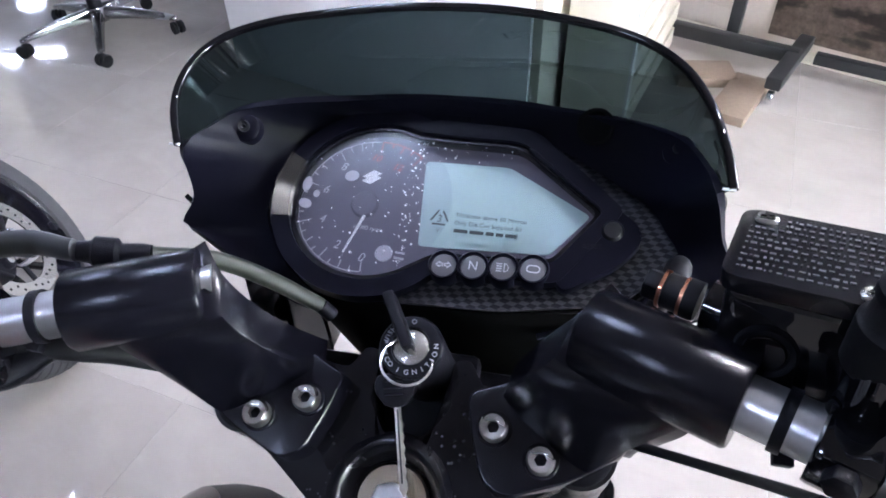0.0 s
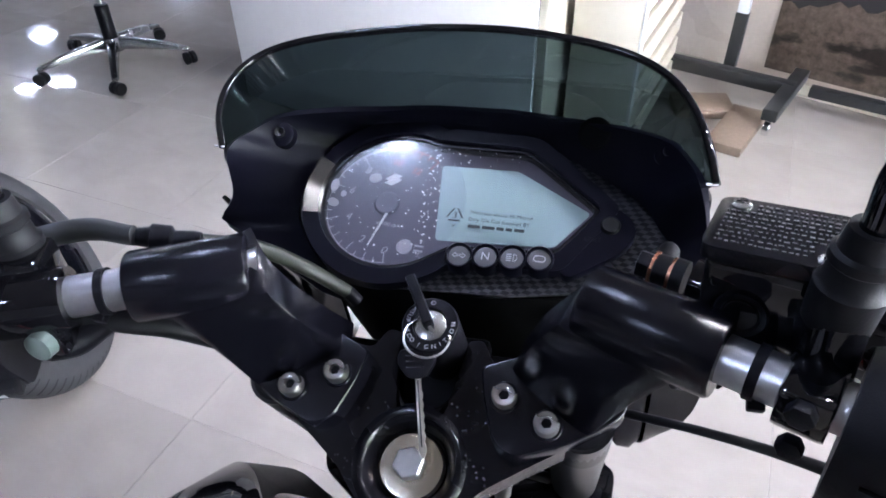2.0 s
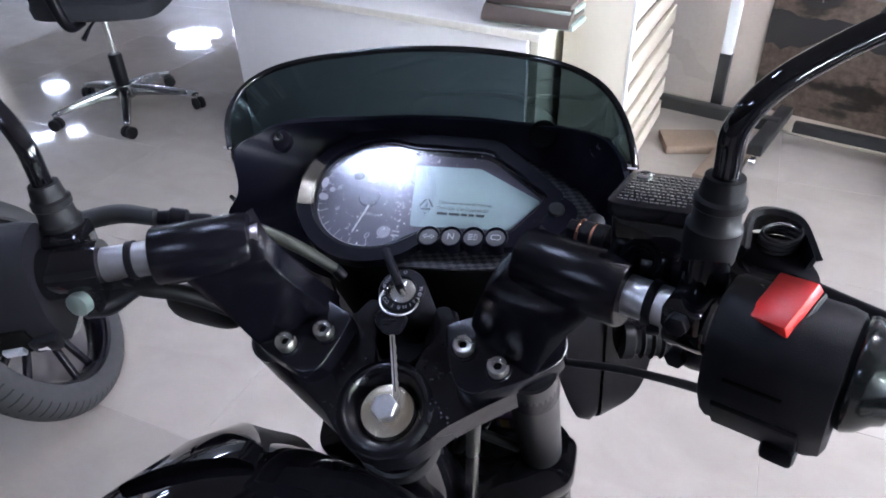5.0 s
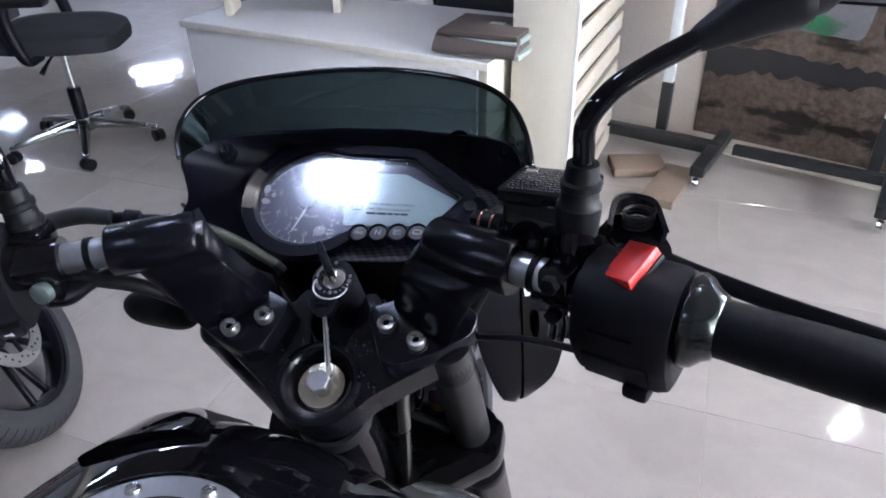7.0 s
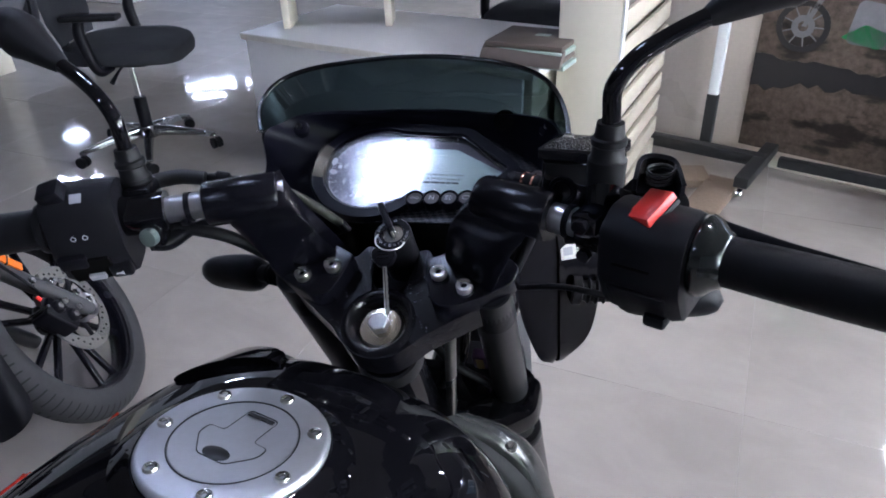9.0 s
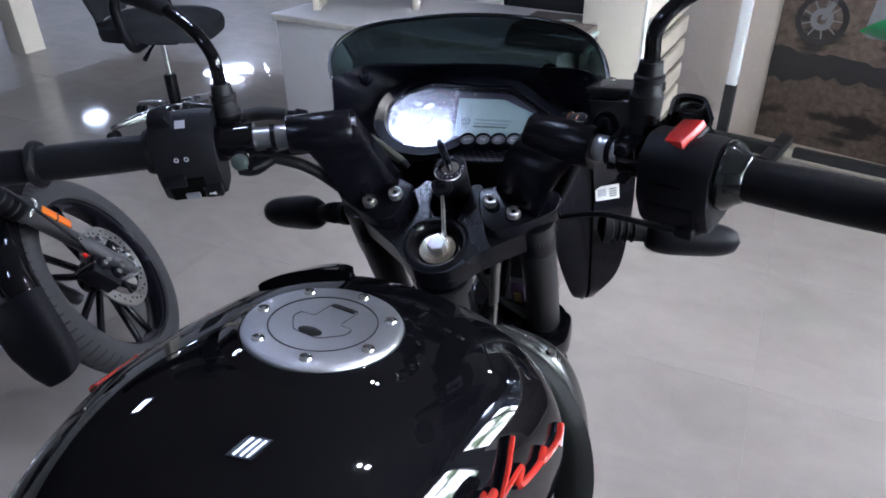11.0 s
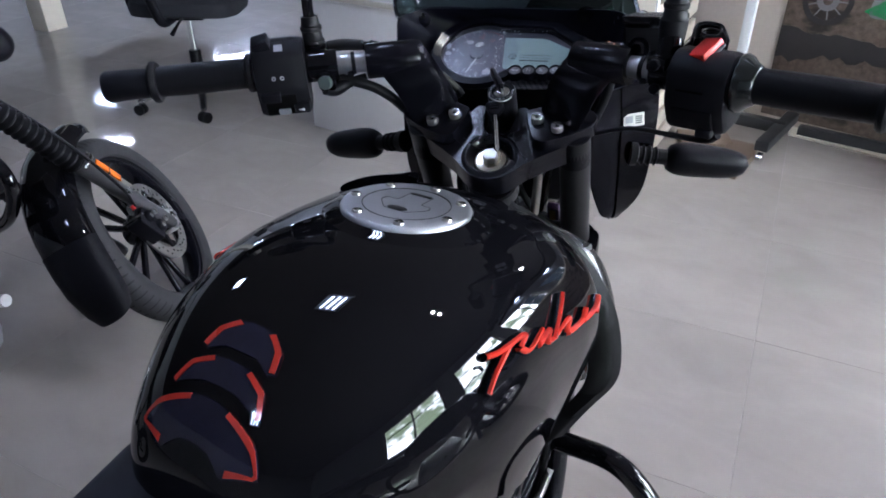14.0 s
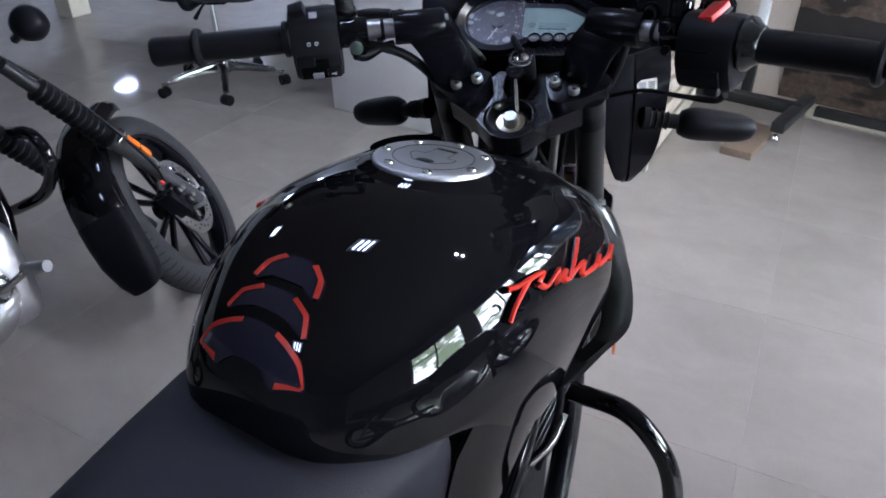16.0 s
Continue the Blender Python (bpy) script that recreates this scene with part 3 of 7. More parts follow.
part("printed_panel", on_poster(rounded([(0.34, 0.56), (0.48, 0.53), (0.54, 0.58), (0.42, 0.62)], 0.012)), GREENINK, poster)
part("printed_tank", on_poster(rounded([(0.28, 0.74), (0.52, 0.74), (0.68, 0.79), (0.44, 0.86), (0.32, 0.83)], 0.03)), GREENINK, poster)
part("printed_fork", on_poster([(0.188, 0.585), (0.208, 0.585), (0.310, 0.83), (0.288, 0.835)]), GREYINK, poster)
for k in range(9):
    ang = radians(40 * k)
    part("printed_spoke", on_poster([(0.195 + r * math.cos(ang + w), 0.585 + r * math.sin(ang + w)) for r, w in ((0.03, -0.10), (0.082, -0.03), (0.082, 0.03), (0.03, 0.10))]), GREYINK, poster)

# wheeled frame in front of the partition
STAND_BLACK = material("black_powder_coat", (0.016, 0.017, 0.018), 0.4)
STAND = pose(-0.13, 2.83, 0, 0, 0, -8.0)
stand = thing("display_stand", "black wheeled display stand with white steel posts", "display stand", STAND)
part("crossbar", box(0.50, 0.05, 0.05, 0.004, (0.02, -0.045, 0.085)), STAND_BLACK, stand)
part("crossbar", box(0.62, 0.04, 0.04, 0.004, (0.63, -0.02, 0.085)), STAND_BLACK, stand)
for x0 in (0.255, 0.90):
    f = part("foot", box(0.055, 0.44, 0.045, 0.005, (x0, -0.10, 0.085)), STAND_BLACK, stand)
    for y in (-0.30, 0.09):
        w = part("castor", moved(disc(0.026, -0.011, 0.011, 0.003, 20), Matrix.Translation((x0, y, 0.026)) @ pose(0, 0, 0, 0, 90, 0)), CHROME, f, "small chrome castor")
for x0 in (0.0, 0.83):
    part("sleeve", box(0.046, 0.036, 0.22, 0.003, (x0, 0.02, 0.20)), STAND_BLACK, stand)
    part("post", box(0.042, 0.030, 0.95, 0.003, (x0, 0.02, 0.78)), BLUSH, stand, "white steel post")
for k, (x, y, sx, sy, rot) in enumerate(((-0.17, 2.60, 0.22, 0.16, 24), (-0.015, 2.46, 0.13, 0.34, -7))):
    tagged(part("wooden_block", box(sx, sy, 0.035, 0.004), BROWNBOX, None, "", pose(x, y, 0.0175, 0, 0, rot)), "flat brown board lying on the tiles", "board", group="boards under the stand")

# white square column foot far off on the tiles
structure("column", box(0.16, 0.16, HIGH - 0.001, 0.004, (-4.50, 2.80, HIGH / 2 - 0.001)), CREAM, "slim cream column standing on the floor", "column")
structure("kerb_step", box(1.8, 0.30, 0.10, 0.01, (-6.4, 5.1, 0.05)), LAMINATE, "low white platform step on the floor", "platform", ROOM)


# ---- office chairs ----
def office_chair(m, label):
    ch = thing("office_chair", label, "chair", m)
    hub = part("base_hub", lathe([(0, 0.075), (0.045, 0.075), (0.05, 0.09), (0.04, 0.135), (0, 0.135)], 24), CHAIRSTEEL, ch)
    for k in range(5):
        a = radians(72 * k)
        d = Vector((math.cos(a), math.sin(a), 0))
        rings = []
        for r, w, z0, z1 in ((0.03, 0.026, 0.085, 0.130), (0.14, 0.022, 0.082, 0.118), (0.24, 0.019, 0.074, 0.100), (0.315, 0.016, 0.062, 0.080), (0.328, 0.012, 0.062, 0.074)):
            sd = Vector((-d.y, d.x, 0)) * w
            c = d * r
            rings.append([c + sd + Vector((0, 0, z0)), c - sd + Vector((0, 0, z0)), c - sd * 0.75 + Vector((0, 0, z1)), c + sd * 0.75 + Vector((0, 0, z1))])
        leg = part("base_leg", bevel(loft(rings), 0.003), CHAIRSTEEL, ch, "polished star base leg")
        cm = m @ Matrix.Translation(d * 0.322) @ pose(0, 0, 0.028, 0, 90, 72 * k + 40)
        part("castor", join(disc(0.027, -0.024, -0.005, 0.004, 20), disc(0.027, 0.005, 0.024, 0.004, 20), disc(0.011, -0.02, 0.02, 0.002, 12)), RUBBER, leg, "black twin castor", m=cm)
    part("gas_sleeve", lathe([(0, 0.13), (0.030, 0.13), (0.030, 0.27), (0.026, 0.275), (0, 0.275)], 24), PLASTIC, ch)
    part("gas_piston", lathe([(0, 0.27), (0.014, 0.27), (0.014, 0.44), (0, 0.44)], 20), CHROME, ch, "chrome gas lift")
    part("tilt_box", box(0.17, 0.13, 0.05, 0.01, (0.01, 0, 0.455)), PLASTIC, ch)
    part("lever", sweep([(0.0, -0.05, 0.45), (0.0, -0.14, 0.44), (-0.02, -0.20, 0.40)], [0.006, 0.006, 0.011], 8), PLASTIC, ch)
    seat = []
    for z, s in ((0.478, 0.88), (0.486, 0.98), (0.518, 1.0), (0.545, 0.97), (0.557, 0.88), (0.562, 0.6)):
        ring = []
        for i in range(48):
            a = 2 * math.pi * i / 48
            e = 0.55
            cx, sy = math.copysign(abs(math.cos(a)) ** e, math.cos(a)), math.copysign(abs(math.sin(a)) ** e, math.sin(a))
            ring.append(Vector((0.025 + 0.260 * s * cx, 0.245 * s * sy, z - 0.018 * max(0, cx) ** 3)))
        seat.append(ring)
    part("seat", loft(seat), FABRIC, ch, "padded black fabric seat")
    back = []
    for z, w, y in ((0.56, 0.17, -0.235), (0.66, 0.215, -0.250), (0.80, 0.225, -0.262), (0.95, 0.21, -0.285), (1.05, 0.17, -0.305), (1.07, 0.12, -0.31)):
        ring = []
        for i in range(24):
            a = 2 * math.pi * i / 24
            ring.append(Vector((y + 0.02 * math.sin(a) + 0.03 * (math.cos(a) ** 2), w * math.cos(a), z)))
        back.append(ring)
    part("backrest", loft(back), FABRIC, ch, "black mesh backrest")
    part("back_support", sweep([(-0.06, 0, 0.46), (-0.22, 0, 0.46), (-0.27, 0, 0.50), (-0.28, 0, 0.75)], 0.022, 10, flat=0.6), PLASTIC, ch)
    for s in (-1, 1):
        part("armrest_post", sweep([(0.0, s * 0.20, 0.47), (-0.03, s * 0.275, 0.48), (-0.06, s * 0.285, 0.62), (-0.05, s * 0.285, 0.69)], [0.016, 0.022, 0.026, 0.022], 10), PLASTIC, ch)
        part("arm_pad", box(0.24, 0.075, 0.025, 0.01, (0.0, s * 0.285, 0.70)), RUBBER, ch)
    return ch


chair = office_chair(pose(-2.574, 1.863, 0, 0, 0, 31), "black mesh office chair on a polished star base")
chair2 = copy_thing(chair, pose(-1.05, 3.10, 0, 0, 0, -80))
tagged(chair2, "black office chair behind the white desk", "chair")

# ---- the black motorcycle: everything that turns with the fork ----
STEER = Matrix(((0.96517, -0.24907, 0.08006, 0.0052), (0.25878, 0.86389, -0.43212, 0.1314), (0.03847, 0.43778, 0.89826, 0.9358), (0, 0, 0, 1)))
bike = thing("motorcycle", "glossy black street motorcycle with red tank badge", "motorcycle", pose(0, -0.15, 0))


def spart(name, bm, mat, parent=None, label="", smooth=40.0, m=None):
    return part(name, bm, mat, parent or bike, label, STEER @ m if m is not None else STEER, smooth)


def socket_bolt(parent, x, y, z, r=0.0068, h=0.006, label="steel socket-head bolt"):
    """A cap screw with a hexagon socket sunk in its head."""
    hexa = [(0.0033 * math.cos(radians(60 * k + 12)), 0.0033 * math.sin(radians(60 * k + 12))) for k in range(6)]
    n = 36
    ring = lambda rr, zz: [(rr * math.cos(2 * math.pi * k / n), rr * math.sin(2 * math.pi * k / n), zz) for k in range(n)]
    inner = [tuple(v) for v in resample([(*p, 0) for p in hexa], n, closed=True)]
    lift = lambda pts, zz: [(p[0], p[1], zz) for p in pts]
    start = math.atan2(hexa[0][1], hexa[0][0])
    turn = lambda rr, zz: [(rr * math.cos(start + 2 * math.pi * k / n), rr * math.sin(start + 2 * math.pi * k / n), zz) for k in range(n)]
    rings = [turn(r, -h), turn(r, -0.0012), turn(r - 0.0009, 0), turn(0.0042, 0), lift(inner, -0.0004), lift(inner, -0.0036)]
    b = spart("bolt", loft(rings), STEEL, parent, label, m=Matrix.Translation((x, y, z)))
    spart("socket", disc(0.0031, -0.0034, -0.0030, 0.0001, 6), PLASTIC, b, "dark hexagon socket", m=Matrix.Translation((x, y, z)))
    return b


# upper fork clamp with its two horns round the ignition lock
half = [(0.0, -0.0265), (0.018, -0.0225), (0.030, -0.012), (0.041, 0.000), (0.062, 0.0150), (0.088, 0.0325), (0.104, 0.044), (0.1095, 0.058), (0.106, 0.076),
        (0.086, 0.080), (0.050, 0.073), (0.037, 0.071), (0.0290, 0.0845), (0.0195, 0.0825), (0.0225, 0.0585), (0.0115, 0.0400), (0.0, 0.0395)]
outline = rounded(half[:-1] + [half[-1]] + mirrored(half[1:-1])[::-1], 0.0035, 4)
STEM = Matrix.Translation((-0.001, 0.0080, 0))
hole = [(x - 0.001, y + 0.008) for x, y in arc(0, 0, 0.0285, 0, 352, 44)]
clamp = spart("fork_clamp", join(prism(outline, -0.043, -0.030), bevel(ringed(outline, hole, -0.0298, -0.0130, 240), 0.0022, 2, 60)), CAST, label="speckled black upper fork clamp", smooth=14)
spart("stem_boss", lathe([(0.0200, -0.029), (0.0206, -0.0225), (0.0235, -0.0150), (0.0262, -0.0112), (0.0272, -0.0104), (0.0284, -0.0102), (0.0300, -0.0110), (0.0322, -0.0126), (0.0340, -0.0140), (0.0302, -0.045)], 72), CAST, clamp, "raised black ring round the stem nut", m=STEM)
spart("washer", lathe([(0, -0.028), (0.0190, -0.028), (0.0195, -0.0225), (0.0180, -0.0205), (0.0140, -0.0198), (0.0, -0.0198)], 48), BRASS, clamp, "bright stem washer", m=STEM)
spart("stem_nut", bevel(prism([(0.0092 * math.cos(radians(60 * k + 20)), 0.0092 * math.sin(radians(60 * k + 20))) for k in range(6)], -0.0200, -0.0105), 0.0009, 1), ALLOY, clamp, "large steel hexagon nut", m=STEM, smooth=18)

# handlebar risers: bolted plate, rising web and round clamp sleeve
def bar_point(x, side=1):
    """A point on the handlebar's axis, x metres out from the middle."""
    z = 0.0792 + 0.21 * (x - 0.15) if side > 0 else 0.0720 + 0.171 * (x - 0.15)
    return Vector((x * side, 0.0585 - 0.398 * (x - 0.15), z))


for side in (-1, 1):
    s = lambda pts: [(x * side, y, *z) for x, y, *z in pts]
    plate = rounded(s([(0.0325, 0.0640), (0.0360, 0.0470), (0.0450, 0.0225), (0.0570, 0.0170), (0.086, 0.029), (0.112, 0.047), (0.114, 0.064), (0.094, 0.078), (0.060, 0.076)]), [0.005, 0.02, 0.010, 0.010, 0.008, 0.008, 0.008, 0.008, 0.008], 5)
    if side < 0:
        plate = plate[::-1]
    rise = spart("handlebar_riser", prism(plate, -0.014, 0.0045, 0.002, 3), SATIN, label="satin black handlebar riser", smooth=22)
    # an upright web stands on the plate and runs into the sleeve; its front faces the rider
    up = 0.004 if side > 0 else 0.0
    outer_edge = [(0.0900, 0.0350, -0.008), (0.0945, 0.0348, 0.006), (0.1035, 0.0400, 0.027), (0.1140, 0.0450, 0.046 + up), (0.1240, 0.0492, 0.060 + up), (0.1270, 0.0520, 0.070 + up)]
    inner_edge = [(0.0480, 0.0660, -0.008), (0.0505, 0.0640, 0.008), (0.0560, 0.0615, 0.034), (0.0645, 0.0630, 0.056 + up), (0.0770, 0.0710, 0.069 + up), (0.0900, 0.0860, 0.072 + up)]
    inner_end = 0.0860 if side > 0 else 0.0890
    rings = []
    for i, (p, q) in enumerate(zip(spline(s(outer_edge), 4), spline(s(inner_edge), 4))):
        front = [p.lerp(q, k / 8) + Vector((0, -0.0022, 0.0010)) * (1 - (2 * k / 8 - 1) ** 4) for k in range(9)]
        rings.append(front + [v + Vector((0.004 * side, 0.018, -0.004)) for v in (p.lerp(q, k / 8) for k in range(8, -1, -1))])
    spart("web", bevel(loft(rings), 0.0030, 3, 60), SATIN, rise, smooth=50)
    m = axis_pose(bar_point(inner_end, side), bar_point(0.145, side))
    length = (bar_point(0.145) - bar_point(inner_end)).length
    spart("sleeve", lathe([(0, 0), (0.0160, 0.0), (0.0184, 0.0008), (0.0194, 0.003), (0.0192, length - 0.0015), (0.0182, length), (0.0115, length), (0.0115, length - 0.01)], 56), SATIN, rise, m=m)
    for x, y in ((0.072, 0.0365), (0.048, 0.048)):
        spart("bolt_seat", disc(0.0085, 0.0040, 0.0056, 0.0004, 32), SATIN, rise, m=Matrix.Translation((x * side, y, 0)))
        socket_bolt(rise, x * side, y, 0.0125, h=0.008)

# handlebar tubes, cable ties
for side in (-1, 1):
    bar = spart("handlebar", sweep([bar_point(0.085, side), bar_point(0.39, side)], 0.0111, 28, smooth=False), ALLOY, label="bare aluminium handlebar tube")
    m = axis_pose(bar_point(0.158, side), bar_point(0.2, side))
    spart("cable_tie", lathe([(0.0110, -0.0022), (0.0126, -0.0022), (0.0126, 0.0022), (0.0110, 0.0022)], 32), PLASTIC, bar, "black cable tie", m=m)
    spart("tie_head", box(0.007, 0.006, 0.005, 0.0008, (0, 0, 0)), PLASTIC, bar, m=Matrix.Translation(bar_point(0.158, side) + Vector((0, -0.0125, -0.004))))

# ---- instrument cluster ----
GZ = -0.005
CX, CY, CR = -0.043, 0.169, 0.049


def meter_outline(grow):
    """The dial's circle joined to the pointed display window, grown outwards."""
    r = CR + grow
    a_top, a_bot = 68 - grow * 300, -52
    pts = arc(CX, CY, r, a_top, 360 + a_bot, 40)
    right = [(0.000, 0.1385 - grow), (0.064 + grow * 0.4, 0.141 - grow), (0.088 + grow * 1.05, 0.174 + grow * 0.1), (0.040 + grow * 0.5, 0.2125 + grow * 0.85), (-0.012, 0.2135 + grow)]
    return rounded(pts + right, [0] * len(pts) + [0.004, 0.006, 0.006, 0.008, 0.006], 4)


cluster = spart("instrument_panel", ringed(meter_outline(0.0125), meter_outline(0.002), GZ - 0.030, GZ + 0.004), COWL, label="black instrument cluster with dial and display")
spart("bezel_nose", bevel(prism(rounded([(0.052, 0.2085), (0.1080, 0.1680), (0.1112, 0.1585), (0.1010, 0.1440), (0.0720, 0.1240), (0.0640, 0.1350), (0.0890, 0.1740), (0.0420, 0.2110)], [0.003, 0.006, 0.006, 0.008, 0.006, 0.003, 0.004, 0.003]), GZ - 0.014, GZ + 0.0036), 0.0012, 2, 50), COWL, cluster, "flat black corner with the reset button")
spart("inner_bezel", ringed(meter_outline(0.0045), meter_outline(-0.0012), GZ - 0.012, GZ + 0.0015), SATIN, cluster)
spart("dial", prism(arc(CX, CY, CR - 0.0005, 0, 351, 40), GZ - 0.012, GZ - 0.0055), DIAL, cluster, "dark round rev counter dial")
face = [(-0.020, 0.2125), (0.040, 0.2115), (0.0875, 0.174), (0.0635, 0.1415), (-0.004, 0.139), (-0.012, 0.150), (-0.012, 0.205)]
spart("display_mask", prism(face, GZ - 0.012, GZ - 0.0062), DIAL, cluster)
spart("display", prism(rounded([(-0.018, 0.2015), (0.0335, 0.2015), (0.0825, 0.1745), (0.0625, 0.1485), (-0.0125, 0.1455)], 0.003), GZ - 0.010, GZ - 0.0052), LCD, cluster, "pale green blank display")
cover = spart("cover", prism(meter_outline(-0.0005), GZ - 0.0006, GZ + 0.0004), CLEAR, cluster, "clear plastic cover with loose film")
cover.visible_shadow = False
dial_film = spart("dial_film", prism(arc(CX, CY, CR - 0.002, 0, 351, 40), GZ + 0.0005, GZ + 0.0007), HAZE, cluster, "hazy protective film")
dial_film.visible_shadow = False
PRINT_Z = GZ - 0.0053


def flat_text(text, size, x, y, mat, z, rot=0.0, parent=None, shear=0.0, name="lettering", align="CENTER"):
    return spart(name, lettering(text, size, 0.00008, align, shear), mat, parent or cluster, m=pose(x, y, z, 0, 0, rot))


def flat_bar(x, y, w, h, mat, z, rot=0.0, parent=None, name="mark"):
    return spart(name, box(w, h, 0.00016), mat, parent or cluster, m=pose(x, y, z, 0, 0, rot))


# scale, numbers and pointer: 0 at the bottom, rising clockwise by the left
DX, DY = -0.0475, 0.1690
for k in range(0, 25):
    a = radians(-84 - 9.3 * k)
    long = 0.0075 if k % 4 == 0 else 0.0050 if k % 2 == 0 else 0.0030
    r0 = 0.0432
    flat_bar(DX + (r0 - long / 2) * math.cos(a), DY + (r0 - long / 2) * math.sin(a), long, 0.00065, REDPRINT if k > 19 else GREYPRINT, PRINT_Z, math.degrees(a), name="tick")
for k, mat, a0, a1 in ((0, GREYPRINT, -84, -268), (1, REDPRINT, -270, -308)):
    pts = [arc(DX, DY, 0.0438, a0, a1, 40), arc(DX, DY, 0.0431, a0, a1, 40)]
    spart("scale_arc", loft([[(x, y, 0.0001) for x, y in pts[0]], [(x, y, 0.0001) for x, y in pts[1]]], caps=False, closed=False), mat, cluster, m=Matrix.Translation((0, 0, PRINT_Z)))
for digit, x, y in (("0", -0.0445, 0.1345), ("2", -0.0610, 0.1410), ("4", -0.0741, 0.1566), ("6", -0.0765, 0.1765), ("8", -0.0690, 0.1930)):
    flat_text(digit, 0.0078, x, y, GREYPRINT, PRINT_Z, -6, shear=0.25, name="numeral")
for digit, x, y in (("10", -0.0499, 0.2010), ("12", -0.0351, 0.1955)):
    flat_text(digit, 0.0066, x, y, REDPRINT, PRINT_Z, -10, shear=0.25, name="numeral")
flat_text("x1000 rpm", 0.0038, -0.0455, 0.1535, GREYPRINT, PRINT_Z, -4)
emblem = [[(-0.006, 0.0008), (0.001, 0.0048), (0.0062, 0.0022), (-0.001, -0.0016)], [(-0.0062, -0.0022), (0.001, 0.0016), (0.006, -0.0008), (-0.001, -0.0048)]]
spart("emblem", join(*[prism(e, 0, 0.00016) for e in emblem]), WHITE, cluster, "small pale double emblem", m=pose(-0.0495, 0.1875, PRINT_Z, 0, 0, 8))
pivot = spart("pointer_hub", disc(0.0085, GZ - 0.0053, GZ - 0.0030, 0.001, 36), DIAL, cluster, m=Matrix.Translation((-0.0495, 0.1683, 0)))
spart("pointer", prism([(-0.0008, -0.006), (0.0008, -0.006), (0.0005, -0.034), (-0.0005, -0.034)], GZ - 0.0040, GZ - 0.0034), WHITE, cluster, "white rev counter pointer", m=Matrix.Translation((-0.0455, 0.1685, 0)) @ pose(0, 0, 0, 0, 0, -17))
spart("sensor", disc(0.0052, GZ - 0.0054, GZ - 0.0046, 0.0003, 24), GREYPRINT, cluster, "round dotted sensor patch", m=Matrix.Translation((-0.0315, 0.1385, 0)))
for k in range(2):
    flat_bar(-0.022, 0.1400 - 0.0035 * k, 0.006, 0.0013, GREYPRINT, PRINT_Z, -4, name="small_print")

# sticker on the display: recycling triangle and three lines
LZ = GZ + 0.0006
tri_c = Vector((-0.0015, 0.1615))
for k in range(3):
    a = radians(90 + 120 * k)
    b2 = radians(90 + 120 * (k + 1))
    p, q = tri_c + 0.0072 * Vector((math.cos(a), math.sin(a))), tri_c + 0.0072 * Vector((math.cos(b2), math.sin(b2)))
    d = (q - p)
    flat_bar(*(p.lerp(q, 0.5)), d.length * 0.62, 0.0011, DARKPRINT, LZ, math.degrees(math.atan2(d.y, d.x)), name="triangle_arrow")
flat_text("3", 0.0066, tri_c.x, tri_c.y - 0.0002, DARKPRINT, LZ, -3)
flat_text("V", 0.0036, tri_c.x, tri_c.y - 0.0076, DARKPRINT, LZ, -3)
flat_text("Thickness above 50 Micron", 0.0037, 0.0072, 0.1648, DARKPRINT, LZ, -1.0, align="LEFT")
flat_text("Only Die Cut Supplied BY", 0.0037, 0.0072, 0.1598, DARKPRINT, LZ, -1.0, align="LEFT")
x_at = 0.0072
for w in (0.0092, 0.0092, 0.0058, 0.0053, 0.0075):
    flat_bar(x_at + w / 2, 0.1548 - 0.00002 * x_at, w - 0.0012, 0.0021, DARKPRINT, LZ, -1.0, name="text_bar")
    x_at += w

# four tell-tale lamps in round sockets, and the reset button
signs = []
for k, (x, y) in enumerate(((0.007, 0.1315), (0.0232, 0.1325), (0.0394, 0.1335), (0.0556, 0.1345))):
    ring = spart("lamp_socket", lathe([(0.0068, GZ - 0.012), (0.0088, GZ - 0.012), (0.0088, GZ + 0.0060), (0.0080, GZ + 0.0070), (0.0070, GZ + 0.0064), (0.0066, GZ + 0.003)], 40), COWL, cluster, m=Matrix.Translation((x, y, 0)))
    spart("lens", lathe([(0, GZ + 0.0058), (0.0045, GZ + 0.0057), (0.0067, GZ + 0.0052), (0.0068, GZ - 0.004), (0, GZ - 0.004)], 36), LENS, ring, "grey tell-tale lens", m=Matrix.Translation((x, y, 0)))
    signs.append((ring, x, y))
SZ = GZ + 0.0060
ring, x, y = signs[0]
for s in (-1, 1):
    spart("arrow", ring_plate([(s * a, b) for a, b in ((0.0003, 0.0009), (0.0020, 0.0009), (0.0020, 0.0020), (0.0045, 0), (0.0020, -0.0020), (0.0020, -0.0009), (0.0003, -0.0009))],
                              [(s * a, b) for a, b in ((0.0007, 0.0005), (0.0024, 0.0005), (0.0024, 0.0011), (0.0038, 0), (0.0024, -0.0011), (0.0024, -0.0005), (0.0007, -0.0005))], 0, 0.0001), GREYPRINT, ring, m=Matrix.Translation((x, y, SZ)))
ring, x, y = signs[1]
flat_text("N", 0.0072, x, y, GREYPRINT, SZ, 0, ring)
ring, x, y = signs[2]
spart("lamp_sign", ring_plate([(0.0006, 0.0026)] + arc(0.0006, 0, 0.0026, 70, -70, 8) + [(0.0006, -0.0026)], [(0.0010, 0.0021)] + arc(0.0008, 0, 0.0021, 66, -66, 8) + [(0.0010, -0.0021)], 0, 0.0001), GREYPRINT, ring, m=Matrix.Translation((x, y, SZ)))
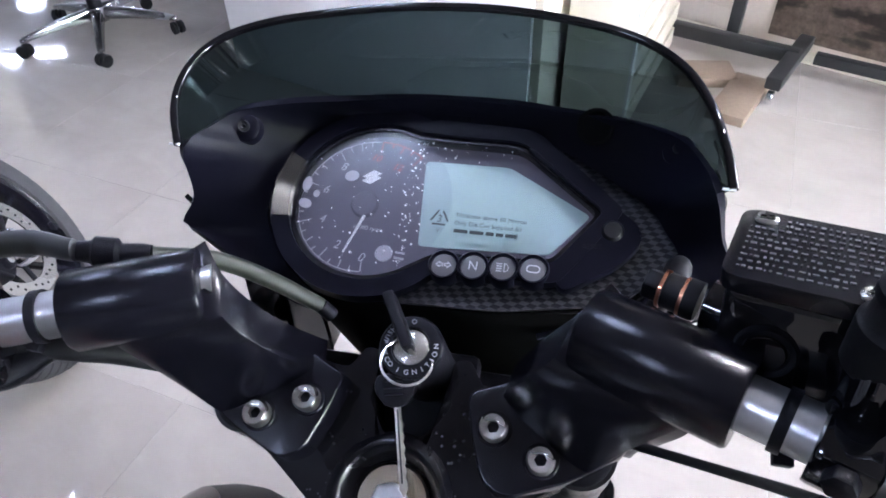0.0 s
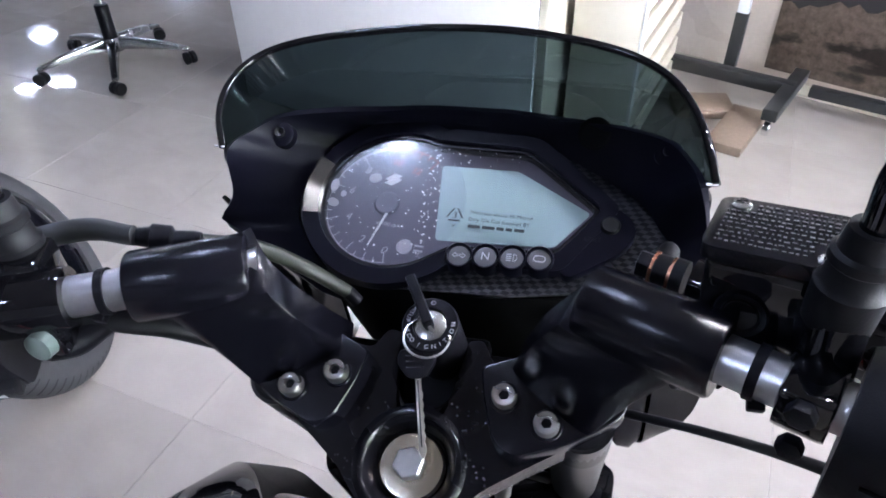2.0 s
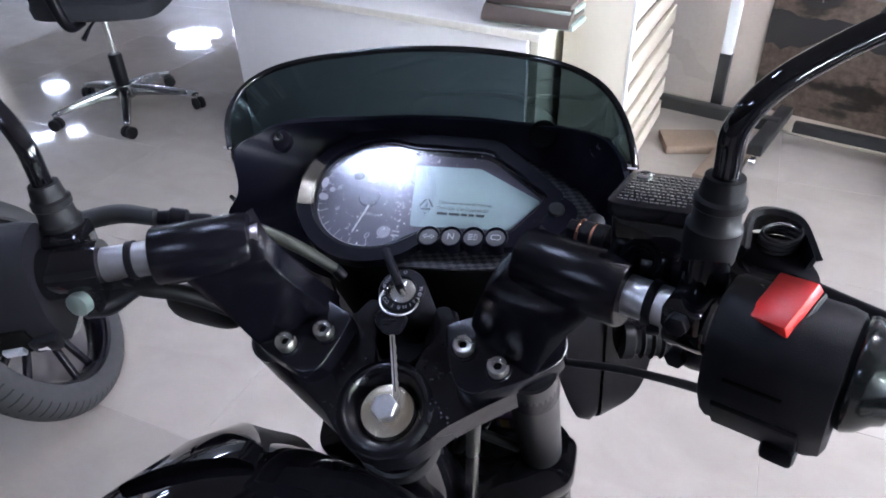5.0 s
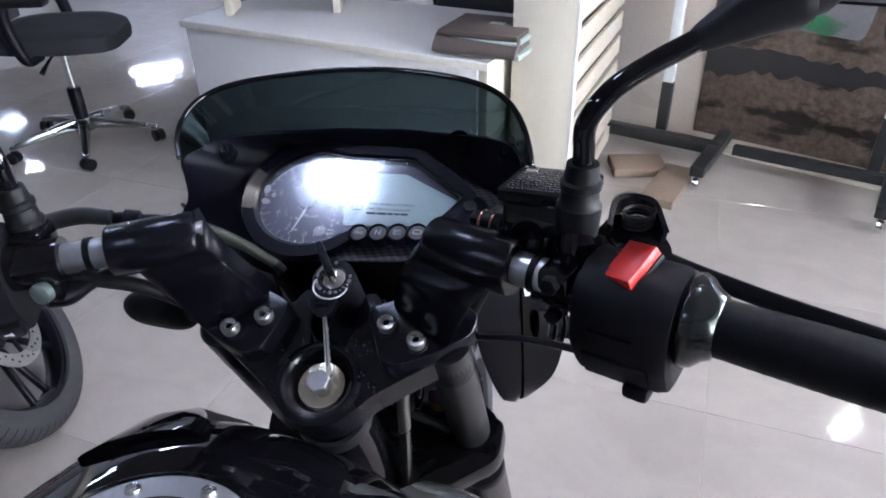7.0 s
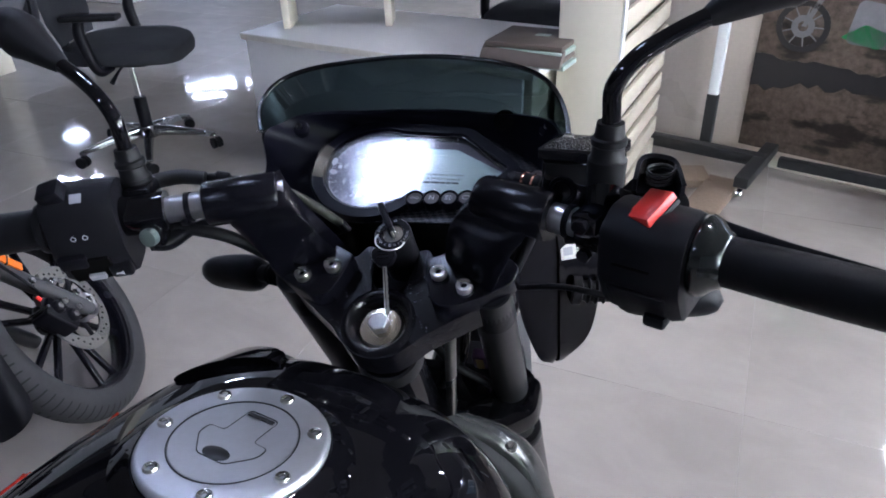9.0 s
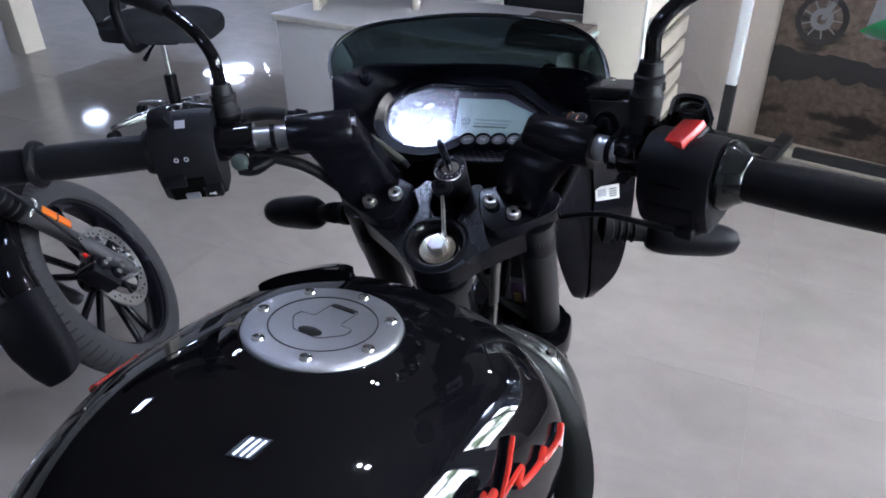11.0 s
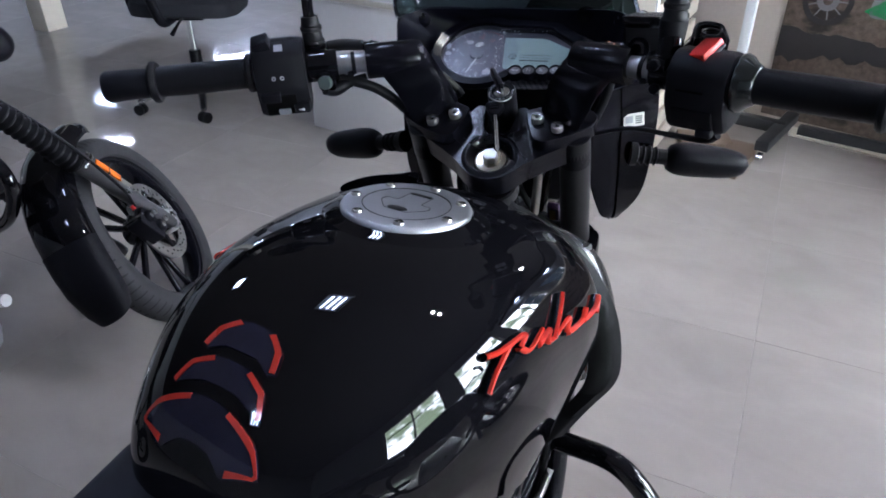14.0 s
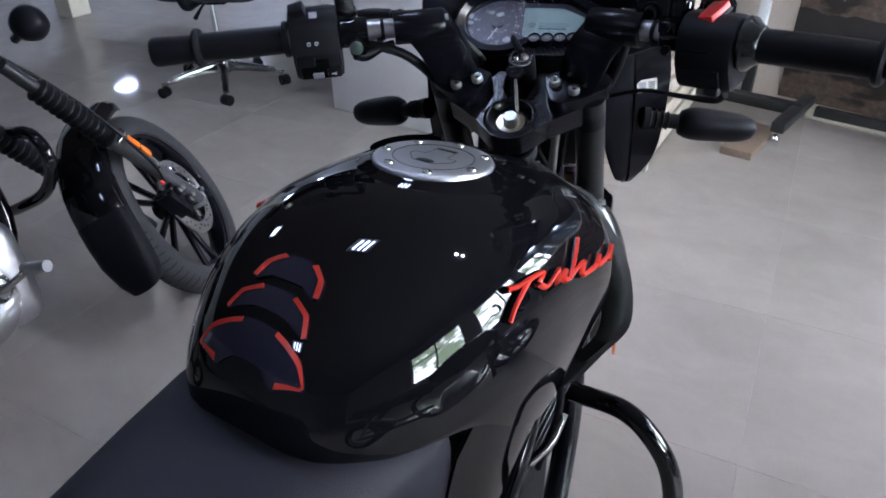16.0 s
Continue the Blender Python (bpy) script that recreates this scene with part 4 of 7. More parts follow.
for k in range(4):
    flat_bar(x - 0.0020, y + 0.0021 - 0.0014 * k, 0.0032, 0.00055, GREYPRINT, SZ, 0, ring, "ray")
ring, x, y = signs[3]
spart("engine_sign", ringed(rounded([(-0.0036, -0.0010), (-0.0026, -0.0020), (0.0022, -0.0022), (0.0038, -0.0010), (0.0038, 0.0012), (0.0016, 0.0024), (-0.0026, 0.0022), (-0.0036, 0.0010)], 0.0003),
                            rounded([(-0.0030, -0.0008), (-0.0022, -0.0014), (0.0020, -0.0016), (0.0032, -0.0007), (0.0032, 0.0009), (0.0014, 0.0018), (-0.0022, 0.0016), (-0.0030, 0.0008)], 0.0003), 0, 0.0001, 48), GREYPRINT, ring, m=Matrix.Translation((x, y, SZ)))
spart("reset_button", lathe([(0.0, GZ + 0.0060), (0.0048, GZ + 0.0058), (0.0060, GZ + 0.0045), (0.0062, GZ + 0.001), (0, GZ + 0.001)], 32), RUBBER, cluster, "black rubber reset button", m=Matrix.Translation((0.0950, 0.1625, 0)))
flat_text("RESET", 0.0040, 0.0850, 0.1520, SWITCH, GZ + 0.0041, 4)

# protective film: trapped bubbles and the lifted tab at the dial's edge
random.seed(4)
dots = []
for k in range(170):
    u = random.random()
    if u < 0.42:
        x, y = random.gauss(-0.0205, 0.0025), random.uniform(0.128, 0.212)
    elif u < 0.62:
        x, y = random.uniform(-0.015, 0.075), random.gauss(0.2065, 0.003)
    else:
        a, rr = random.uniform(0, 2 * math.pi), CR * math.sqrt(random.random()) * 0.95
        x, y = CX + rr * math.cos(a), CY + rr * math.sin(a)
    if x > 0.03 and y > 0.215 - (x - 0.03) * 0.75:
        continue
    r = abs(random.gauss(0, 0.00026)) + 0.00014
    dots.append(moved(disc(r, 0, 0.0003, 0.0001, 7), Matrix.Translation((x, y, GZ + 0.0005))))
tagged(spart("film_bubbles", join(*dots), BUBBLE, cluster, "tiny bright bubbles under the film"), kind="stuff")
for x, y, rx, ry, rot in ((-0.0598, 0.1840, 0.0044, 0.0036, 10), (-0.0865, 0.176, 0.0028, 0.0050, 0), (-0.0845, 0.163, 0.0042, 0.0030, -20), (-0.0790, 0.170, 0.0020, 0.0024, 0)):
    blob = [(rx * math.cos(2 * math.pi * k / 20), ry * math.sin(2 * math.pi * k / 20)) for k in range(20)]
    spart("bubble", prism(blob, 0, 0.0004), PEARL, cluster, "pale air bubble in the film", m=pose(x, y, GZ + 0.0005, 0, 0, rot))
spart("film_tab", ruled([[(-0.0885, 0.190, GZ + 0.003), (-0.0925, 0.172, GZ + 0.003), (-0.0900, 0.153, GZ + 0.003)], [(-0.0985, 0.193, GZ + 0.0085), (-0.1030, 0.172, GZ + 0.0095), (-0.1000, 0.150, GZ + 0.0085)]], 14, 0.0005), FILM, cluster, "lifted clear film tab")

# carbon-look frame round the cluster, and the cowl behind it
FRAME_OUT = rounded([(-0.060, 0.236), (-0.028, 0.231), (0.044, 0.2325), (0.122, 0.187), (0.136, 0.161), (0.104, 0.124), (0.040, 0.112), (-0.012, 0.110), (-0.055, 0.109), (-0.088, 0.128), (-0.108, 0.152), (-0.110, 0.185), (-0.092, 0.220)], 0.012, 5)
spart("carbon_frame", ringed(FRAME_OUT, meter_outline(0.0125), GZ - 0.009, GZ - 0.004), CARBON, cluster, "carbon-patterned frame round the cluster")

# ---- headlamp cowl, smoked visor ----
# near-black that stands for the shade in recesses, seam and gap
RECESS_SHADE = material("matt_recess_shade", (0.002, 0.002, 0.002), 0.9, specular=0.05)
cowl_side = [(0.084, 0.108, -0.030), (0.118, 0.122, -0.018), (0.150, 0.138, -0.016), (0.164, 0.147, -0.014), (0.152, 0.158, 0.004), (0.146, 0.163, 0.030), (0.142, 0.166, 0.046), (0.137, 0.186, 0.036),
             (0.124, 0.2055, 0.030), (0.096, 0.2195, 0.022), (0.060, 0.2310, 0.012), (0.030, 0.2355, 0.010)]
outer = mirrored(cowl_side) + [(0, 0.2375, 0.008)] + cowl_side[::-1]
inner_half = [(0.060, 0.106, -0.022), (0.096, 0.120, -0.018), (0.118, 0.136, -0.014), (0.132, 0.156, -0.010), (0.126, 0.170, -0.008), (0.118, 0.182, -0.008), (0.100, 0.194, -0.008), (0.080, 0.206, -0.008), (0.056, 0.219, -0.008),
              (0.036, 0.228, -0.008)]
inner_l = [(-0.055, 0.107, -0.022), (-0.086, 0.126, -0.018), (-0.106, 0.150, -0.014), (-0.110, 0.170, -0.010), (-0.108, 0.186, -0.008), (-0.098, 0.210, -0.008), (-0.078, 0.229, -0.008), (-0.058, 0.236, -0.008), (-0.030, 0.232, -0.008)]
inner = inner_l + [(0.0, 0.230, -0.008)] + inner_half[::-1]
cowl = spart("headlamp_cowl", ruled([spline(inner, 6), [v.lerp(w, 0.55) + Vector((0, 0, -0.006)) for v, w in zip(resample(spline(inner, 6), 90), resample(spline(outer, 6), 90))], spline(outer, 6)], 90, 0.004), COWL, label="black headlamp cowl", smooth=60)
# raised brow over the display
brow = []
for x in [-0.040 + 0.0085 * k for k in range(16)]:
    t = (x + 0.040) / 0.1275
    lift = 0.010 * min(1, 6 * t, 6 * (1 - t))
    y0 = 0.2325 - 0.006 * max(0, t - 0.5) ** 2 * 4
    brow.append([(x, y0 - 0.003, -0.008), (x, y0 - 0.001, -0.006 + lift), (x, y0 + 0.002, -0.004 + lift), (x, y0 + 0.0045, -0.006 + lift), (x, y0 + 0.005, -0.020)])
spart("brow", loft(brow), COWL, cowl, smooth=60)
# outer shell down to the headlamp's lower edge
for side in (-1, 1):
    a = [(0.142 * side, 0.166, 0.046), (0.150 * side, 0.175, 0.010), (0.150 * side, 0.170, -0.06), (0.142 * side, 0.150, -0.14), (0.128 * side, 0.115, -0.215)]
    b = [(0.143 * side, 0.186, 0.028), (0.150 * side, 0.205, -0.01), (0.154 * side, 0.215, -0.07), (0.146 * side, 0.200, -0.16), (0.126 * side, 0.165, -0.235)]
    c = [(0.118 * side, 0.216, 0.000), (0.116 * side, 0.226, -0.03), (0.110 * side, 0.240, -0.08), (0.098 * side, 0.235, -0.17), (0.085 * side, 0.205, -0.24)]
    spart("side_shell", ruled([spline(a), spline(b), spline(c)], 30, 0.003), PAINT, cowl, "gloss black side shell", smooth=60)
    rim = [(0.172, 0.168, -0.018), (0.178, 0.156, -0.080), (0.175, 0.120, -0.140), (0.166, 0.098, -0.178), (0.140, 0.088, -0.217)]
    mid = [(0.132, 0.146, -0.026), (0.136, 0.134, -0.080), (0.138, 0.106, -0.145), (0.138, 0.084, -0.198), (0.133, 0.085, -0.217)]
    lip = [(0.088, 0.128, -0.034), (0.093, 0.112, -0.080), (0.101, 0.092, -0.145), (0.118, 0.074, -0.196), (0.129, 0.081, -0.215)]
    narrow = 1.0 if side > 0 else 0.9
    rows = [spline([(x * side * (narrow if z < -0.05 else 1.0), y, z) for x, y, z in r], 8) for r in (rim, mid, lip)]
    spart("inner_shell", ruled(rows[:2], 33, 0.003), GLOSSMOULD, cowl, "dark glossy inner shell", smooth=60)
    spart("inner_lip", ruled([rows[1], [a.lerp(b, 0.5) + Vector((0, -0.004, 0)) for a, b in zip(rows[1], rows[2])], rows[2]], 33, 0.003), SATIN, cowl, "satin inner lip", smooth=60)
    # screw on its round boss
    spart("screw_boss", lathe([(0.0, -0.004), (0.0092, -0.004), (0.0082, 0.002), (0.0058, 0.0040), (0, 0.0040)], 28), COWL, cowl, m=Matrix.Translation((0.1225 * side + 0.0015, 0.198 + 0.003 * side, 0.022)) @ pose(0, 0, 0, 20, -10 * side, 0))
    spart("screw", lathe([(0.0010, 0.0030), (0.0014, 0.0050), (0.0030, 0.0058), (0.0034, 0.004), (0.0034, 0.0)], 20), GREYPIPE, cowl, "small steel screw", m=Matrix.Translation((0.1225 * side + 0.0015, 0.198 + 0.003 * side, 0.0235)) @ pose(0, 0, 0, 20, -10 * side, 0))
spart("screw_recess", lathe([(0.0, -0.001), (0.0085, -0.0005), (0.0090, 0.0), (0.0105, 0.0002)], 28), RECESS_SHADE, cowl, "dark round screw recess", m=Matrix.Translation((0.0800, 0.2165, 0.0165)) @ pose(0, 0, 0, 24, -14, 0))
headlamp = spart("headlamp", loft([[(0.105 * r * math.cos(2 * math.pi * k / 32), 0.200 + d, -0.11 + 0.09 * r * math.sin(2 * math.pi * k / 32)) for k in range(32)] for r, d in ((1.0, 0.0), (0.97, 0.025), (0.8, 0.045), (0.4, 0.055))]), clear_sheet("headlamp_glass", (0.8, 0.82, 0.85), 0.05), label="clear headlamp glass in the cowl")
# smoked visor: a curved sheet with a rounded rim
low, high = [], []
rim_half = [(0.142, 0.166, 0.048), (0.151, 0.186, 0.049), (0.1535, 0.205, 0.050), (0.148, 0.224, 0.051), (0.133, 0.240, 0.051), (0.108, 0.251, 0.051), (0.072, 0.259, 0.051), (0.036, 0.2645, 0.051)]
rim_right = [(0.146, 0.166, 0.048), (0.1425, 0.186, 0.049), (0.1355, 0.208, 0.050), (0.1235, 0.229, 0.051), (0.106, 0.2445, 0.051), (0.083, 0.2545, 0.051), (0.055, 0.2610, 0.051), (0.028, 0.2648, 0.051)]
rim = spline(mirrored(rim_half) + [(0, 0.266, 0.051)] + rim_right[::-1], 6)
low_half = [(0.138, 0.168, 0.024), (0.139, 0.186, 0.008), (0.135, 0.202, -0.004), (0.124, 0.214, -0.014), (0.104, 0.224, -0.022), (0.078, 0.232, -0.028), (0.050, 0.237, -0.032), (0.026, 0.239, -0.034)]
low_right = [(0.140, 0.168, 0.024), (0.134, 0.186, 0.008), (0.126, 0.203, -0.004), (0.113, 0.216, -0.014), (0.094, 0.226, -0.022), (0.070, 0.233, -0.028), (0.045, 0.2375, -0.032), (0.023, 0.2395, -0.034)]
lowc = spline(mirrored(low_half) + [(0, 0.240, -0.034)] + low_right[::-1], 6)
mid = [a.lerp(b, 0.5) + Vector((0, 0.003, 0)) for a, b in zip(resample(lowc, 100), resample(rim, 100))]
visor = spart("visor", loft([resample(c, 100) for c in (lowc, mid, rim)], caps=False, closed=False), VISOR, label="smoked see-through visor", smooth=70)
spart("visor_rim", sweep(resample(rim, 80), 0.0024, 10, smooth=False), PAINT, visor, "glossy dark visor rim")
for side in (-1, 1):
    spart("edge_tab", box(0.006, 0.0010, 0.0012, 0.0002), WHITE, visor, "pale edge of the visor", m=Matrix.Translation((0.1440 * side, 0.1660, 0.0480)))

# added skirt closes the gap under the frame; its black stands for shade there
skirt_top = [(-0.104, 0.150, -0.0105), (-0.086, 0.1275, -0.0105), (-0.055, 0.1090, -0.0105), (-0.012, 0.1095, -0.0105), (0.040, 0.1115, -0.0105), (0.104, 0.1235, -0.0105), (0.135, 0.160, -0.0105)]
spart("skirt", ruled([spline(skirt_top), spline([(x * 0.97, y - 0.010, z - 0.040) for x, y, z in skirt_top]), spline([(x * 0.9, y - 0.014, z - 0.12) for x, y, z in skirt_top])], 40, 0.003), RECESS_SHADE, cowl, "black skirt standing for shade under the instruments", smooth=60)

# ---- ignition lock and keys ----
spart("lock_bracket", bevel(box(0.060, 0.056, 0.014), 0.004), PLASTIC, label="black bracket under the lock", m=Matrix.Translation((0.0, 0.066, -0.044)))
lock = spart("ignition_lock", lathe([(0, -0.06), (0.0165, -0.06), (0.0165, 0.0155), (0.0155, 0.0170), (0.0100, 0.0172), (0.0098, 0.0160), (0, 0.0160)], 48), PLASTIC, label="round ignition lock with white markings", m=Matrix.Translation((0.002, 0.0795, 0)))
spart("barrel", lathe([(0, 0.0165), (0.0088, 0.0165), (0.0094, 0.0160)], 36), STEEL, lock, "bright key barrel", m=Matrix.Translation((0.002, 0.0795, 0)))
for ch, ang in (("I", -108), ("G", -88), ("N", -70), ("I", -53), ("T", -38), ("I", -24), ("O", -10), ("N", 8), ("O", -130), ("C", -143), ("K", -156), ("P", 176), ("U", 165), ("S", 154), ("H", 143), ("O", 92)):
    a = radians(ang)
    spart("lettering", lettering(ch, 0.0036, 0.00006), GREYPRINT, lock, m=Matrix.Translation((0.002 + 0.0132 * math.cos(a), 0.0795 + 0.0132 * math.sin(a), 0.01725)) @ pose(0, 0, 0, 0, 0, ang + 90))
key = thing("key_ring", "motorcycle key in the lock with a hanging spare", "keys", STEER @ pose(0.002, 0.0795, 0.017))
KM = STEER @ pose(0.002, 0.0795, 0.017, 0, 0, 24)
part("key_head", bevel(box(0.0060, 0.031, 0.013), 0.0016), PLASTIC, key, "black key head", m=STEER @ pose(-0.0045, 0.0895, 0.0245, 0, 0, 31))
part("key_blade", box(0.0022, 0.008, 0.012, 0.0003), STEEL, key, m=KM @ pose(0, 0, 0.001))
wire = [(0.0128 * math.cos(2 * math.pi * k / 36), 0.0128 * math.sin(2 * math.pi * k / 36), 0) for k in range(37)]
part("ring", sweep(wire, 0.00065, 6, smooth=False), STEEL, key, "thin steel key ring", m=STEER @ pose(0.002, 0.0715, 0.0185, -12, 6, 0))
HM = STEER @ pose(-0.0034, 0.0649, 0.0118, 18.5, 0, 12)
part("spare_head", prism(rounded([(-0.0095, 0.0015), (-0.0115, -0.006), (-0.0055, -0.0150), (0.005, -0.0150), (0.0105, -0.006), (0.0095, 0.0015)], 0.004), -0.004, 0.004, 0.0015), PLASTIC, key, "black spare key head", m=HM)
for k in range(3):
    part("grip_rib", box(0.010, 0.0012, 0.0012, 0.0004, (-0.001, -0.002 - 0.0032 * k, 0.0044)), SATIN, key, m=HM)
KEYSTEEL = material("worn_key_steel", (0.46, 0.43, 0.37), 0.34, metal=1.0, spread=0.2, grain=300)
blade = [(-0.0020, -0.013), (-0.0020, -0.055), (0.0, -0.059), (0.0020, -0.055)] + [(0.0020 - (0.0008 if k % 2 else 0.0), -0.052 + 0.0028 * k) for k in range(12)] + [(0.0012, -0.018), (0.0012, -0.013)]
part("spare_blade", prism(blade, -0.0008, 0.0008, 0.0002), KEYSTEEL, key, "notched steel key blade", m=HM)
part("blade_groove", box(0.0009, 0.036, 0.0003, 0, (-0.0004, -0.034, 0.0009)), GREYPIPE, key, m=HM)

# ---- right-hand controls ----
def along_bar(x, side):
    """A pose on the bar: z runs outwards along it, y upwards."""
    a = bar_point(x, side)
    zdir = (bar_point(0.3, side) - bar_point(0.1, side)).normalized()
    up = Vector((0, 0.44, 0.90))
    up = (up - zdir * up.dot(zdir)).normalized()
    xdir = up.cross(zdir)
    m = Matrix((xdir, up, zdir)).transposed().to_4x4()
    m.translation = a
    return m


def pod(profiles, mat, m, name, label, parent=None):
    """A moulded housing lofted along the bar from rounded outlines (z, points)."""
    rings = []
    for z, pts, r in profiles:
        rings.append([(x, y, z) for x, y in (tuple(v[:2]) for v in resample([(*p, 0) for p in rounded(pts, r, 5)], 56, closed=True))])
    return spart(name, loft(rings), mat, parent, label, m=m, smooth=35)


# x in these outlines points to the rider on the right side (away on the left), y up
RS = along_bar(0.190, 1)
body = [(-0.028, 0.014), (-0.012, 0.027), (0.014, 0.026), (0.029, 0.011), (0.032, -0.016), (0.026, -0.046), (-0.014, -0.050), (-0.029, -0.020)]
small = [(x * 0.94, y * 0.95) for x, y in body]
rsw = pod([(0.000, small, 0.007), (0.003, body, 0.008), (0.050, body, 0.008), (0.056, small, 0.007), (0.058, [(x * 0.8, y * 0.85) for x, y in body], 0.006)], SWITCH, RS, "right_switch_pod", "charcoal switch pod with red engine stop switch")
spart("seam", box(0.0012, 0.0016, 0.026, 0.0003, (-0.0293, -0.006, 0.024)), RECESS_SHADE, rsw, m=RS)
spart("starter_panel", bevel(box(0.004, 0.024, 0.040), 0.0015), PLASTIC, rsw, "raised starter panel", m=RS @ pose(-0.0222, -0.034, 0.027, 0, 0, 26))
starter = spart("starter_button", box(0.013, 0.010, 0.016, 0.003, (-0.018, -0.046, 0.040)), PLASTIC, rsw, m=RS)
lx = Vector((0.0135, 0.020, 0.0015)).normalized()
lz = Vector((-0.43, 0.225, 0.87))
lz = (lz - lx * lz.dot(lx)).normalized()
ROCK = Matrix((lx, lz.cross(lx), lz)).transposed().to_4x4()
ROCK.translation = Vector((0.2128, 0.0410, 0.1150)) + lz * 0.0022
spart("switch_recess", box(0.029, 0.0212, 0.004, 0.001, (0, 0, -0.0022)), PLASTIC, rsw, "recess round the stop switch", m=ROCK)
rock = [(-0.0148, -0.001), (-0.0138, 0.0062), (0.000, 0.0060), (0.0136, 0.0062), (0.0146, -0.001)]
spart("stop_switch", bevel(moved(prism(rock, -0.0096, 0.0096), pose(0, 0, 0, 90, 0, 0)), 0.0011), RED, rsw, "red engine stop rocker", m=ROCK)
for k, (ox, oy) in enumerate(((-0.0085, 0.0150), (0.0035, 0.0160))):
    spart("switch_mark", ringed(arc(0, 0, 0.0030, 0, 340, 20), arc(0, 0, 0.0024, 0, 340, 20), 0, 0.00012, 40), WHITE, rsw, m=ROCK @ pose(ox, oy, 0.0012, 0, 0, 0))

# throttle collar, grip, flange, bar end
def grip_set(side, x0, x1, parent_label, end):
    g0 = along_bar(x0, side)
    length = (bar_point(x1) - bar_point(x0)).length
    prof = [(0.0115, 0), (0.0165, 0.0)]
    n = 26
    for k in range(n + 1):
        z = length * k / n
        prof.append((0.0162 + 0.0006 * math.sin(math.pi * k / n) + (0.00025 if k % 2 else 0), z))
    prof += [(0.0205, length + 0.0005), (0.0225, length + 0.003), (0.0225, length + 0.0065), (0.0200, length + 0.009), (0.0115, length + 0.009)]
    g = spart("grip", lathe(prof, 44), GRIP, label=parent_label, m=g0)
    spart("bar_end", lathe([(0.0, length + 0.009), (0.0145, length + 0.009), (0.0158, length + 0.014), (0.0172, length + end - 0.004), (0.0150, length + end), (0, length + end)], 36), PLASTIC, g, "black weighted bar end", m=g0)
    return g


grip_r = grip_set(1, 0.258, 0.350, "black ribbed throttle grip", 0.050)
spart("throttle_collar", lathe([(0.013, 0.0), (0.0265, 0.0), (0.0275, 0.003), (0.0255, 0.008), (0.0205, 0.013), (0.0185, 0.017), (0.0165, 0.018)], 44), material("glossy_grey_collar", (0.030, 0.034, 0.034), 0.24, metal=0.8, spread=0.1, coat=0.6), grip_r, "shiny grey throttle collar", smooth=80, m=along_bar(0.2430, 1))

# brake master cylinder, reservoir and mirror boss
CLR = along_bar(0.168, 1)
master = spart("brake_clamp", lathe([(0.0108, 0), (0.0165, 0.0), (0.0170, 0.002), (0.0170, 0.018), (0.0165, 0.020), (0.0108, 0.020)], 36), PAINT, label="gloss black brake master cylinder", m=CLR)
spart("clamp_lug", box(0.022, 0.014, 0.020, 0.003, (-0.012, 0.012, 0.010)), PAINT, master, m=CLR)
spart("clamp_bolt", bevel(prism([(0.0058 * math.cos(radians(60 * k)), 0.0058 * math.sin(radians(60 * k))) for k in range(6)], 0, 0.006), 0.0008), PLASTIC, master, m=CLR @ pose(-0.0225, 0.013, 0.010, 0, -90, 0))
spart("clamp_bolt", bevel(prism([(0.0055 * math.cos(radians(60 * k)), 0.0055 * math.sin(radians(60 * k))) for k in range(6)], 0, 0.006), 0.0008), PLASTIC, master, m=CLR @ pose(-0.0165, -0.012, 0.010, 0, -90, 0))
up_s = Vector((-0.03, 0.54, 0.83)).normalized()
ex = Vector((0.94, -0.33, 0.0))
ex = (ex - up_s * ex.dot(up_s)).normalized()
RES = Matrix((ex, up_s.cross(ex), up_s)).transposed().to_4x4()
RES.translation = Vector((0.1633, 0.1095, 0.0980))
reservoir = spart("reservoir", bevel(box(0.052, 0.046, 0.044, 0, (0, 0, -0.024)), 0.005, 3), PAINT, label="gloss black brake fluid reservoir", m=RES)
spart("lid", bevel(prism(rounded([(-0.0285, -0.0250), (0.0285, -0.0250), (0.0285, 0.0250), (-0.0285, 0.0250)], 0.007, 5), -0.003, 0.0042), 0.0014, 2, 60), SATIN, reservoir, "black lid with fine embossed text", m=RES)
for x, y in ((-0.0194, 0.0186), (0.0194, -0.0186)):
    spart("lid_screw", lathe([(0, 0.0052), (0.0010, 0.0050), (0.0036, 0.0058), (0.0046, 0.0048), (0.0046, 0.003)], 24), STEEL, reservoir, "cross-head lid screw", m=RES @ pose(x, y, 0))
    spart("cross_slot", join(box(0.0050, 0.0009, 0.0006), box(0.0009, 0.0050, 0.0006)), PLASTIC, reservoir, m=RES @ pose(x, y, 0.0060, 0, 0, 20))
random.seed(9)
lines = []
for row in range(10):
    x = -0.012 if row < 2 else -0.024
    while x < (0.024 if row < 7 else 0.012):
        w = random.uniform(0.0006, 0.0024)
        lines.append(box(w, random.uniform(0.0008, 0.0016), 0.0005, 0, (x + w / 2, 0.0195 - 0.0042 * row + random.uniform(-0.0004, 0.0004), 0.0043)))
        x += w + random.uniform(0.0005, 0.0016)
tagged(spart("embossed_text", join(*lines), material("worn_emboss", (0.07, 0.07, 0.074), 0.35), reservoir, "worn embossed lines", m=RES), kind="stuff")
eye = spart("sight_glass", lathe([(0, 0.0), (0.0075, 0.0), (0.0082, 0.0018), (0.0105, 0.0022), (0.0112, 0.0), (0.0112, -0.004), (0, -0.004)], 36), PLASTIC, reservoir, "round sight glass", m=RES @ pose(-0.008, -0.0232, -0.026, 90, 0, 0))
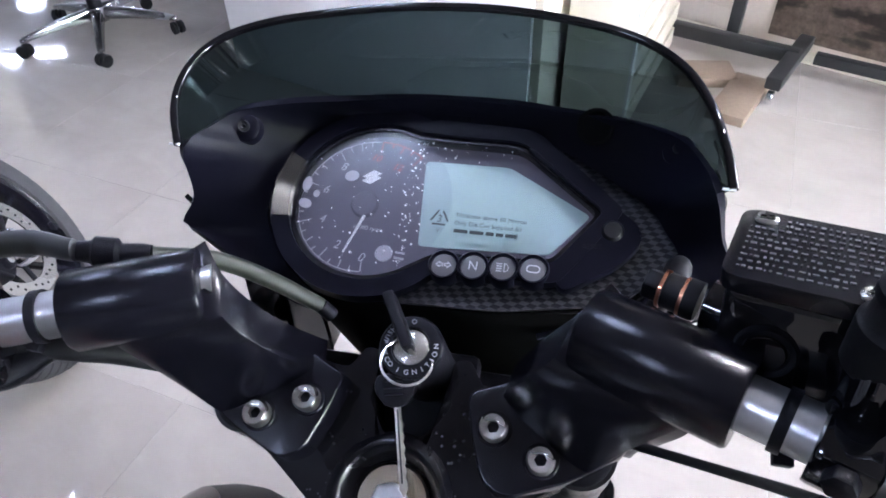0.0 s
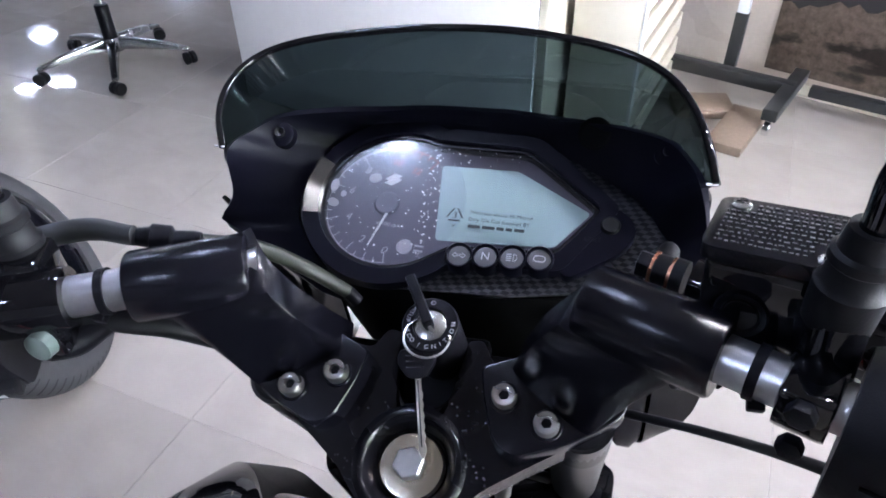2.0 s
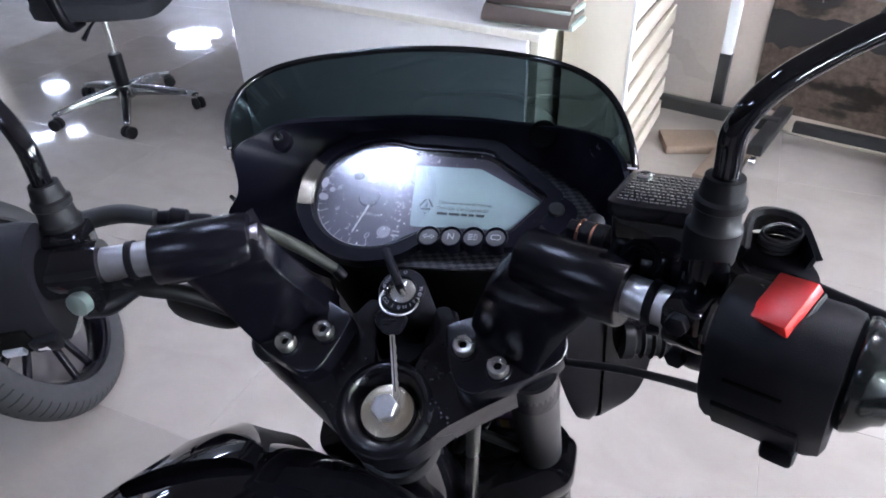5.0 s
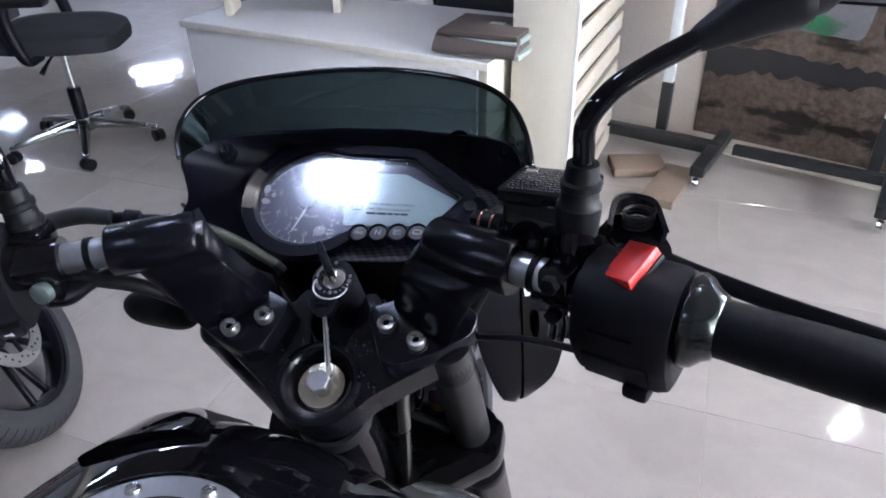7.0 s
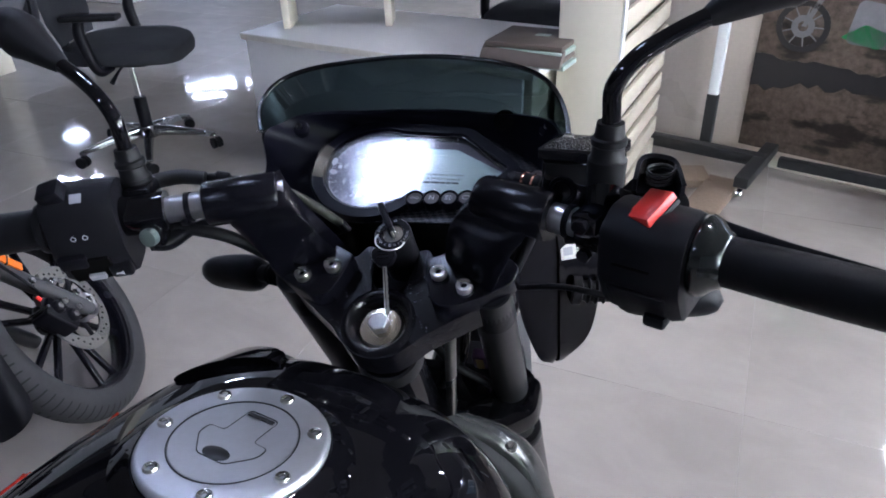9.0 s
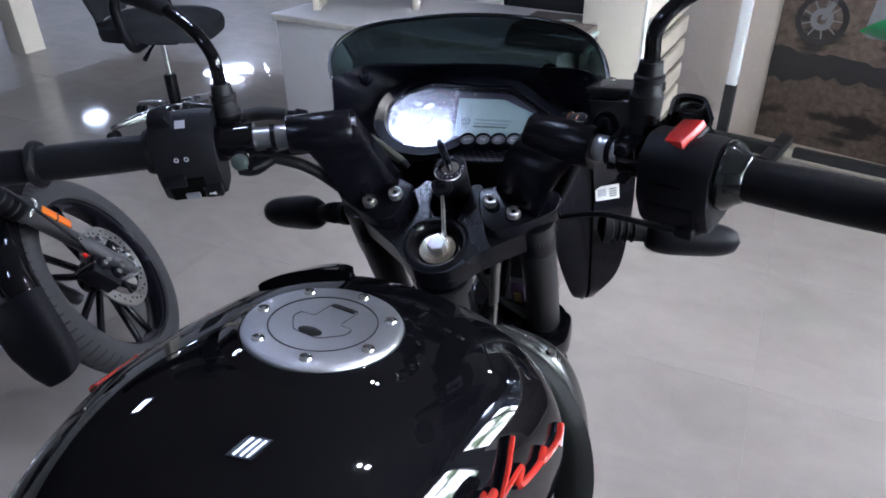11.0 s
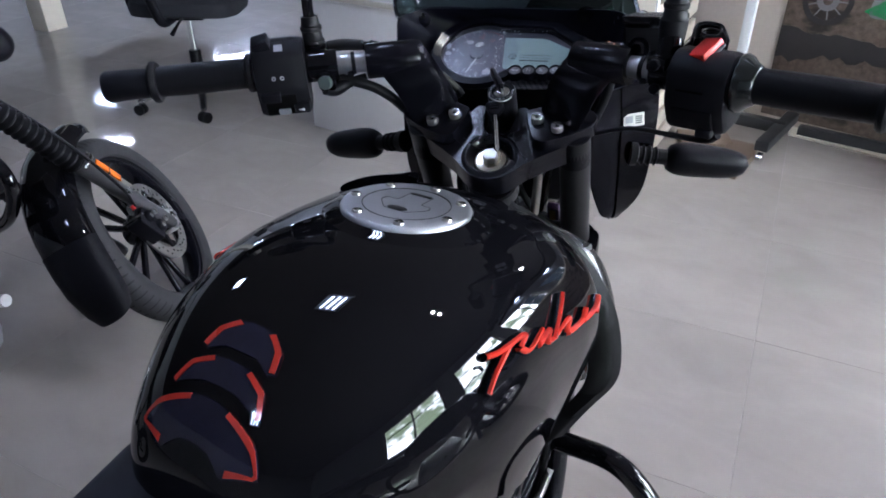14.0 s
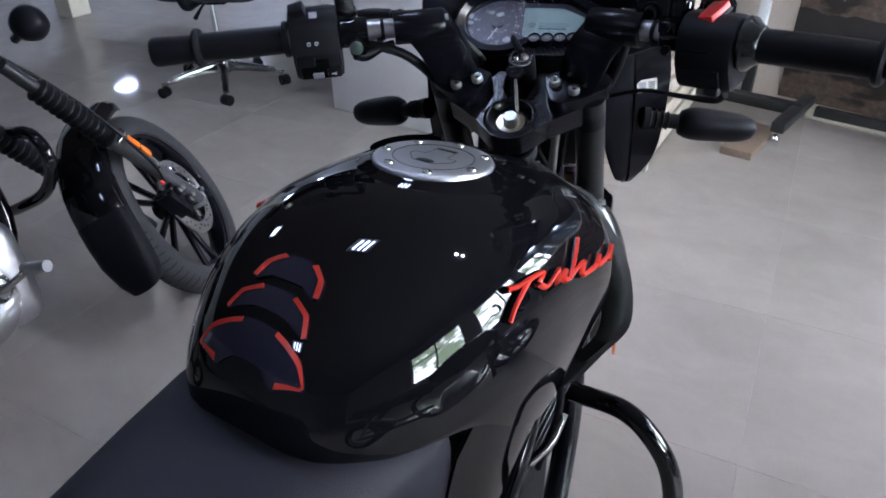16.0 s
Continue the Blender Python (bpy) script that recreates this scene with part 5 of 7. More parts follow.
spart("sight_pane", disc(0.0072, 0.0, 0.0012, 0.0003, 30), PAINT, eye, m=RES @ pose(-0.008, -0.0242, -0.026, 90, 0, 0))
spart("cylinder", sweep([(0.134, 0.103, 0.060), (0.225, 0.068, 0.078)], 0.0115, 20, smooth=False), PAINT, master)
# banjo bolt with copper washers on the inner end
BJ = Vector((0.131, 0.1045, 0.0590))
bd = (BJ - Vector((0.225, 0.070, 0.074))).normalized()
bm0 = axis_pose(BJ, BJ + bd)
spart("banjo", lathe([(0, 0), (0.0088, 0), (0.0088, 0.006), (0.0, 0.006)], 24), RUBBER, master, "black banjo fitting", m=bm0)
spart("washer", disc(0.0085, 0.006, 0.0076, 0.0002, 28), COPPER, master, "copper washer", m=bm0)
spart("hose_eye", disc(0.0080, 0.0076, 0.0150, 0.0005, 28), RUBBER, master, m=bm0)
spart("washer", disc(0.0085, 0.0150, 0.0166, 0.0002, 28), COPPER, master, "copper washer", m=bm0)
spart("banjo_bolt", bevel(prism([(0.0072 * math.cos(radians(60 * k)), 0.0072 * math.sin(radians(60 * k))) for k in range(6)], 0.0166, 0.0235), 0.0008), PLASTIC, master, m=bm0)
spart("brake_hose", sweep([BJ + bd * 0.0113, BJ + bd * 0.0113 + Vector((0.004, 0.02, -0.02)), (0.118, 0.122, -0.02), (0.09, 0.10, -0.09)], 0.0055, 12), RUBBER, master)
# brake lever and its perch
spart("lever_perch", bevel(prism(rounded([(0.186, 0.080), (0.203, 0.104), (0.228, 0.102), (0.240, 0.078), (0.234, 0.058), (0.205, 0.062)], 0.006), 0.062, 0.080), 0.002), PLASTIC, master)
hood = spline([(0.199, 0.088, 0.074), (0.202, 0.106, 0.074), (0.209, 0.112, 0.074), (0.220, 0.1115, 0.074), (0.229, 0.106, 0.074), (0.235, 0.084, 0.074)], 6)
spart("lever_cover", ruled([hood, [p + Vector((0, -0.001, 0.020)) for p in hood], [p + Vector((0, -0.006, 0.025)) for p in hood]], 30, 0.003), PLASTIC, master, "black lever pivot cover")
spring = [(0.218 + 0.0095 * math.cos(a * 0.5), 0.094 + 0.0060 * math.sin(a * 0.5), 0.082 + 0.00032 * a) for a in range(52)]
spart("spring", sweep(spring, 0.0010, 6, smooth=False), GREYPIPE, master, "small steel spring")
lever = spart("brake_lever", sweep([(0.214, 0.090, 0.064), (0.250, 0.074, 0.064), (0.30, 0.050, 0.070), (0.35, 0.026, 0.080), (0.40, -0.002, 0.091), (0.412, -0.008, 0.092)], [0.0075, 0.0062, 0.0056, 0.0054, 0.0054, 0.0070], 14, flat=0.7), PLASTIC, label="black brake lever")
# cable from the pod
spart("throttle_cable", sweep([(0.236, 0.018, 0.030), (0.226, 0.030, 0.010), (0.19, 0.040, 0.004), (0.150, 0.046, 0.004), (0.108, 0.056, -0.02)], [0.0032, 0.0040, 0.0030, 0.0025, 0.0025], 10), RUBBER, label="thin black throttle cable")


# ---- mirrors ----
def mirror(base, path, head, radius_scale, glass_dir):
    st = spart("mirror_stalk", sweep(path, 0.0062, 18, per=10), PAINT, label="glossy black mirror stalk")
    b = Vector(base)
    up = (Vector(path[1]) - Vector(path[0])).normalized()
    m = axis_pose(b, b + up)
    spart("boot", lathe([(0.006, -0.018), (0.0128, -0.018), (0.0134, -0.004), (0.0134, 0.000), (0.0116, 0.002), (0.0110, 0.010), (0.0122, 0.0112), (0.0122, 0.0150), (0.0104, 0.0165), (0.0092, 0.026), (0.006, 0.026)], 32), RUBBER, st, "rubber stalk boot", m=m)
    d = (Vector(path[-1]) - Vector(path[-2])).normalized()
    m2 = axis_pose(path[-1], Vector(path[-1]) + d)
    spart("cone", lathe([(0.0062, -0.004), (0.0078, 0.0), (0.0175, 0.042), (0.0195, 0.046), (0.0195, 0.052), (0.0175, 0.054), (0.0185, 0.062), (0.016, 0.072), (0, 0.075)], 36), RUBBER, st, "ridged rubber cone", m=m2)
    c = Vector(head)
    n = Vector(glass_dir).normalized()
    up2 = Vector((0, 0.44, 0.9))
    up2 = (up2 - n * up2.dot(n)).normalized()
    sd = up2.cross(n)
    m3 = Matrix((sd, up2, n)).transposed().to_4x4()
    m3.translation = c
    shape = rounded([(-0.062, -0.030), (0.060, -0.036), (0.070, 0.018), (0.040, 0.040), (-0.045, 0.042), (-0.070, 0.010)], 0.022, 6)
    sh = spart("mirror_head", loft([[(x * k, y * k, z) for x, y in shape] for k, z in ((0.3, -0.030), (0.75, -0.022), (0.97, -0.008), (1.0, 0.0), (0.985, 0.003), (0.94, 0.003), (0.93, 0.001))], caps=True), PLASTIC, st, "black mirror shell", m=m3)
    spart("mirror_glass", prism([(x * 0.935, y * 0.935) for x, y in shape], 0.0008, 0.0022), MIRROR, sh, "mirror glass", m=m3)
    return st


UPW = Vector((0.0385, 0.4378, 0.8983))      # the world's up, seen from the fork
mb = Vector((0.181, 0.080, 0.122))
ml = Vector((-0.207, 0.070, 0.092))
stalk = [Vector((0, 0, 0)), UPW * 0.030, UPW * 0.050, UPW * 0.064 + Vector((0.012, 0.006, 0)), UPW * 0.076 + Vector((0.032, 0.014, -0.004)), UPW * 0.087 + Vector((0.056, 0.022, -0.008))]
head = UPW * 0.125 + Vector((0.165, 0.050, -0.02))
flip = lambda v: Vector((-v.x, v.y, v.z))
mirror(mb, [mb + v for v in stalk], mb + head, 1.0, Vector((-0.15, -0.90, 0.42)))
mirror(ml, [ml + flip(v) for v in stalk], ml + flip(head), 1.0, Vector((0.15, -0.90, 0.42)))
spart("mirror_mount", sweep([mb - UPW * 0.05 + Vector((0, -0.01, 0)), mb - UPW * 0.006], [0.012, 0.0115], 20, smooth=False), PAINT, master)

# ---- left-hand controls ----
LS = along_bar(0.206, -1)
lbody = [(0.024, 0.022), (0.010, 0.034), (-0.014, 0.034), (-0.030, 0.016), (-0.034, -0.014), (-0.024, -0.046), (0.012, -0.050), (0.026, -0.020)]
lsmall = [(x * 0.92, y * 0.94) for x, y in lbody]
lsw = pod([(0.000, lsmall, 0.007), (0.010, lbody, 0.008), (0.050, lbody, 0.008), (0.056, lsmall, 0.007)], SWITCH, LS, "left_switch_pod", "charcoal switch pod with grey rockers")
spart("dimmer_switch", bevel(box(0.017, 0.012, 0.019), 0.002), PLASTIC, lsw, m=LS @ pose(0.012, 0.034, 0.044, 14, 0, -24))
spart("switch_sign", box(0.0004, 0.008, 0.009), PEARL, lsw, "pale printed sign", m=LS @ pose(0.0174, 0.0286, 0.026, 0, 0, 49))
spart("switch_recess", bevel(box(0.004, 0.026, 0.034), 0.001), RECESS_SHADE, lsw, "dark recess round the rockers", m=LS @ pose(0.0198, -0.0335, 0.032, 0, 0, -25))
spart("turn_rocker", bevel(box(0.006, 0.007, 0.013), 0.001), PEARL, lsw, "pale turn rocker", m=LS @ pose(0.0182, -0.0410, 0.030, 0, 0, -25))
spart("indicator_switch", bevel(box(0.012, 0.012, 0.022), 0.002), PLASTIC, lsw, m=LS @ pose(0.0235, -0.022, 0.042, 0, 0, -15))
spart("horn_button", bevel(box(0.010, 0.014, 0.018), 0.003), SWITCH, lsw, "grey horn button", m=LS @ pose(0.0180, -0.038, 0.010, 0, 0, -25))
for z, y in ((0.026, -0.002), (0.035, -0.002)):
    spart("switch_mark", ringed(arc(0, 0, 0.0022, 0, 340, 14), arc(0, 0, 0.0015, 0, 340, 14), 0, 0.0002, 24), WHITE, lsw, m=LS @ pose(0.0261, y, z, 0, 90, 0))
spart("horn_mark", prism([(-0.003, -0.001), (0.0, -0.001), (0.003, -0.0025), (0.003, 0.0025), (0.0, 0.001), (-0.003, 0.001)], 0, 0.0002), WHITE, lsw, m=LS @ pose(0.0228, -0.040, 0.011, 0, 90, -25))
grip_l = grip_set(-1, 0.262, 0.353, "black ribbed left grip", 0.059)
spart("inner_flange", lathe([(0.0115, -0.006), (0.0205, -0.006), (0.0215, -0.003), (0.0205, 0.0), (0.0165, 0.001)], 40), GRIP, grip_l, m=along_bar(0.266, -1))
CLL = along_bar(0.174, -1)
perch = spart("clutch_perch", lathe([(0.0108, 0), (0.0165, 0.0), (0.0170, 0.002), (0.0170, 0.036), (0.0165, 0.038), (0.0108, 0.038)], 36), PAINT, label="gloss black clutch lever perch", m=CLL)
spart("perch_block", bevel(box(0.030, 0.030, 0.026), 0.005), PAINT, perch, m=CLL @ pose(-0.018, 0.006, 0.022))
spart("perch_bolt", lathe([(0, 0.0075), (0.0048, 0.0075), (0.0075, 0.0060), (0.0078, 0.0), (0, 0)], 24), material("zinc_bolt_head", (0.15, 0.19, 0.18), 0.4, metal=0.6), perch, "dull zinc bolt head", m=axis_pose((-0.1815, 0.0250, 0.0715), (-0.1815, 0.0160, 0.0770)))
spart("perch_lug", bevel(box(0.020, 0.020, 0.016), 0.004), PAINT, perch, m=axis_pose((-0.1825, 0.0315, 0.0670), (-0.1825, 0.0225, 0.0725)))
spart("perch_arm", sweep([CLL @ Vector((0.010, -0.022, 0.018)), CLL @ Vector((0.004, -0.026, 0.006)), CLL @ Vector((0.0, -0.022, -0.010)), CLL @ Vector((-0.004, -0.018, -0.03))], [0.008, 0.0085, 0.006, 0.004], 12), PLASTIC, perch)
spart("mirror_mount", sweep([ml - UPW * 0.03 + Vector((0.0, -0.01, 0)), ml - UPW * 0.006], [0.012, 0.0115], 20, smooth=False), PAINT, perch)
spart("clutch_lever", sweep([(-0.160, 0.091, 0.068), (-0.20, 0.092, 0.064), (-0.27, 0.070, 0.056), (-0.33, 0.045, 0.054), (-0.385, 0.020, 0.056)], [0.0060, 0.0068, 0.0062, 0.006, 0.0055], 14, flat=0.6), material("grey_black_lever", (0.055, 0.057, 0.062), 0.42, spread=0.1), label="grey-black clutch lever")
hose = spart("clutch_cable", sweep([(-0.128, 0.098, 0.055), (-0.105, 0.106, 0.036), (-0.081, 0.105, 0.018), (-0.058, 0.101, -0.004)], [0.0044, 0.0047, 0.0046, 0.0042], 14), HOSE, label="olive rubber clutch cable sleeve")
spart("ferrule", sweep([(-0.058, 0.101, -0.004), (-0.053, 0.098, -0.011)], 0.0044, 12, smooth=False), PLASTIC, hose)
spart("cable_adjuster", lathe([(0, 0), (0.0050, 0), (0.0056, 0.004), (0.0050, 0.014), (0.0076, 0.016), (0.0080, 0.026), (0.0058, 0.028), (0.0050, 0.034), (0, 0.034)], 24), PLASTIC, hose, "black knurled cable adjuster", m=axis_pose((-0.128, 0.098, 0.055), (-0.160, 0.091, 0.067)))
spart("wiring", sweep([(-0.178, 0.044, 0.060), (-0.155, 0.046, 0.053), (-0.137, 0.050, 0.041), (-0.121, 0.053, 0.022), (-0.106, 0.057, -0.006), (-0.082, 0.072, -0.055), (-0.06, 0.09, -0.10)], 0.0058, 12), RUBBER, label="black wiring sleeve under the bar")

# ---- turn signals ----
for side, c0, c1 in ((-1, Vector((-0.150, 0.105, -0.112)), Vector((-0.290, 0.128, -0.160))), (1, Vector((0.150, 0.118, -0.120)), Vector((0.298, 0.136, -0.150)))):
    d = (c1 - c0).normalized()
    m = axis_pose(c0, c1)
    L = (c1 - c0).length
    sig = spart("turn_signal", lathe([(0, 0), (0.015, 0), (0.015, 0.008), (0.0105, 0.010), (0.0105, 0.014), (0.0135, 0.016), (0.0105, 0.018), (0.0105, 0.022), (0.0135, 0.024), (0.0105, 0.026), (0.0105, 0.030), (0.0125, 0.032), (0.010, 0.034), (0.010, 0.050)], 28), RUBBER, label="black turn signal on a ribbed stem", m=m)
    rings = []
    for k in range(15):
        t = k / 14
        r = (0.0235 if side < 0 else 0.0265) * (max(0.0, 1 - (2 * t - 1) ** 4) ** 0.5) * (1.05 - 0.28 * t) + 0.0006
        rings.append([(r * 0.82 * math.cos(2 * math.pi * j / 28), r * math.sin(2 * math.pi * j / 28), 0.042 + (L - 0.042) * t) for j in range(28)])
    spart("housing", loft(rings), PLASTIC, sig, "smooth grey-black housing", m=m @ pose(0, 0, 0, 0, 0, 20))
# white barcode sticker inside the cowl
STK = Matrix(((0.885, 0.0, 0.413), (0.464, 0.45, -0.788), (0.0, 0.89, 0.398))).to_4x4()
STK.translation = Vector((0.151, 0.1365, -0.078))
stk = spart("sticker", box(0.026, 0.017, 0.0004), material("sticker_white", (0.72, 0.72, 0.68), 0.5), cowl, "white parts sticker", m=STK)
for k in range(4):
    spart("print_bar", box(0.008, 0.0014, 0.0003, 0, (0.006, 0.004 - 0.0028 * k, 0.0003)), DARKPRINT, stk, m=STK)
spart("print_bar", box(0.009, 0.009, 0.0003, 0, (-0.006, 0.001, 0.0003)), GREYPRINT, stk, m=STK)

# ---- fork legs, lower clamp, front wheel ----
for side in (-1, 1):
    x, y = 0.0895 * side, 0.046
    leg = spart("fork_leg", sweep([(x, y, -0.011), (x, y, -0.36)], 0.0185, 28, smooth=False), GREYPIPE, label="dark grey fork tube")
    spart("clamp_cap", lathe([(0, -0.0095), (0.014, -0.0095), (0.018, -0.012), (0.0190, -0.054)], 28), CAST, leg, m=Matrix.Translation((x, y, 0)))
    spart("slider", sweep([(x, y, -0.34), (x, y, -0.66)], [0.026, 0.027], 28, smooth=False), SATIN, leg, "black fork slider")
    spart("dust_seal", lathe([(0.018, 0.0), (0.0255, 0.0), (0.0265, -0.004), (0.0265, -0.018), (0.024, -0.022)], 28), RUBBER, leg, m=Matrix.Translation((x, y, -0.33)))
    spart("pinch_ring", lathe([(0.018, 0.016), (0.028, 0.016), (0.029, 0.012), (0.029, -0.012), (0.028, -0.016), (0.018, -0.016)], 28), PAINT, leg, m=Matrix.Translation((x, y, -0.232)))
lowc_pts = rounded([(-0.12, 0.02), (-0.06, -0.02), (0.0, -0.035), (0.06, -0.02), (0.12, 0.02), (0.122, 0.06), (0.05, 0.07), (-0.05, 0.07), (-0.122, 0.06)], 0.012)
spart("lower_clamp", prism(lowc_pts, -0.25, -0.215, 0.003), PAINT, label="black lower fork clamp")
spart("steering_head", sweep([(0, 0, -0.052), (0, 0, -0.075), (0, 0, -0.19), (0, 0, -0.215)], [0.026, 0.028, 0.026, 0.029], 28, smooth=False), PAINT, label="black steering head tube")
spart("bearing_cup", lathe([(0.02, -0.052), (0.029, -0.053), (0.030, -0.058), (0.030, -0.068), (0.027, -0.070)], 32), GREYPIPE, label="grey steering bearing cup")
spart("steel_rod", sweep([(0.050, 0.036, -0.052), (0.034, -0.012, -0.22)], 0.0055, 12, smooth=False), STEEL, label="thin steel cable guide rod")
spart("connector", bevel(box(0.016, 0.012, 0.026), 0.002), material("purple_connector", (0.055, 0.025, 0.070), 0.5), label="purple wiring connector", m=Matrix.Translation((0.058, 0.062, -0.185)))
spart("connector_label", box(0.008, 0.001, 0.020, 0, (0, -0.0066, 0)), material("gold_label", (0.35, 0.24, 0.08), 0.5), label="gold wiring label", m=Matrix.Translation((0.058, 0.062, -0.185)))
for k, (a, b, c, r, mm) in enumerate((((0.02, 0.06, -0.06), (0.045, 0.05, -0.12), (0.02, 0.03, -0.19), 0.006, RUBBER), ((0.00, 0.06, -0.05), (0.03, 0.04, -0.14), (0.07, 0.04, -0.20), 0.0045, RUBBER), ((0.06, 0.07, -0.06), (0.05, 0.045, -0.13), (0.03, 0.05, -0.21), 0.005, PAINT), ((-0.04, 0.07, -0.06), (-0.06, 0.05, -0.13), (-0.03, 0.02, -0.22), 0.006, RUBBER))):
    spart("wiring_loom", sweep([a, b, c], r, 10), mm, label="black wiring loom behind the clamp")
spart("dark_bracket", bevel(box(0.15, 0.01, 0.13), 0.004), PLASTIC, label="dark headlamp bracket", m=Matrix.Translation((0, 0.085, -0.12)))

AXLE = Vector((0.0, 0.078, -0.685))
WHEEL = Matrix.Translation(AXLE) @ pose(0, 0, 0, 0, 90, 0)


def wheel_parts(make, m, tread_label):
    """Tyre with a block tread, rim, spokes, hub and brake disc; the axle runs along local z."""
    R, W = 0.292, 0.045
    prof = []
    for k in range(25):
        a = radians(-118 + 236 * k / 24)
        prof.append((R - W + W * math.cos(a) * 1.0, W * math.sin(a)))
    wh = make("front_wheel", lathe(prof + [(0.222, 0.030), (0.222, -0.030), prof[0]], 96), TYRE, None, tread_label, m)
    make("rim", lathe([(0.226, -0.034), (0.231, -0.036), (0.231, -0.031), (0.214, -0.026), (0.208, -0.012), (0.208, 0.012), (0.214, 0.026), (0.231, 0.031), (0.231, 0.036), (0.226, 0.034), (0.220, 0.030), (0.220, -0.030), (0.226, -0.034)], 96), SATIN, wh, "black alloy rim", m)
    hub = make("hub", lathe([(0, -0.045), (0.028, -0.045), (0.034, -0.030), (0.030, 0.0), (0.034, 0.030), (0.028, 0.045), (0, 0.045)], 32), SATIN, wh, "", m)
    for k in range(12):
        a = 2 * math.pi * k / 12 + (0.10 if k % 2 else -0.10)
        make("spoke", bevel(box(0.186, 0.016, 0.014, 0, (0.120, 0, 0)), 0.003), SATIN, wh, "", m @ pose(0, 0, 0, 0, 0, math.degrees(a)) @ pose(0, 0, 0, 0, 0, 0))
    return wh


def bike_make(name, bm, mat, parent, label, m):
    return spart(name, bm, mat, parent, label, m=m)


wheel_parts(bike_make, WHEEL, "black front tyre with block tread")
spart("front_fender", loft([[(0.052 * math.cos(radians(180 - 15 * j)), AXLE.y + (0.305 + 0.022 * math.sin(radians(15 * j))) * math.cos(radians(a)), AXLE.z + (0.305 + 0.022 * math.sin(radians(15 * j))) * math.sin(radians(a))) for j in range(13)] for a in range(40, 172, 6)], caps=False, closed=False), PAINT, label="glossy black front mudguard", smooth=60)
for side in (-1, 1):
    spart("reflector", bevel(box(0.006, 0.018, 0.065), 0.002), AMBER, label="amber side reflector on the fork", m=Matrix.Translation((0.137 * side, 0.028, -0.655)))
spart("brake_disc", ringed(arc(0, 0, 0.12, 0, 357.5, 96), arc(0, 0, 0.085, 0, 357.5, 96), -0.002, 0.002, 144), STEEL, label="drilled front brake disc", m=Matrix.Translation(AXLE + Vector((0.058, 0, 0))) @ pose(0, 0, 0, 0, 90, 0))
spart("caliper", bevel(box(0.05, 0.05, 0.085), 0.008), PLASTIC, label="black front brake caliper", m=Matrix.Translation(AXLE + Vector((0.068, -0.085, 0.06))))

# ---- tank, seat, engine side ----
# stations along the tank: y, top z, half width, z of the widest line, lower z, lower half width, fullness
TANK = [(0.140, 0.855, 0.080, 0.800, 0.740, 0.060, 2.4), (0.120, 0.886, 0.135, 0.785, 0.720, 0.112, 2.45), (0.085, 0.908, 0.168, 0.782, 0.705, 0.140, 2.5), (0.045, 0.922, 0.174, 0.790, 0.690, 0.152, 2.6),
        (-0.010, 0.932, 0.172, 0.798, 0.680, 0.153, 2.7), (-0.070, 0.941, 0.171, 0.798, 0.690, 0.156, 2.72), (-0.130, 0.945, 0.166, 0.800, 0.735, 0.157, 2.68), (-0.185, 0.939, 0.1545, 0.803, 0.782, 0.150, 2.55),
        (-0.230, 0.925, 0.138, 0.803, 0.794, 0.134, 2.45), (-0.268, 0.905, 0.115, 0.802, 0.796, 0.112, 2.42), (-0.294, 0.884, 0.0955, 0.800, 0.795, 0.093, 2.45), (-0.312, 0.858, 0.074, 0.798, 0.794, 0.072, 2.6), (-0.320, 0.832, 0.050, 0.797, 0.793, 0.048, 2.8)]


def tank_row(y):
    for a, b in zip(TANK, TANK[1:]):
        if b[0] <= y <= a[0]:
            t = (a[0] - y) / (a[0] - b[0])
            t2 = t
            return [p + (q - p) * t2 for p, q in zip(a, b)]
    return list(TANK[0] if y > TANK[0][0] else TANK[-1])


def tank_point(y, ang, lift=0.0):
    """A point on the tank's upper skin; ang 0 is the ridge, +-90 the widest line."""
    _, zt, w, zw, zb, wb, n = tank_row(y)
    c, s = math.cos(radians(ang)), math.sin(radians(ang))
    e = 2.0 / n
    return Vector(((w + lift) * math.copysign(abs(s) ** e, s), y, zw + (zt + lift - zw) * abs(c) ** e))


def tank_ring(y):
    _, zt, w, zw, zb, wb, n = tank_row(y)
    ring = [tank_point(y, -90 + 180 * k / 36) for k in range(37)]
    for k in range(1, 6):
        t = k / 6
        ring.append(Vector((w + (wb - w) * t ** 1.6, y, zw + (zb - zw) * t)))
    ring += [Vector((wb, y, zb)), Vector((-wb, y, zb))]
    for k in range(5, 0, -1):
        t = k / 6
        ring.append(Vector((-(w + (wb - w) * t ** 1.6), y, zw + (zb - zw) * t)))
    return ring


def wpart(name, bm, mat, parent=None, label="", smooth=50.0, m=None):
    return part(name, bm, mat, parent or bike, label, m if m is not None else Matrix(), smooth)


def smooth_rows():
    """Tank stations on a smooth curve."""
    pts = [Vector(r[:3]) for r in TANK]
    out = []
    cols = list(zip(*TANK))
    paths = [[v.x for v in spline([Vector((c, 0, 0)) for c in col], 6)] for col in cols]
    for vals in zip(*paths):
        out.append(vals)
    return out


TANK = smooth_rows()
tank = wpart("fuel_tank", loft([tank_ring(r[0]) for r in TANK]), PAINT, label="glossy black fuel tank", smooth=60)

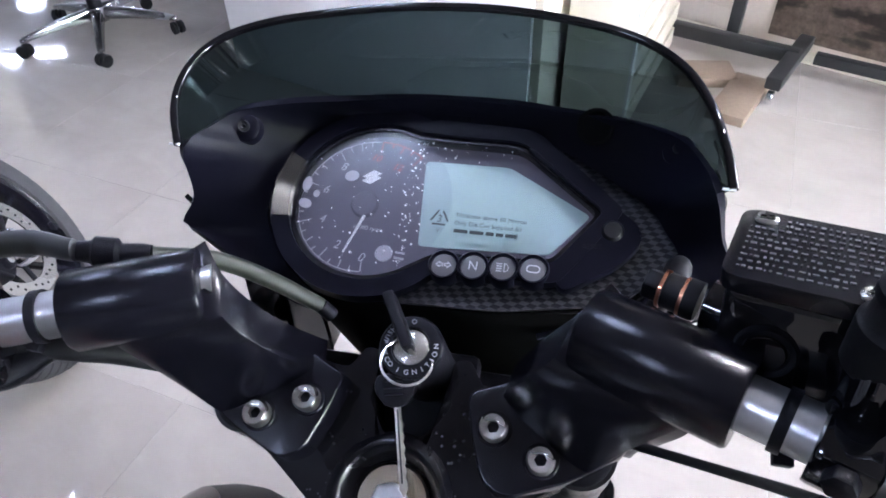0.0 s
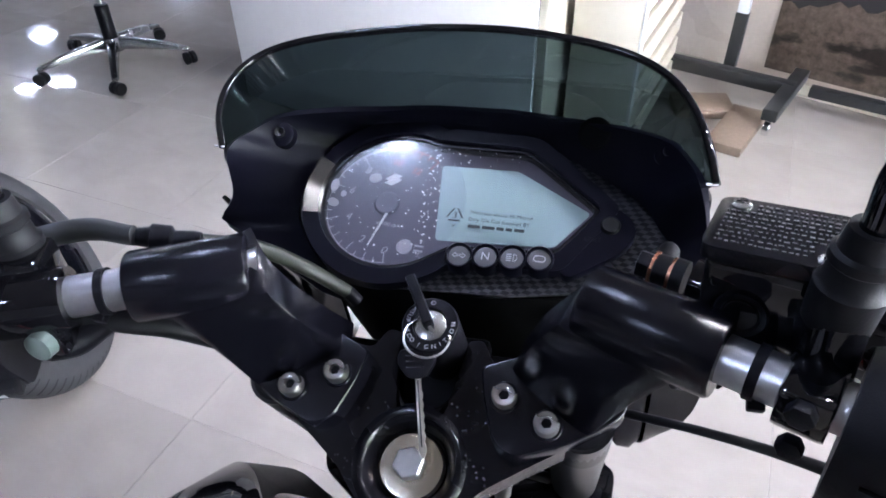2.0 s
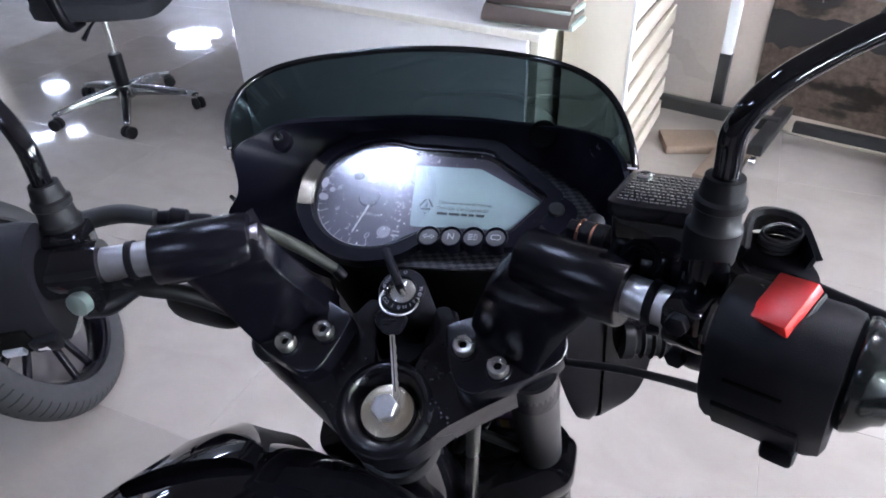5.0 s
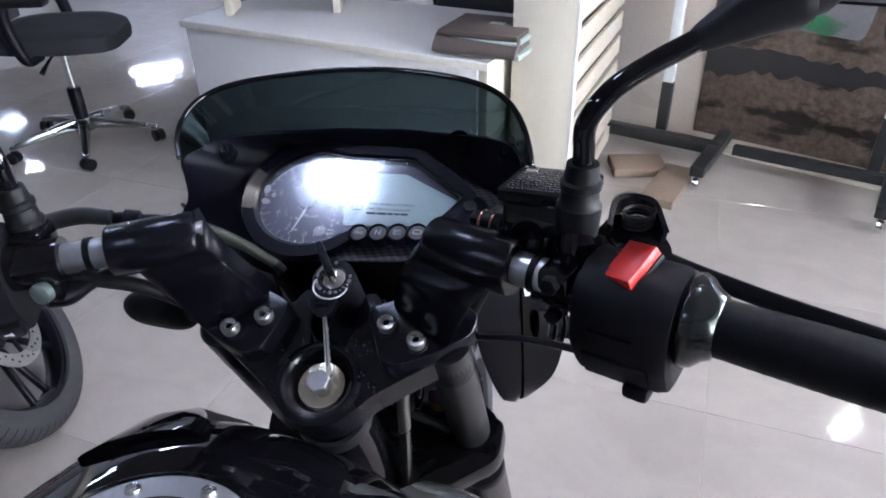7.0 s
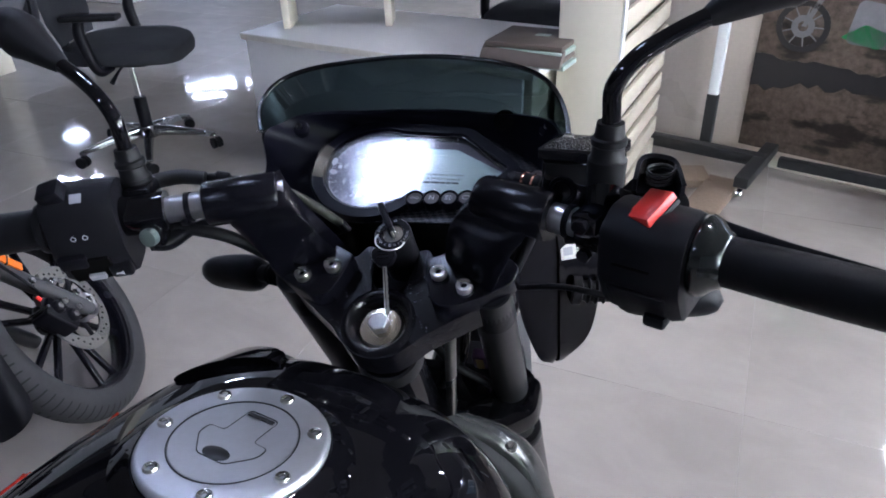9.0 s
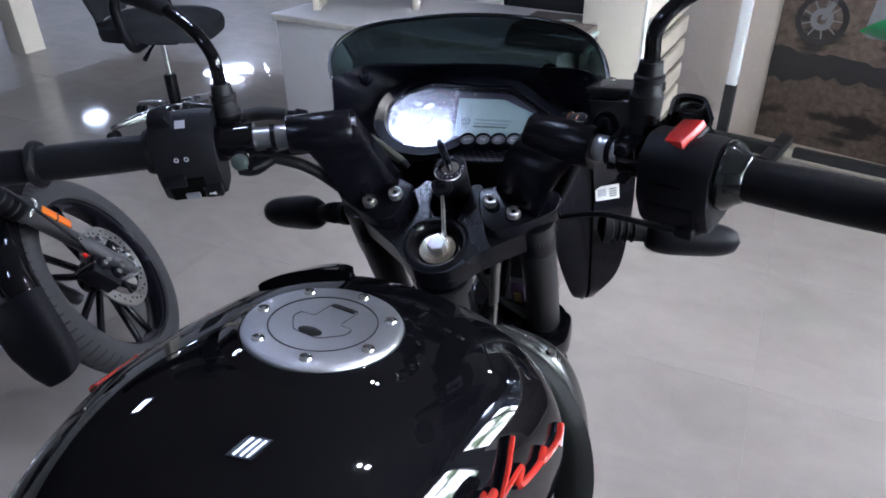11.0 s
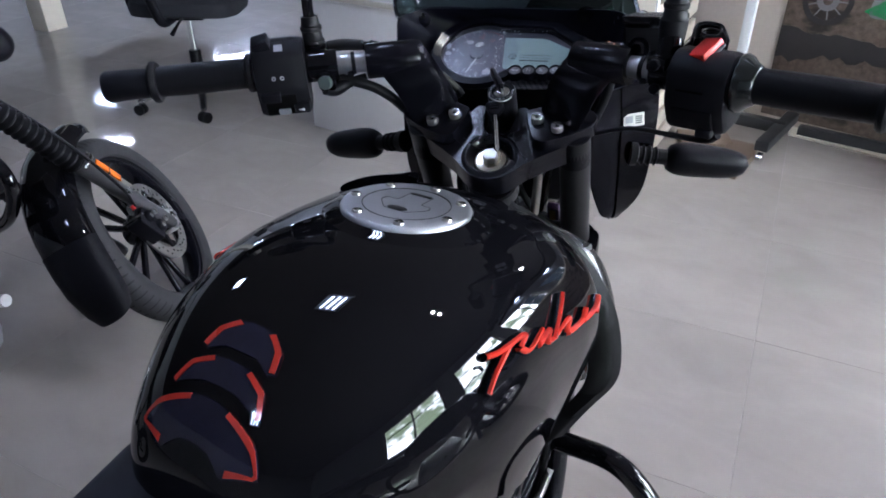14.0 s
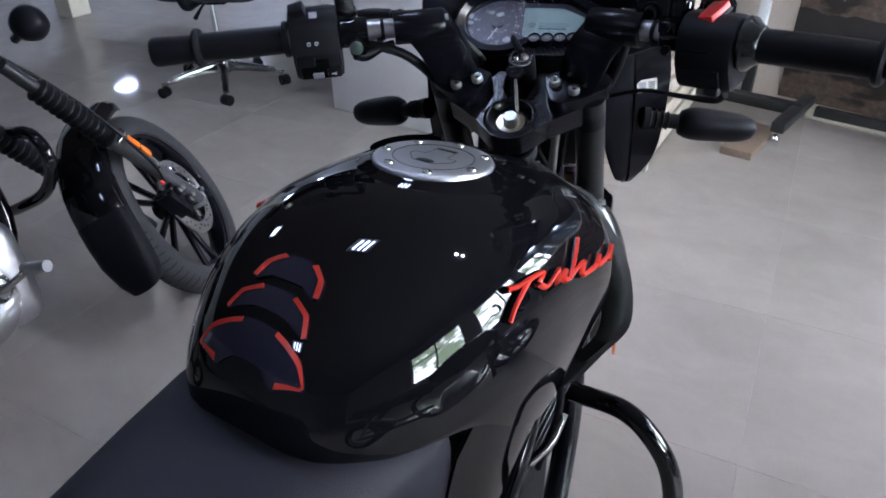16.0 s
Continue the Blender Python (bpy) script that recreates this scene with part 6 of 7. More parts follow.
# filler cap: recessed collar, silver plate, seven screws, hinged inner flap
CAP = Matrix.Translation((0.0, -0.024, 0.9395)) @ pose(0, 0, 0, -9.0, 0, 0)
cap = wpart("filler_cap", lathe([(0, -0.004), (0.0625, -0.004), (0.0630, -0.001), (0.0615, 0.0015), (0.0590, 0.0024), (0.0428, 0.0026), (0.0420, 0.0016), (0.0412, 0.0026), (0, 0.0026)], 96), CAPSIL, label="round satin silver fuel filler cap", m=CAP)
wpart("collar", lathe([(0.0622, -0.020), (0.1000, -0.0270), (0.0900, -0.0170), (0.0780, -0.0085), (0.0690, -0.0040), (0.0655, -0.0026), (0.0642, -0.0018), (0.0630, -0.004)], 96), PAINT, cap, "gloss black cap collar", m=CAP)
for k in range(7):
    a = radians(90 + 360 / 7 * k)
    sc = wpart("screw", lathe([(0.0, 0.0020), (0.0021, 0.0020), (0.0024, 0.0042), (0.0044, 0.0046), (0.0052, 0.0034), (0.0052, 0.0)], 24), STEEL, cap, "steel cap screw", m=CAP @ pose(0.0525 * math.cos(a), 0.0525 * math.sin(a), 0))
flap = rounded([(-0.013, 0.030), (0.013, 0.030), (0.013, 0.004), (0.026, 0.004), (0.026, -0.006), (0.012, -0.022), (-0.012, -0.022), (-0.026, -0.006), (-0.026, 0.004), (-0.013, 0.004)], 0.004, 4)
inner_flap = [(x * 0.965, y * 0.97) for x, y in flap]
wpart("flap_groove", ringed(flap, inner_flap, 0.0022, 0.0029, 160), GREYPIPE, cap, "dark outline of the lock flap", m=CAP)
wpart("cap_ring_groove", ringed(arc(0, 0, 0.0428, 0, 355, 71), arc(0, 0, 0.0419, 0, 355, 71), 0.0022, 0.0029, 144), GREYPIPE, cap, "thin dark circle line", m=CAP)
wpart("flap_hinge", box(0.022, 0.0035, 0.0012, 0.0003, (0, 0.026, 0.0030)), GREYPIPE, cap, m=CAP)
wpart("keyhole_cover", lathe([(0, 0.0036), (0.006, 0.0034), (0.0085, 0.0026)], 28), GREYPIPE, cap, "dark keyhole cover", m=CAP @ pose(0.0, -0.016, 0) @ Matrix.Diagonal((1.25, 0.7, 1, 1)))


# tank pads: three stepped pieces with red edges
def on_tank(y, ang, lift):
    return tank_point(y, ang, lift)


def tank_patch(corners, lift, thick, n=10):
    """A quad patch draped over the tank; corners as (y, angle) in order."""
    a, b, c, d = [Vector(p) for p in corners]
    grid = [[on_tank(*(a.lerp(b, i / n)).lerp(d.lerp(c, i / n), j / n), lift) for i in range(n + 1)] for j in range(n + 1)]
    low = [[on_tank(*(a.lerp(b, i / n)).lerp(d.lerp(c, i / n), j / n), lift - thick) for i in range(n + 1)] for j in range(n + 1)]
    verts = [v for r in grid for v in r] + [v for r in low for v in r]
    N, faces = (n + 1) ** 2, []
    for j in range(n):
        for i in range(n):
            q = (j * (n + 1) + i, j * (n + 1) + i + 1, (j + 1) * (n + 1) + i + 1, (j + 1) * (n + 1) + i)
            faces += [q, tuple(N + v for v in q[::-1])]
    rim = [i for i in range(n + 1)] + [(k + 1) * (n + 1) + n for k in range(n)] + [n * (n + 1) + i for i in range(n - 1, -1, -1)] + [k * (n + 1) for k in range(n - 1, 0, -1)]
    for p, q in zip(rim, rim[1:] + rim[:1]):
        faces.append((p, N + p, N + q, q))
    return from_lists(verts, faces)


def draped(front, back, lift, n=30, rows=6):
    """A skin over the tank between two lines of (y, angle)."""
    f, b = ([v[:2] for v in resample([(*p, 0) for p in line], n)] for line in (front, back))
    grid = [[tank_point(p[0] + (q[0] - p[0]) * k / rows, p[1] + (q[1] - p[1]) * k / rows, lift) for p, q in zip(f, b)] for k in range(rows + 1)]
    return thicken(loft(grid, caps=False, closed=False), 0.0018)


def pad(front, back, reds):
    """One pad piece, given for its right half, with red lines along its outer edges."""
    both = lambda pts: [(y, -a) for y, a in pts[::-1]] + [p for p in pts if p[1] > 0]
    ob = wpart("tank_pad", draped(both(front), both(back), 0.0026), PADBLUE, label="glossy dark tank pad with red edges", smooth=30)
    for s in (-1, 1):
        flat = [Vector((y, g * 0.0018)) for y, g in reds]
        mid = sum((Vector((y, g * 0.0018)) for y, g in front + back), Vector((0, 0))) / len(front + back)
        mid.y *= 0.6
        inset = []
        for k, p in enumerate(flat):
            d0 = (p - flat[max(k - 1, 0)]).normalized() if k else (flat[1] - p).normalized()
            d1 = (flat[min(k + 1, len(flat) - 1)] - p).normalized() if k < len(flat) - 1 else d0
            n = Vector((-(d0 + d1).y, (d0 + d1).x)).normalized()
            n = n if n.dot(mid - p) > 0 else -n
            inset.append(p + n * 0.0034)
        a = [(max(p.x, -0.312), s * p.y / 0.0018) for p in flat]
        b = [(max(p.x, -0.312), s * p.y / 0.0018) for p in inset]
        wpart("red_edge", draped(a, b, 0.0034, 16, 2), REDPAD, ob, "red edge line")
    return ob


pad([(-0.2235, 0), (-0.2250, 4.6), (-0.2340, 9.2), (-0.2490, 12.0)], [(-0.2450, 0), (-0.2450, 4.5), (-0.2512, 10.0)], [(-0.2250, 4.4), (-0.2345, 9.2), (-0.2485, 11.8)])
pad([(-0.2525, 0), (-0.2540, 5.5), (-0.2610, 13.2), (-0.2755, 18.6)], [(-0.2695, 0), (-0.2700, 5.0), (-0.2765, 17.0)], [(-0.2540, 5.5), (-0.2615, 13.2), (-0.2750, 18.2)])
pad([(-0.2780, 0), (-0.2790, 4.5), (-0.2880, 23.5), (-0.2995, 34.5), (-0.3082, 17.0)], [(-0.3010, 0), (-0.3020, 5.5), (-0.3080, 14.5)], [(-0.2800, 7.0), (-0.2880, 23.0), (-0.2995, 33.5), (-0.3075, 17.5)])


# raised red badge on each side: plain slanted strokes and wavy bars
def badge(side):
    strokes = [([(-0.149, 66.2), (-0.137, 62.7), (-0.122, 60.0), (-0.106, 57.8)], 0.0034), ([(-0.136, 55.0), (-0.123, 57.0), (-0.106, 57.8), (-0.086, 59.0), (-0.098, 61.4)], 0.0034),
               ([(-0.098, 61.4), (-0.087, 65.0), (-0.061, 62.9), (-0.073, 66.4), (-0.050, 65.5), (-0.060, 68.2), (-0.046, 69.8)], 0.0030), ([(-0.048, 69.6), (-0.028, 64.5), (-0.007, 58.3)], 0.0034),
               ([(-0.046, 69.8), (-0.013, 68.8), (-0.022, 73.4), (0.011, 74.6), (0.024, 70.9), (0.014, 75.0), (0.046, 74.4), (0.062, 70.4), (0.046, 76.4)], 0.0030)]
    ob = None
    for st, r in strokes:
        path = [tank_point(y, a * side, 0.0032) for y, a in st]
        low = [tank_point(y, a * side, 0.0008) for y, a in st]
        body = sweep(path, r * 1.4, 8, per=6, flat=0.6)
        if ob is None:
            ob = wpart("badge", body, REDLINE, label="raised red badge of slanted strokes")
        else:
            wpart("stroke", body, REDLINE, ob)
        wpart("stroke_edge", sweep(low, r * 1.75, 8, per=6, flat=0.6), SATIN, ob, "dark edge of the badge")


badge(1)
badge(-1)

# tank shrouds at the front
TRIM = material("matt_black_trim", (0.0036, 0.0036, 0.0042), 0.42, specular=0.10)
SHROUD = material("gloss_dark_grey_shroud", (0.020, 0.021, 0.021), 0.22, coat=0.3, spread=0.1)
for s in (-1, 1):
    edge = [(0.060, 0.080, 0.906), (0.074, 0.090, 0.893), (0.102, 0.103, 0.868), (0.125, 0.113, 0.845), (0.147, 0.119, 0.816), (0.168, 0.117, 0.781), (0.183, 0.105, 0.740), (0.187, 0.085, 0.712), (0.169, 0.055, 0.687), (0.150, 0.030, 0.656)]
    edge = spline([(x * s, y, z) for x, y, z in edge], 5)
    n = len(edge) - 1
    wide = [0.003 + 0.009 * min(1.0, 1.6 * k / n) for k in range(n + 1)]
    rows = [[p + Vector((-2.4 * s * (w - 0.003), -2.2 * (w - 0.003), 0.4 * (w - 0.003))) for p, w in zip(edge, wide)], [p + Vector((-0.30 * s * w, -w, 0.25 * w)) for p, w in zip(edge, wide)], [p + Vector((0.002 * s, 0.002, 0.003)) for p in edge], [p + Vector((0.006 * s, 0.014, -0.003)) for p in edge]]
    sh = wpart("tank_shroud", ruled(rows, 46, 0.004), TRIM, label="satin black tank shroud with grey scoop", smooth=60)
    if s < 0:
        continue
    scoop = [[(0.080, 0.106, 0.893), (0.106, 0.118, 0.868), (0.130, 0.128, 0.846), (0.152, 0.133, 0.816), (0.174, 0.130, 0.780), (0.188, 0.116, 0.738)],
             [(0.094, 0.124, 0.893), (0.122, 0.136, 0.876), (0.146, 0.144, 0.852), (0.165, 0.146, 0.818), (0.182, 0.142, 0.780), (0.194, 0.128, 0.735)],
             [(0.098, 0.146, 0.878), (0.124, 0.162, 0.862), (0.146, 0.172, 0.838), (0.162, 0.174, 0.806), (0.174, 0.168, 0.770), (0.182, 0.152, 0.728)],
             [(0.090, 0.160, 0.850), (0.108, 0.180, 0.830), (0.124, 0.192, 0.806), (0.134, 0.194, 0.780), (0.142, 0.186, 0.750), (0.148, 0.170, 0.715)]]
    skin = [spline([((x - 0.013) * s, y + 0.002, z - 0.022) for x, y, z in r], 6) for r in scoop]
    skin = [list(c) for c in zip(*[spline(list(c), 5) for c in zip(*skin)])]
    wpart("scoop", ruled(skin, 31, 0.003), SHROUD, sh, "shiny grey air scoop", smooth=60)
    wpart("scoop_bolt", lathe([(0, 0.003), (0.004, 0.003), (0.0055, 0.0)], 16), STEEL, sh, m=axis_pose((0.130 * s, 0.134, 0.851), (0.145 * s, 0.134, 0.89)))
# raised flap of the left shroud over the tank's shoulder
lip = [(-0.055, 0.076, 0.913), (-0.068, 0.073, 0.9155), (-0.088, 0.060, 0.9165), (-0.106, 0.044, 0.9150), (-0.119, 0.030, 0.9105), (-0.124, 0.027, 0.9055)]
crest = [(-0.064, 0.096, 0.899), (-0.076, 0.103, 0.8935), (-0.096, 0.118, 0.8800), (-0.114, 0.128, 0.868), (-0.129, 0.131, 0.858), (-0.136, 0.124, 0.856)]
nose = [(-0.058, 0.132, 0.852), (-0.080, 0.150, 0.840), (-0.104, 0.158, 0.830), (-0.124, 0.157, 0.823), (-0.136, 0.150, 0.826), (-0.142, 0.138, 0.832)]
front_edge = [(-0.045, 0.160, 0.765), (-0.078, 0.176, 0.768), (-0.105, 0.181, 0.768), (-0.125, 0.174, 0.780), (-0.138, 0.163, 0.790), (-0.146, 0.148, 0.800)]
half_way = [tuple((Vector(a) + Vector(b)) / 2 + Vector((0, 0.004, 0.006))) for a, b in zip(lip, crest)]
under = [(x * 1.01, y + 0.003, z - 0.017) for x, y, z in lip]
flap_rows = [spline(r, 6) for r in (under, lip, half_way, crest, nose, front_edge)]
side_flap = wpart("shroud_flap", ruled(flap_rows[:4], 40, 0.003), PAINT, label="gloss black raised shroud flap", smooth=50)
wpart("flap_front", ruled(flap_rows[3:], 40, 0.003), PLASTIC, side_flap, "matt black flap front", smooth=50)

# seat
seat_rows = []
for y, w, zt, zb in ((-0.204, 0.129, 0.798, 0.715), (-0.208, 0.133, 0.801, 0.712), (-0.24, 0.136, 0.804, 0.712), (-0.29, 0.131, 0.812, 0.715), (-0.36, 0.118, 0.820, 0.72), (-0.45, 0.106, 0.819, 0.725), (-0.60, 0.128, 0.816, 0.735), (-0.75, 0.150, 0.835, 0.755), (-0.95, 0.13, 0.86, 0.78), (-1.05, 0.09, 0.862, 0.80)):
    ring = []
    soft = 0.34 + 0.36 * min(1.0, max(0.0, (-0.24 - y) / 0.22))
    for k in range(33):
        a = math.pi * k / 32
        ring.append((w * math.copysign(abs(math.cos(a)) ** soft, math.cos(a)), y, zb + (zt - zb) * math.sin(a) ** (soft * 0.85)))
    seat_rows.append(ring + [(-w * 0.8, y, zb - 0.02), (w * 0.8, y, zb - 0.02)])
seat = wpart("seat", loft(seat_rows), SEAT, label="charcoal textured vinyl seat", smooth=60)
for s in (-1, 1):
    wpart("side_panel", ruled([spline([(0.152 * s, -0.06, 0.692), (0.1545 * s, -0.10, 0.716), (0.1535 * s, -0.14, 0.748), (0.148 * s, -0.19, 0.790)]), spline([(0.149 * s, -0.07, 0.665), (0.152 * s, -0.11, 0.680), (0.150 * s, -0.16, 0.700), (0.139 * s, -0.208, 0.752)]), spline([(0.136 * s, -0.09, 0.610), (0.141 * s, -0.13, 0.605), (0.142 * s, -0.19, 0.610), (0.132 * s, -0.245, 0.640)])], 24, 0.004), PAINT, label="gloss black side panel", smooth=60)
    wpart("frame_rail", sweep([(0.09 * s, 0.10, 0.72), (0.12 * s, -0.02, 0.62), (0.125 * s, -0.14, 0.48), (0.12 * s, -0.25, 0.40)], 0.017, 14), PAINT, label="black frame tube")
tail = wpart("tail", ruled([spline([(-0.13, -0.75, 0.76), (-0.10, -1.0, 0.82), (0, -1.15, 0.85), (0.10, -1.0, 0.82), (0.13, -0.75, 0.76)]), spline([(-0.12, -0.75, 0.66), (-0.09, -1.0, 0.74), (0, -1.14, 0.80), (0.09, -1.0, 0.74), (0.12, -0.75, 0.66)])], 24, 0.004), PAINT, label="black tail fairing", smooth=60)

# engine with cooling fins
engine = wpart("engine", bevel(box(0.24, 0.30, 0.22), 0.03, 3), PLASTIC, label="black engine with cooling fins", m=pose(0, -0.06, 0.40))
for k in range(9):
    wpart("cooling_fin", bevel(box(0.235 - 0.004 * k, 0.185, 0.005), 0.002, 1), SATIN, engine, m=pose(0, 0.055 + 0.006 * k, 0.50 + 0.0165 * k, 20, 0, 0))
wpart("cylinder", bevel(box(0.18, 0.14, 0.17), 0.015), PLASTIC, engine, m=pose(0, 0.085, 0.57, 20, 0, 0))
wpart("cylinder_head", bevel(box(0.20, 0.15, 0.05), 0.012), SATIN, engine, m=pose(0, 0.125, 0.67, 20, 0, 0))
wpart("engine_cover", lathe([(0, 0.03), (0.06, 0.03), (0.085, 0.02), (0.09, 0.0), (0, 0)], 40), SATIN, engine, m=pose(0.12, -0.08, 0.38, 0, 90, 0))
wpart("exhaust_pipe", sweep([(0.05, 0.18, 0.60), (0.07, 0.26, 0.50), (0.09, 0.22, 0.32), (0.12, 0.05, 0.24), (0.14, -0.30, 0.25), (0.16, -0.75, 0.34)], [0.02, 0.02, 0.02, 0.022, 0.03, 0.045], 20), SATIN, label="black exhaust pipe")
for k, pts in enumerate(([(0.10, 0.02, 0.70), (0.125, 0.0, 0.62), (0.12, -0.03, 0.52)], [(0.115, 0.06, 0.68), (0.135, 0.05, 0.60), (0.125, 0.02, 0.50)])):
    wpart("cable", sweep(pts, 0.005, 10), RUBBER, label="black control cable at the engine")
wpart("clutch_arm", sweep([(0.125, -0.01, 0.54), (0.14, 0.02, 0.56), (0.142, 0.05, 0.585)], 0.006, 10), STEEL, label="steel clutch arm")
# tubular leg guard
guard = wpart("leg_guard", sweep([(0.04, 0.15, 0.525), (0.113, 0.145, 0.532), (0.195, 0.14, 0.540), (0.245, 0.14, 0.504), (0.275, 0.14, 0.450), (0.284, 0.135, 0.38), (0.24, 0.135, 0.30), (0.08, 0.14, 0.250)], 0.0145, 18), PAINT, label="glossy black tubular leg guard")
wpart("guard_clamp", bevel(box(0.05, 0.05, 0.05), 0.006), PLASTIC, guard, m=pose(0.05, 0.150, 0.527))
wpart("leg_guard", sweep([(-0.04, 0.15, 0.525), (-0.113, 0.145, 0.532), (-0.195, 0.14, 0.540), (-0.245, 0.14, 0.504), (-0.275, 0.14, 0.450), (-0.284, 0.135, 0.38), (-0.24, 0.135, 0.30), (-0.08, 0.14, 0.250)], 0.0145, 18), PAINT, label="glossy black tubular leg guard")

# rear wheel and stand
REAR = pose(0, -0.86, 0.292, 0, 90, 0)


def rear_make(name, bm, mat, parent, label, m):
    return part(name if name != "front_wheel" else "rear_wheel", bm, mat, parent or bike, label, m)


wheel_parts(rear_make, REAR, "black rear tyre with block tread")
for s in (-1, 1):
    wpart("swing_arm", sweep([(0.10 * s, -0.30, 0.38), (0.10 * s, -0.86, 0.30)], 0.022, 14, smooth=False), PAINT, label="black swing arm")
    wpart("shock", sweep([(0.12 * s, -0.72, 0.36), (0.12 * s, -0.62, 0.72)], 0.022, 14, smooth=False), CHROME, label="rear shock absorber")
    wpart("stand_leg", sweep([(0.09 * s, -0.26, 0.30), (0.13 * s, -0.30, 0.012)], 0.012, 12, smooth=False), PAINT, label="black centre stand leg")

# ---- the second motorcycle beside it: front end with fork gaiters ----
TURN2, LEAN2 = radians(-38.5), radians(-28.0)
d2 = Vector((math.sin(TURN2), math.cos(TURN2), 0))
s2 = Vector((d2.y, -d2.x, 0))
u2 = Vector((0, 0, 1)) * math.cos(LEAN2) + s2 * math.sin(LEAN2)
r2 = d2.cross(u2)
FORK2 = Matrix((r2, d2, u2)).transposed().to_4x4()
FORK2.translation = Vector((-1.314, 0.529, 0.252))
bike2 = thing("motorcycle", "black motorcycle with fork gaiters and a drilled disc", "motorcycle", pose(-1.35, 0.0, 0))


def fpart(name, bm, mat, parent=None, label="", smooth=45.0, m=None):
    return part(name, bm, mat, parent or bike2, label, FORK2 @ m if m is not None else FORK2, smooth)


def fork2_make(name, bm, mat, parent, label, m):
    return fpart(name, bm, mat, parent, label, m=m)


fwheel = wheel_parts(fork2_make, pose(0, 0, 0, 0, 90, 0), "grey-black front tyre with grooved tread")
random.seed(2)
verts, faces = [], []
for k in range(72):
    for side in (-1, 1):
        mid_a = radians(5.0 * k + (2.5 if side > 0 else 0))
        for j in range(7):
            lat = radians(side * (9 + 8.5 * j))
            for w in (-0.0024, 0.0024):
                rr = 0.247 + 0.0453 * math.cos(lat)
                ang = mid_a + (w + 0.0012 * j) / 0.29
                verts.append((0.0453 * math.sin(lat), rr * math.cos(ang), rr * math.sin(ang)))
        n = len(verts) - 14
        faces += [(n + 2 * j, n + 2 * j + 1, n + 2 * j + 3, n + 2 * j + 2) for j in range(6)]
GROOVE = material("tyre_groove", (0.006, 0.006, 0.006), 0.9)
tagged(fpart("tread_grooves", from_lists(verts, faces), GROOVE, fwheel, "dark tread grooves"), kind="stuff")
fpart("rim_line", lathe([(0.2335, 0.0345), (0.2375, 0.0355), (0.2375, 0.0365), (0.2335, 0.0362)], 96), WHITE, fwheel, "thin pale rim stripe", m=pose(0, 0, 0, 0, 90, 0))
drill = []
for k in range(36):
    a = radians(10 * k)
    drill.append(moved(disc(0.0032, -0.0005, 0.0004, 0.0001, 8), Matrix.Translation((0.0575, (0.096 + 0.006 * (k % 3)) * math.cos(a), (0.096 + 0.006 * (k % 3)) * math.sin(a))) @ pose(0, 0, 0, 0, 90, 0)))
bdisc = fpart("brake_disc", ringed(arc(0, 0, 0.12, 0, 357.5, 96), arc(0, 0, 0.086, 0, 357.5, 96), -0.002, 0.002, 144), STEEL, label="drilled steel brake disc", m=pose(0.055, 0, 0, 0, 90, 0))
tagged(fpart("drilled_holes", join(*drill), GROOVE, bdisc, "dark drilled holes"), kind="stuff")
for k in range(5):
    fpart("disc_carrier", bevel(box(0.004, 0.014, 0.062, 0, (0.054, 0, 0.060)), 0.001), PLASTIC, bdisc, m=pose(0, 0, 0, 72 * k + 15, 0, 0))
fpart("axle_cap", lathe([(0, 0.008), (0.018, 0.008), (0.026, 0.0), (0.026, -0.03), (0, -0.03)], 28), ALLOY, bdisc, "pale axle casting", m=pose(0.085, 0.0, 0.0, 0, 90, 0))
RAKE2 = 27.0


def up_fork(x, along, off=0.0):
    """A point on a fork leg: along metres up the leg, off metres ahead of it."""
    r = radians(RAKE2)
    return Vector((x, -math.sin(r) * along + math.cos(r) * off - 0.02, math.cos(r) * along + math.sin(r) * off))


for s in (-1, 1):
    leg = fpart("fork_leg", sweep([up_fork(0.088 * s, -0.03), up_fork(0.088 * s, 0.0), up_fork(0.088 * s, 0.12), up_fork(0.088 * s, 0.29), up_fork(0.088 * s, 0.295), up_fork(0.088 * s, 0.315)], [0.017, 0.020, 0.0195, 0.0205, 0.0245, 0.0245], 24, smooth=False), FORKGREY, label="grey cast fork leg with rubber gaiter")
    fpart("stanchion", sweep([up_fork(0.088 * s, 0.3), up_fork(0.088 * s, 0.62)], 0.016, 20, smooth=False), GREYPIPE, leg)
    folds = []
    for k in range(12):
        z = 0.31 + 0.019 * k
        folds += [(0.0195, z), (0.0295, z + 0.006), (0.0295, z + 0.010), (0.0195, z + 0.017)]
    m = axis_pose(up_fork(0.088 * s, 0), up_fork(0.088 * s, 0.2))
    fpart("gaiter", lathe(folds, 28), RUBBER, leg, "ribbed rubber gaiter", m=m)
    ref = fpart("reflector", bevel(box(0.006, 0.022, 0.085), 0.003), AMBER, leg, "amber side reflector", m=Matrix.Translation(up_fork(0.113 * s, 0.235, 0.012)) @ pose(0, 0, 0, RAKE2, 0, 0))
    fpart("reflector_bar", box(0.007, 0.023, 0.004), PLASTIC, leg, m=Matrix.Translation(up_fork(0.1135 * s, 0.235, 0.012)) @ pose(0, 0, 0, RAKE2, 0, 0))
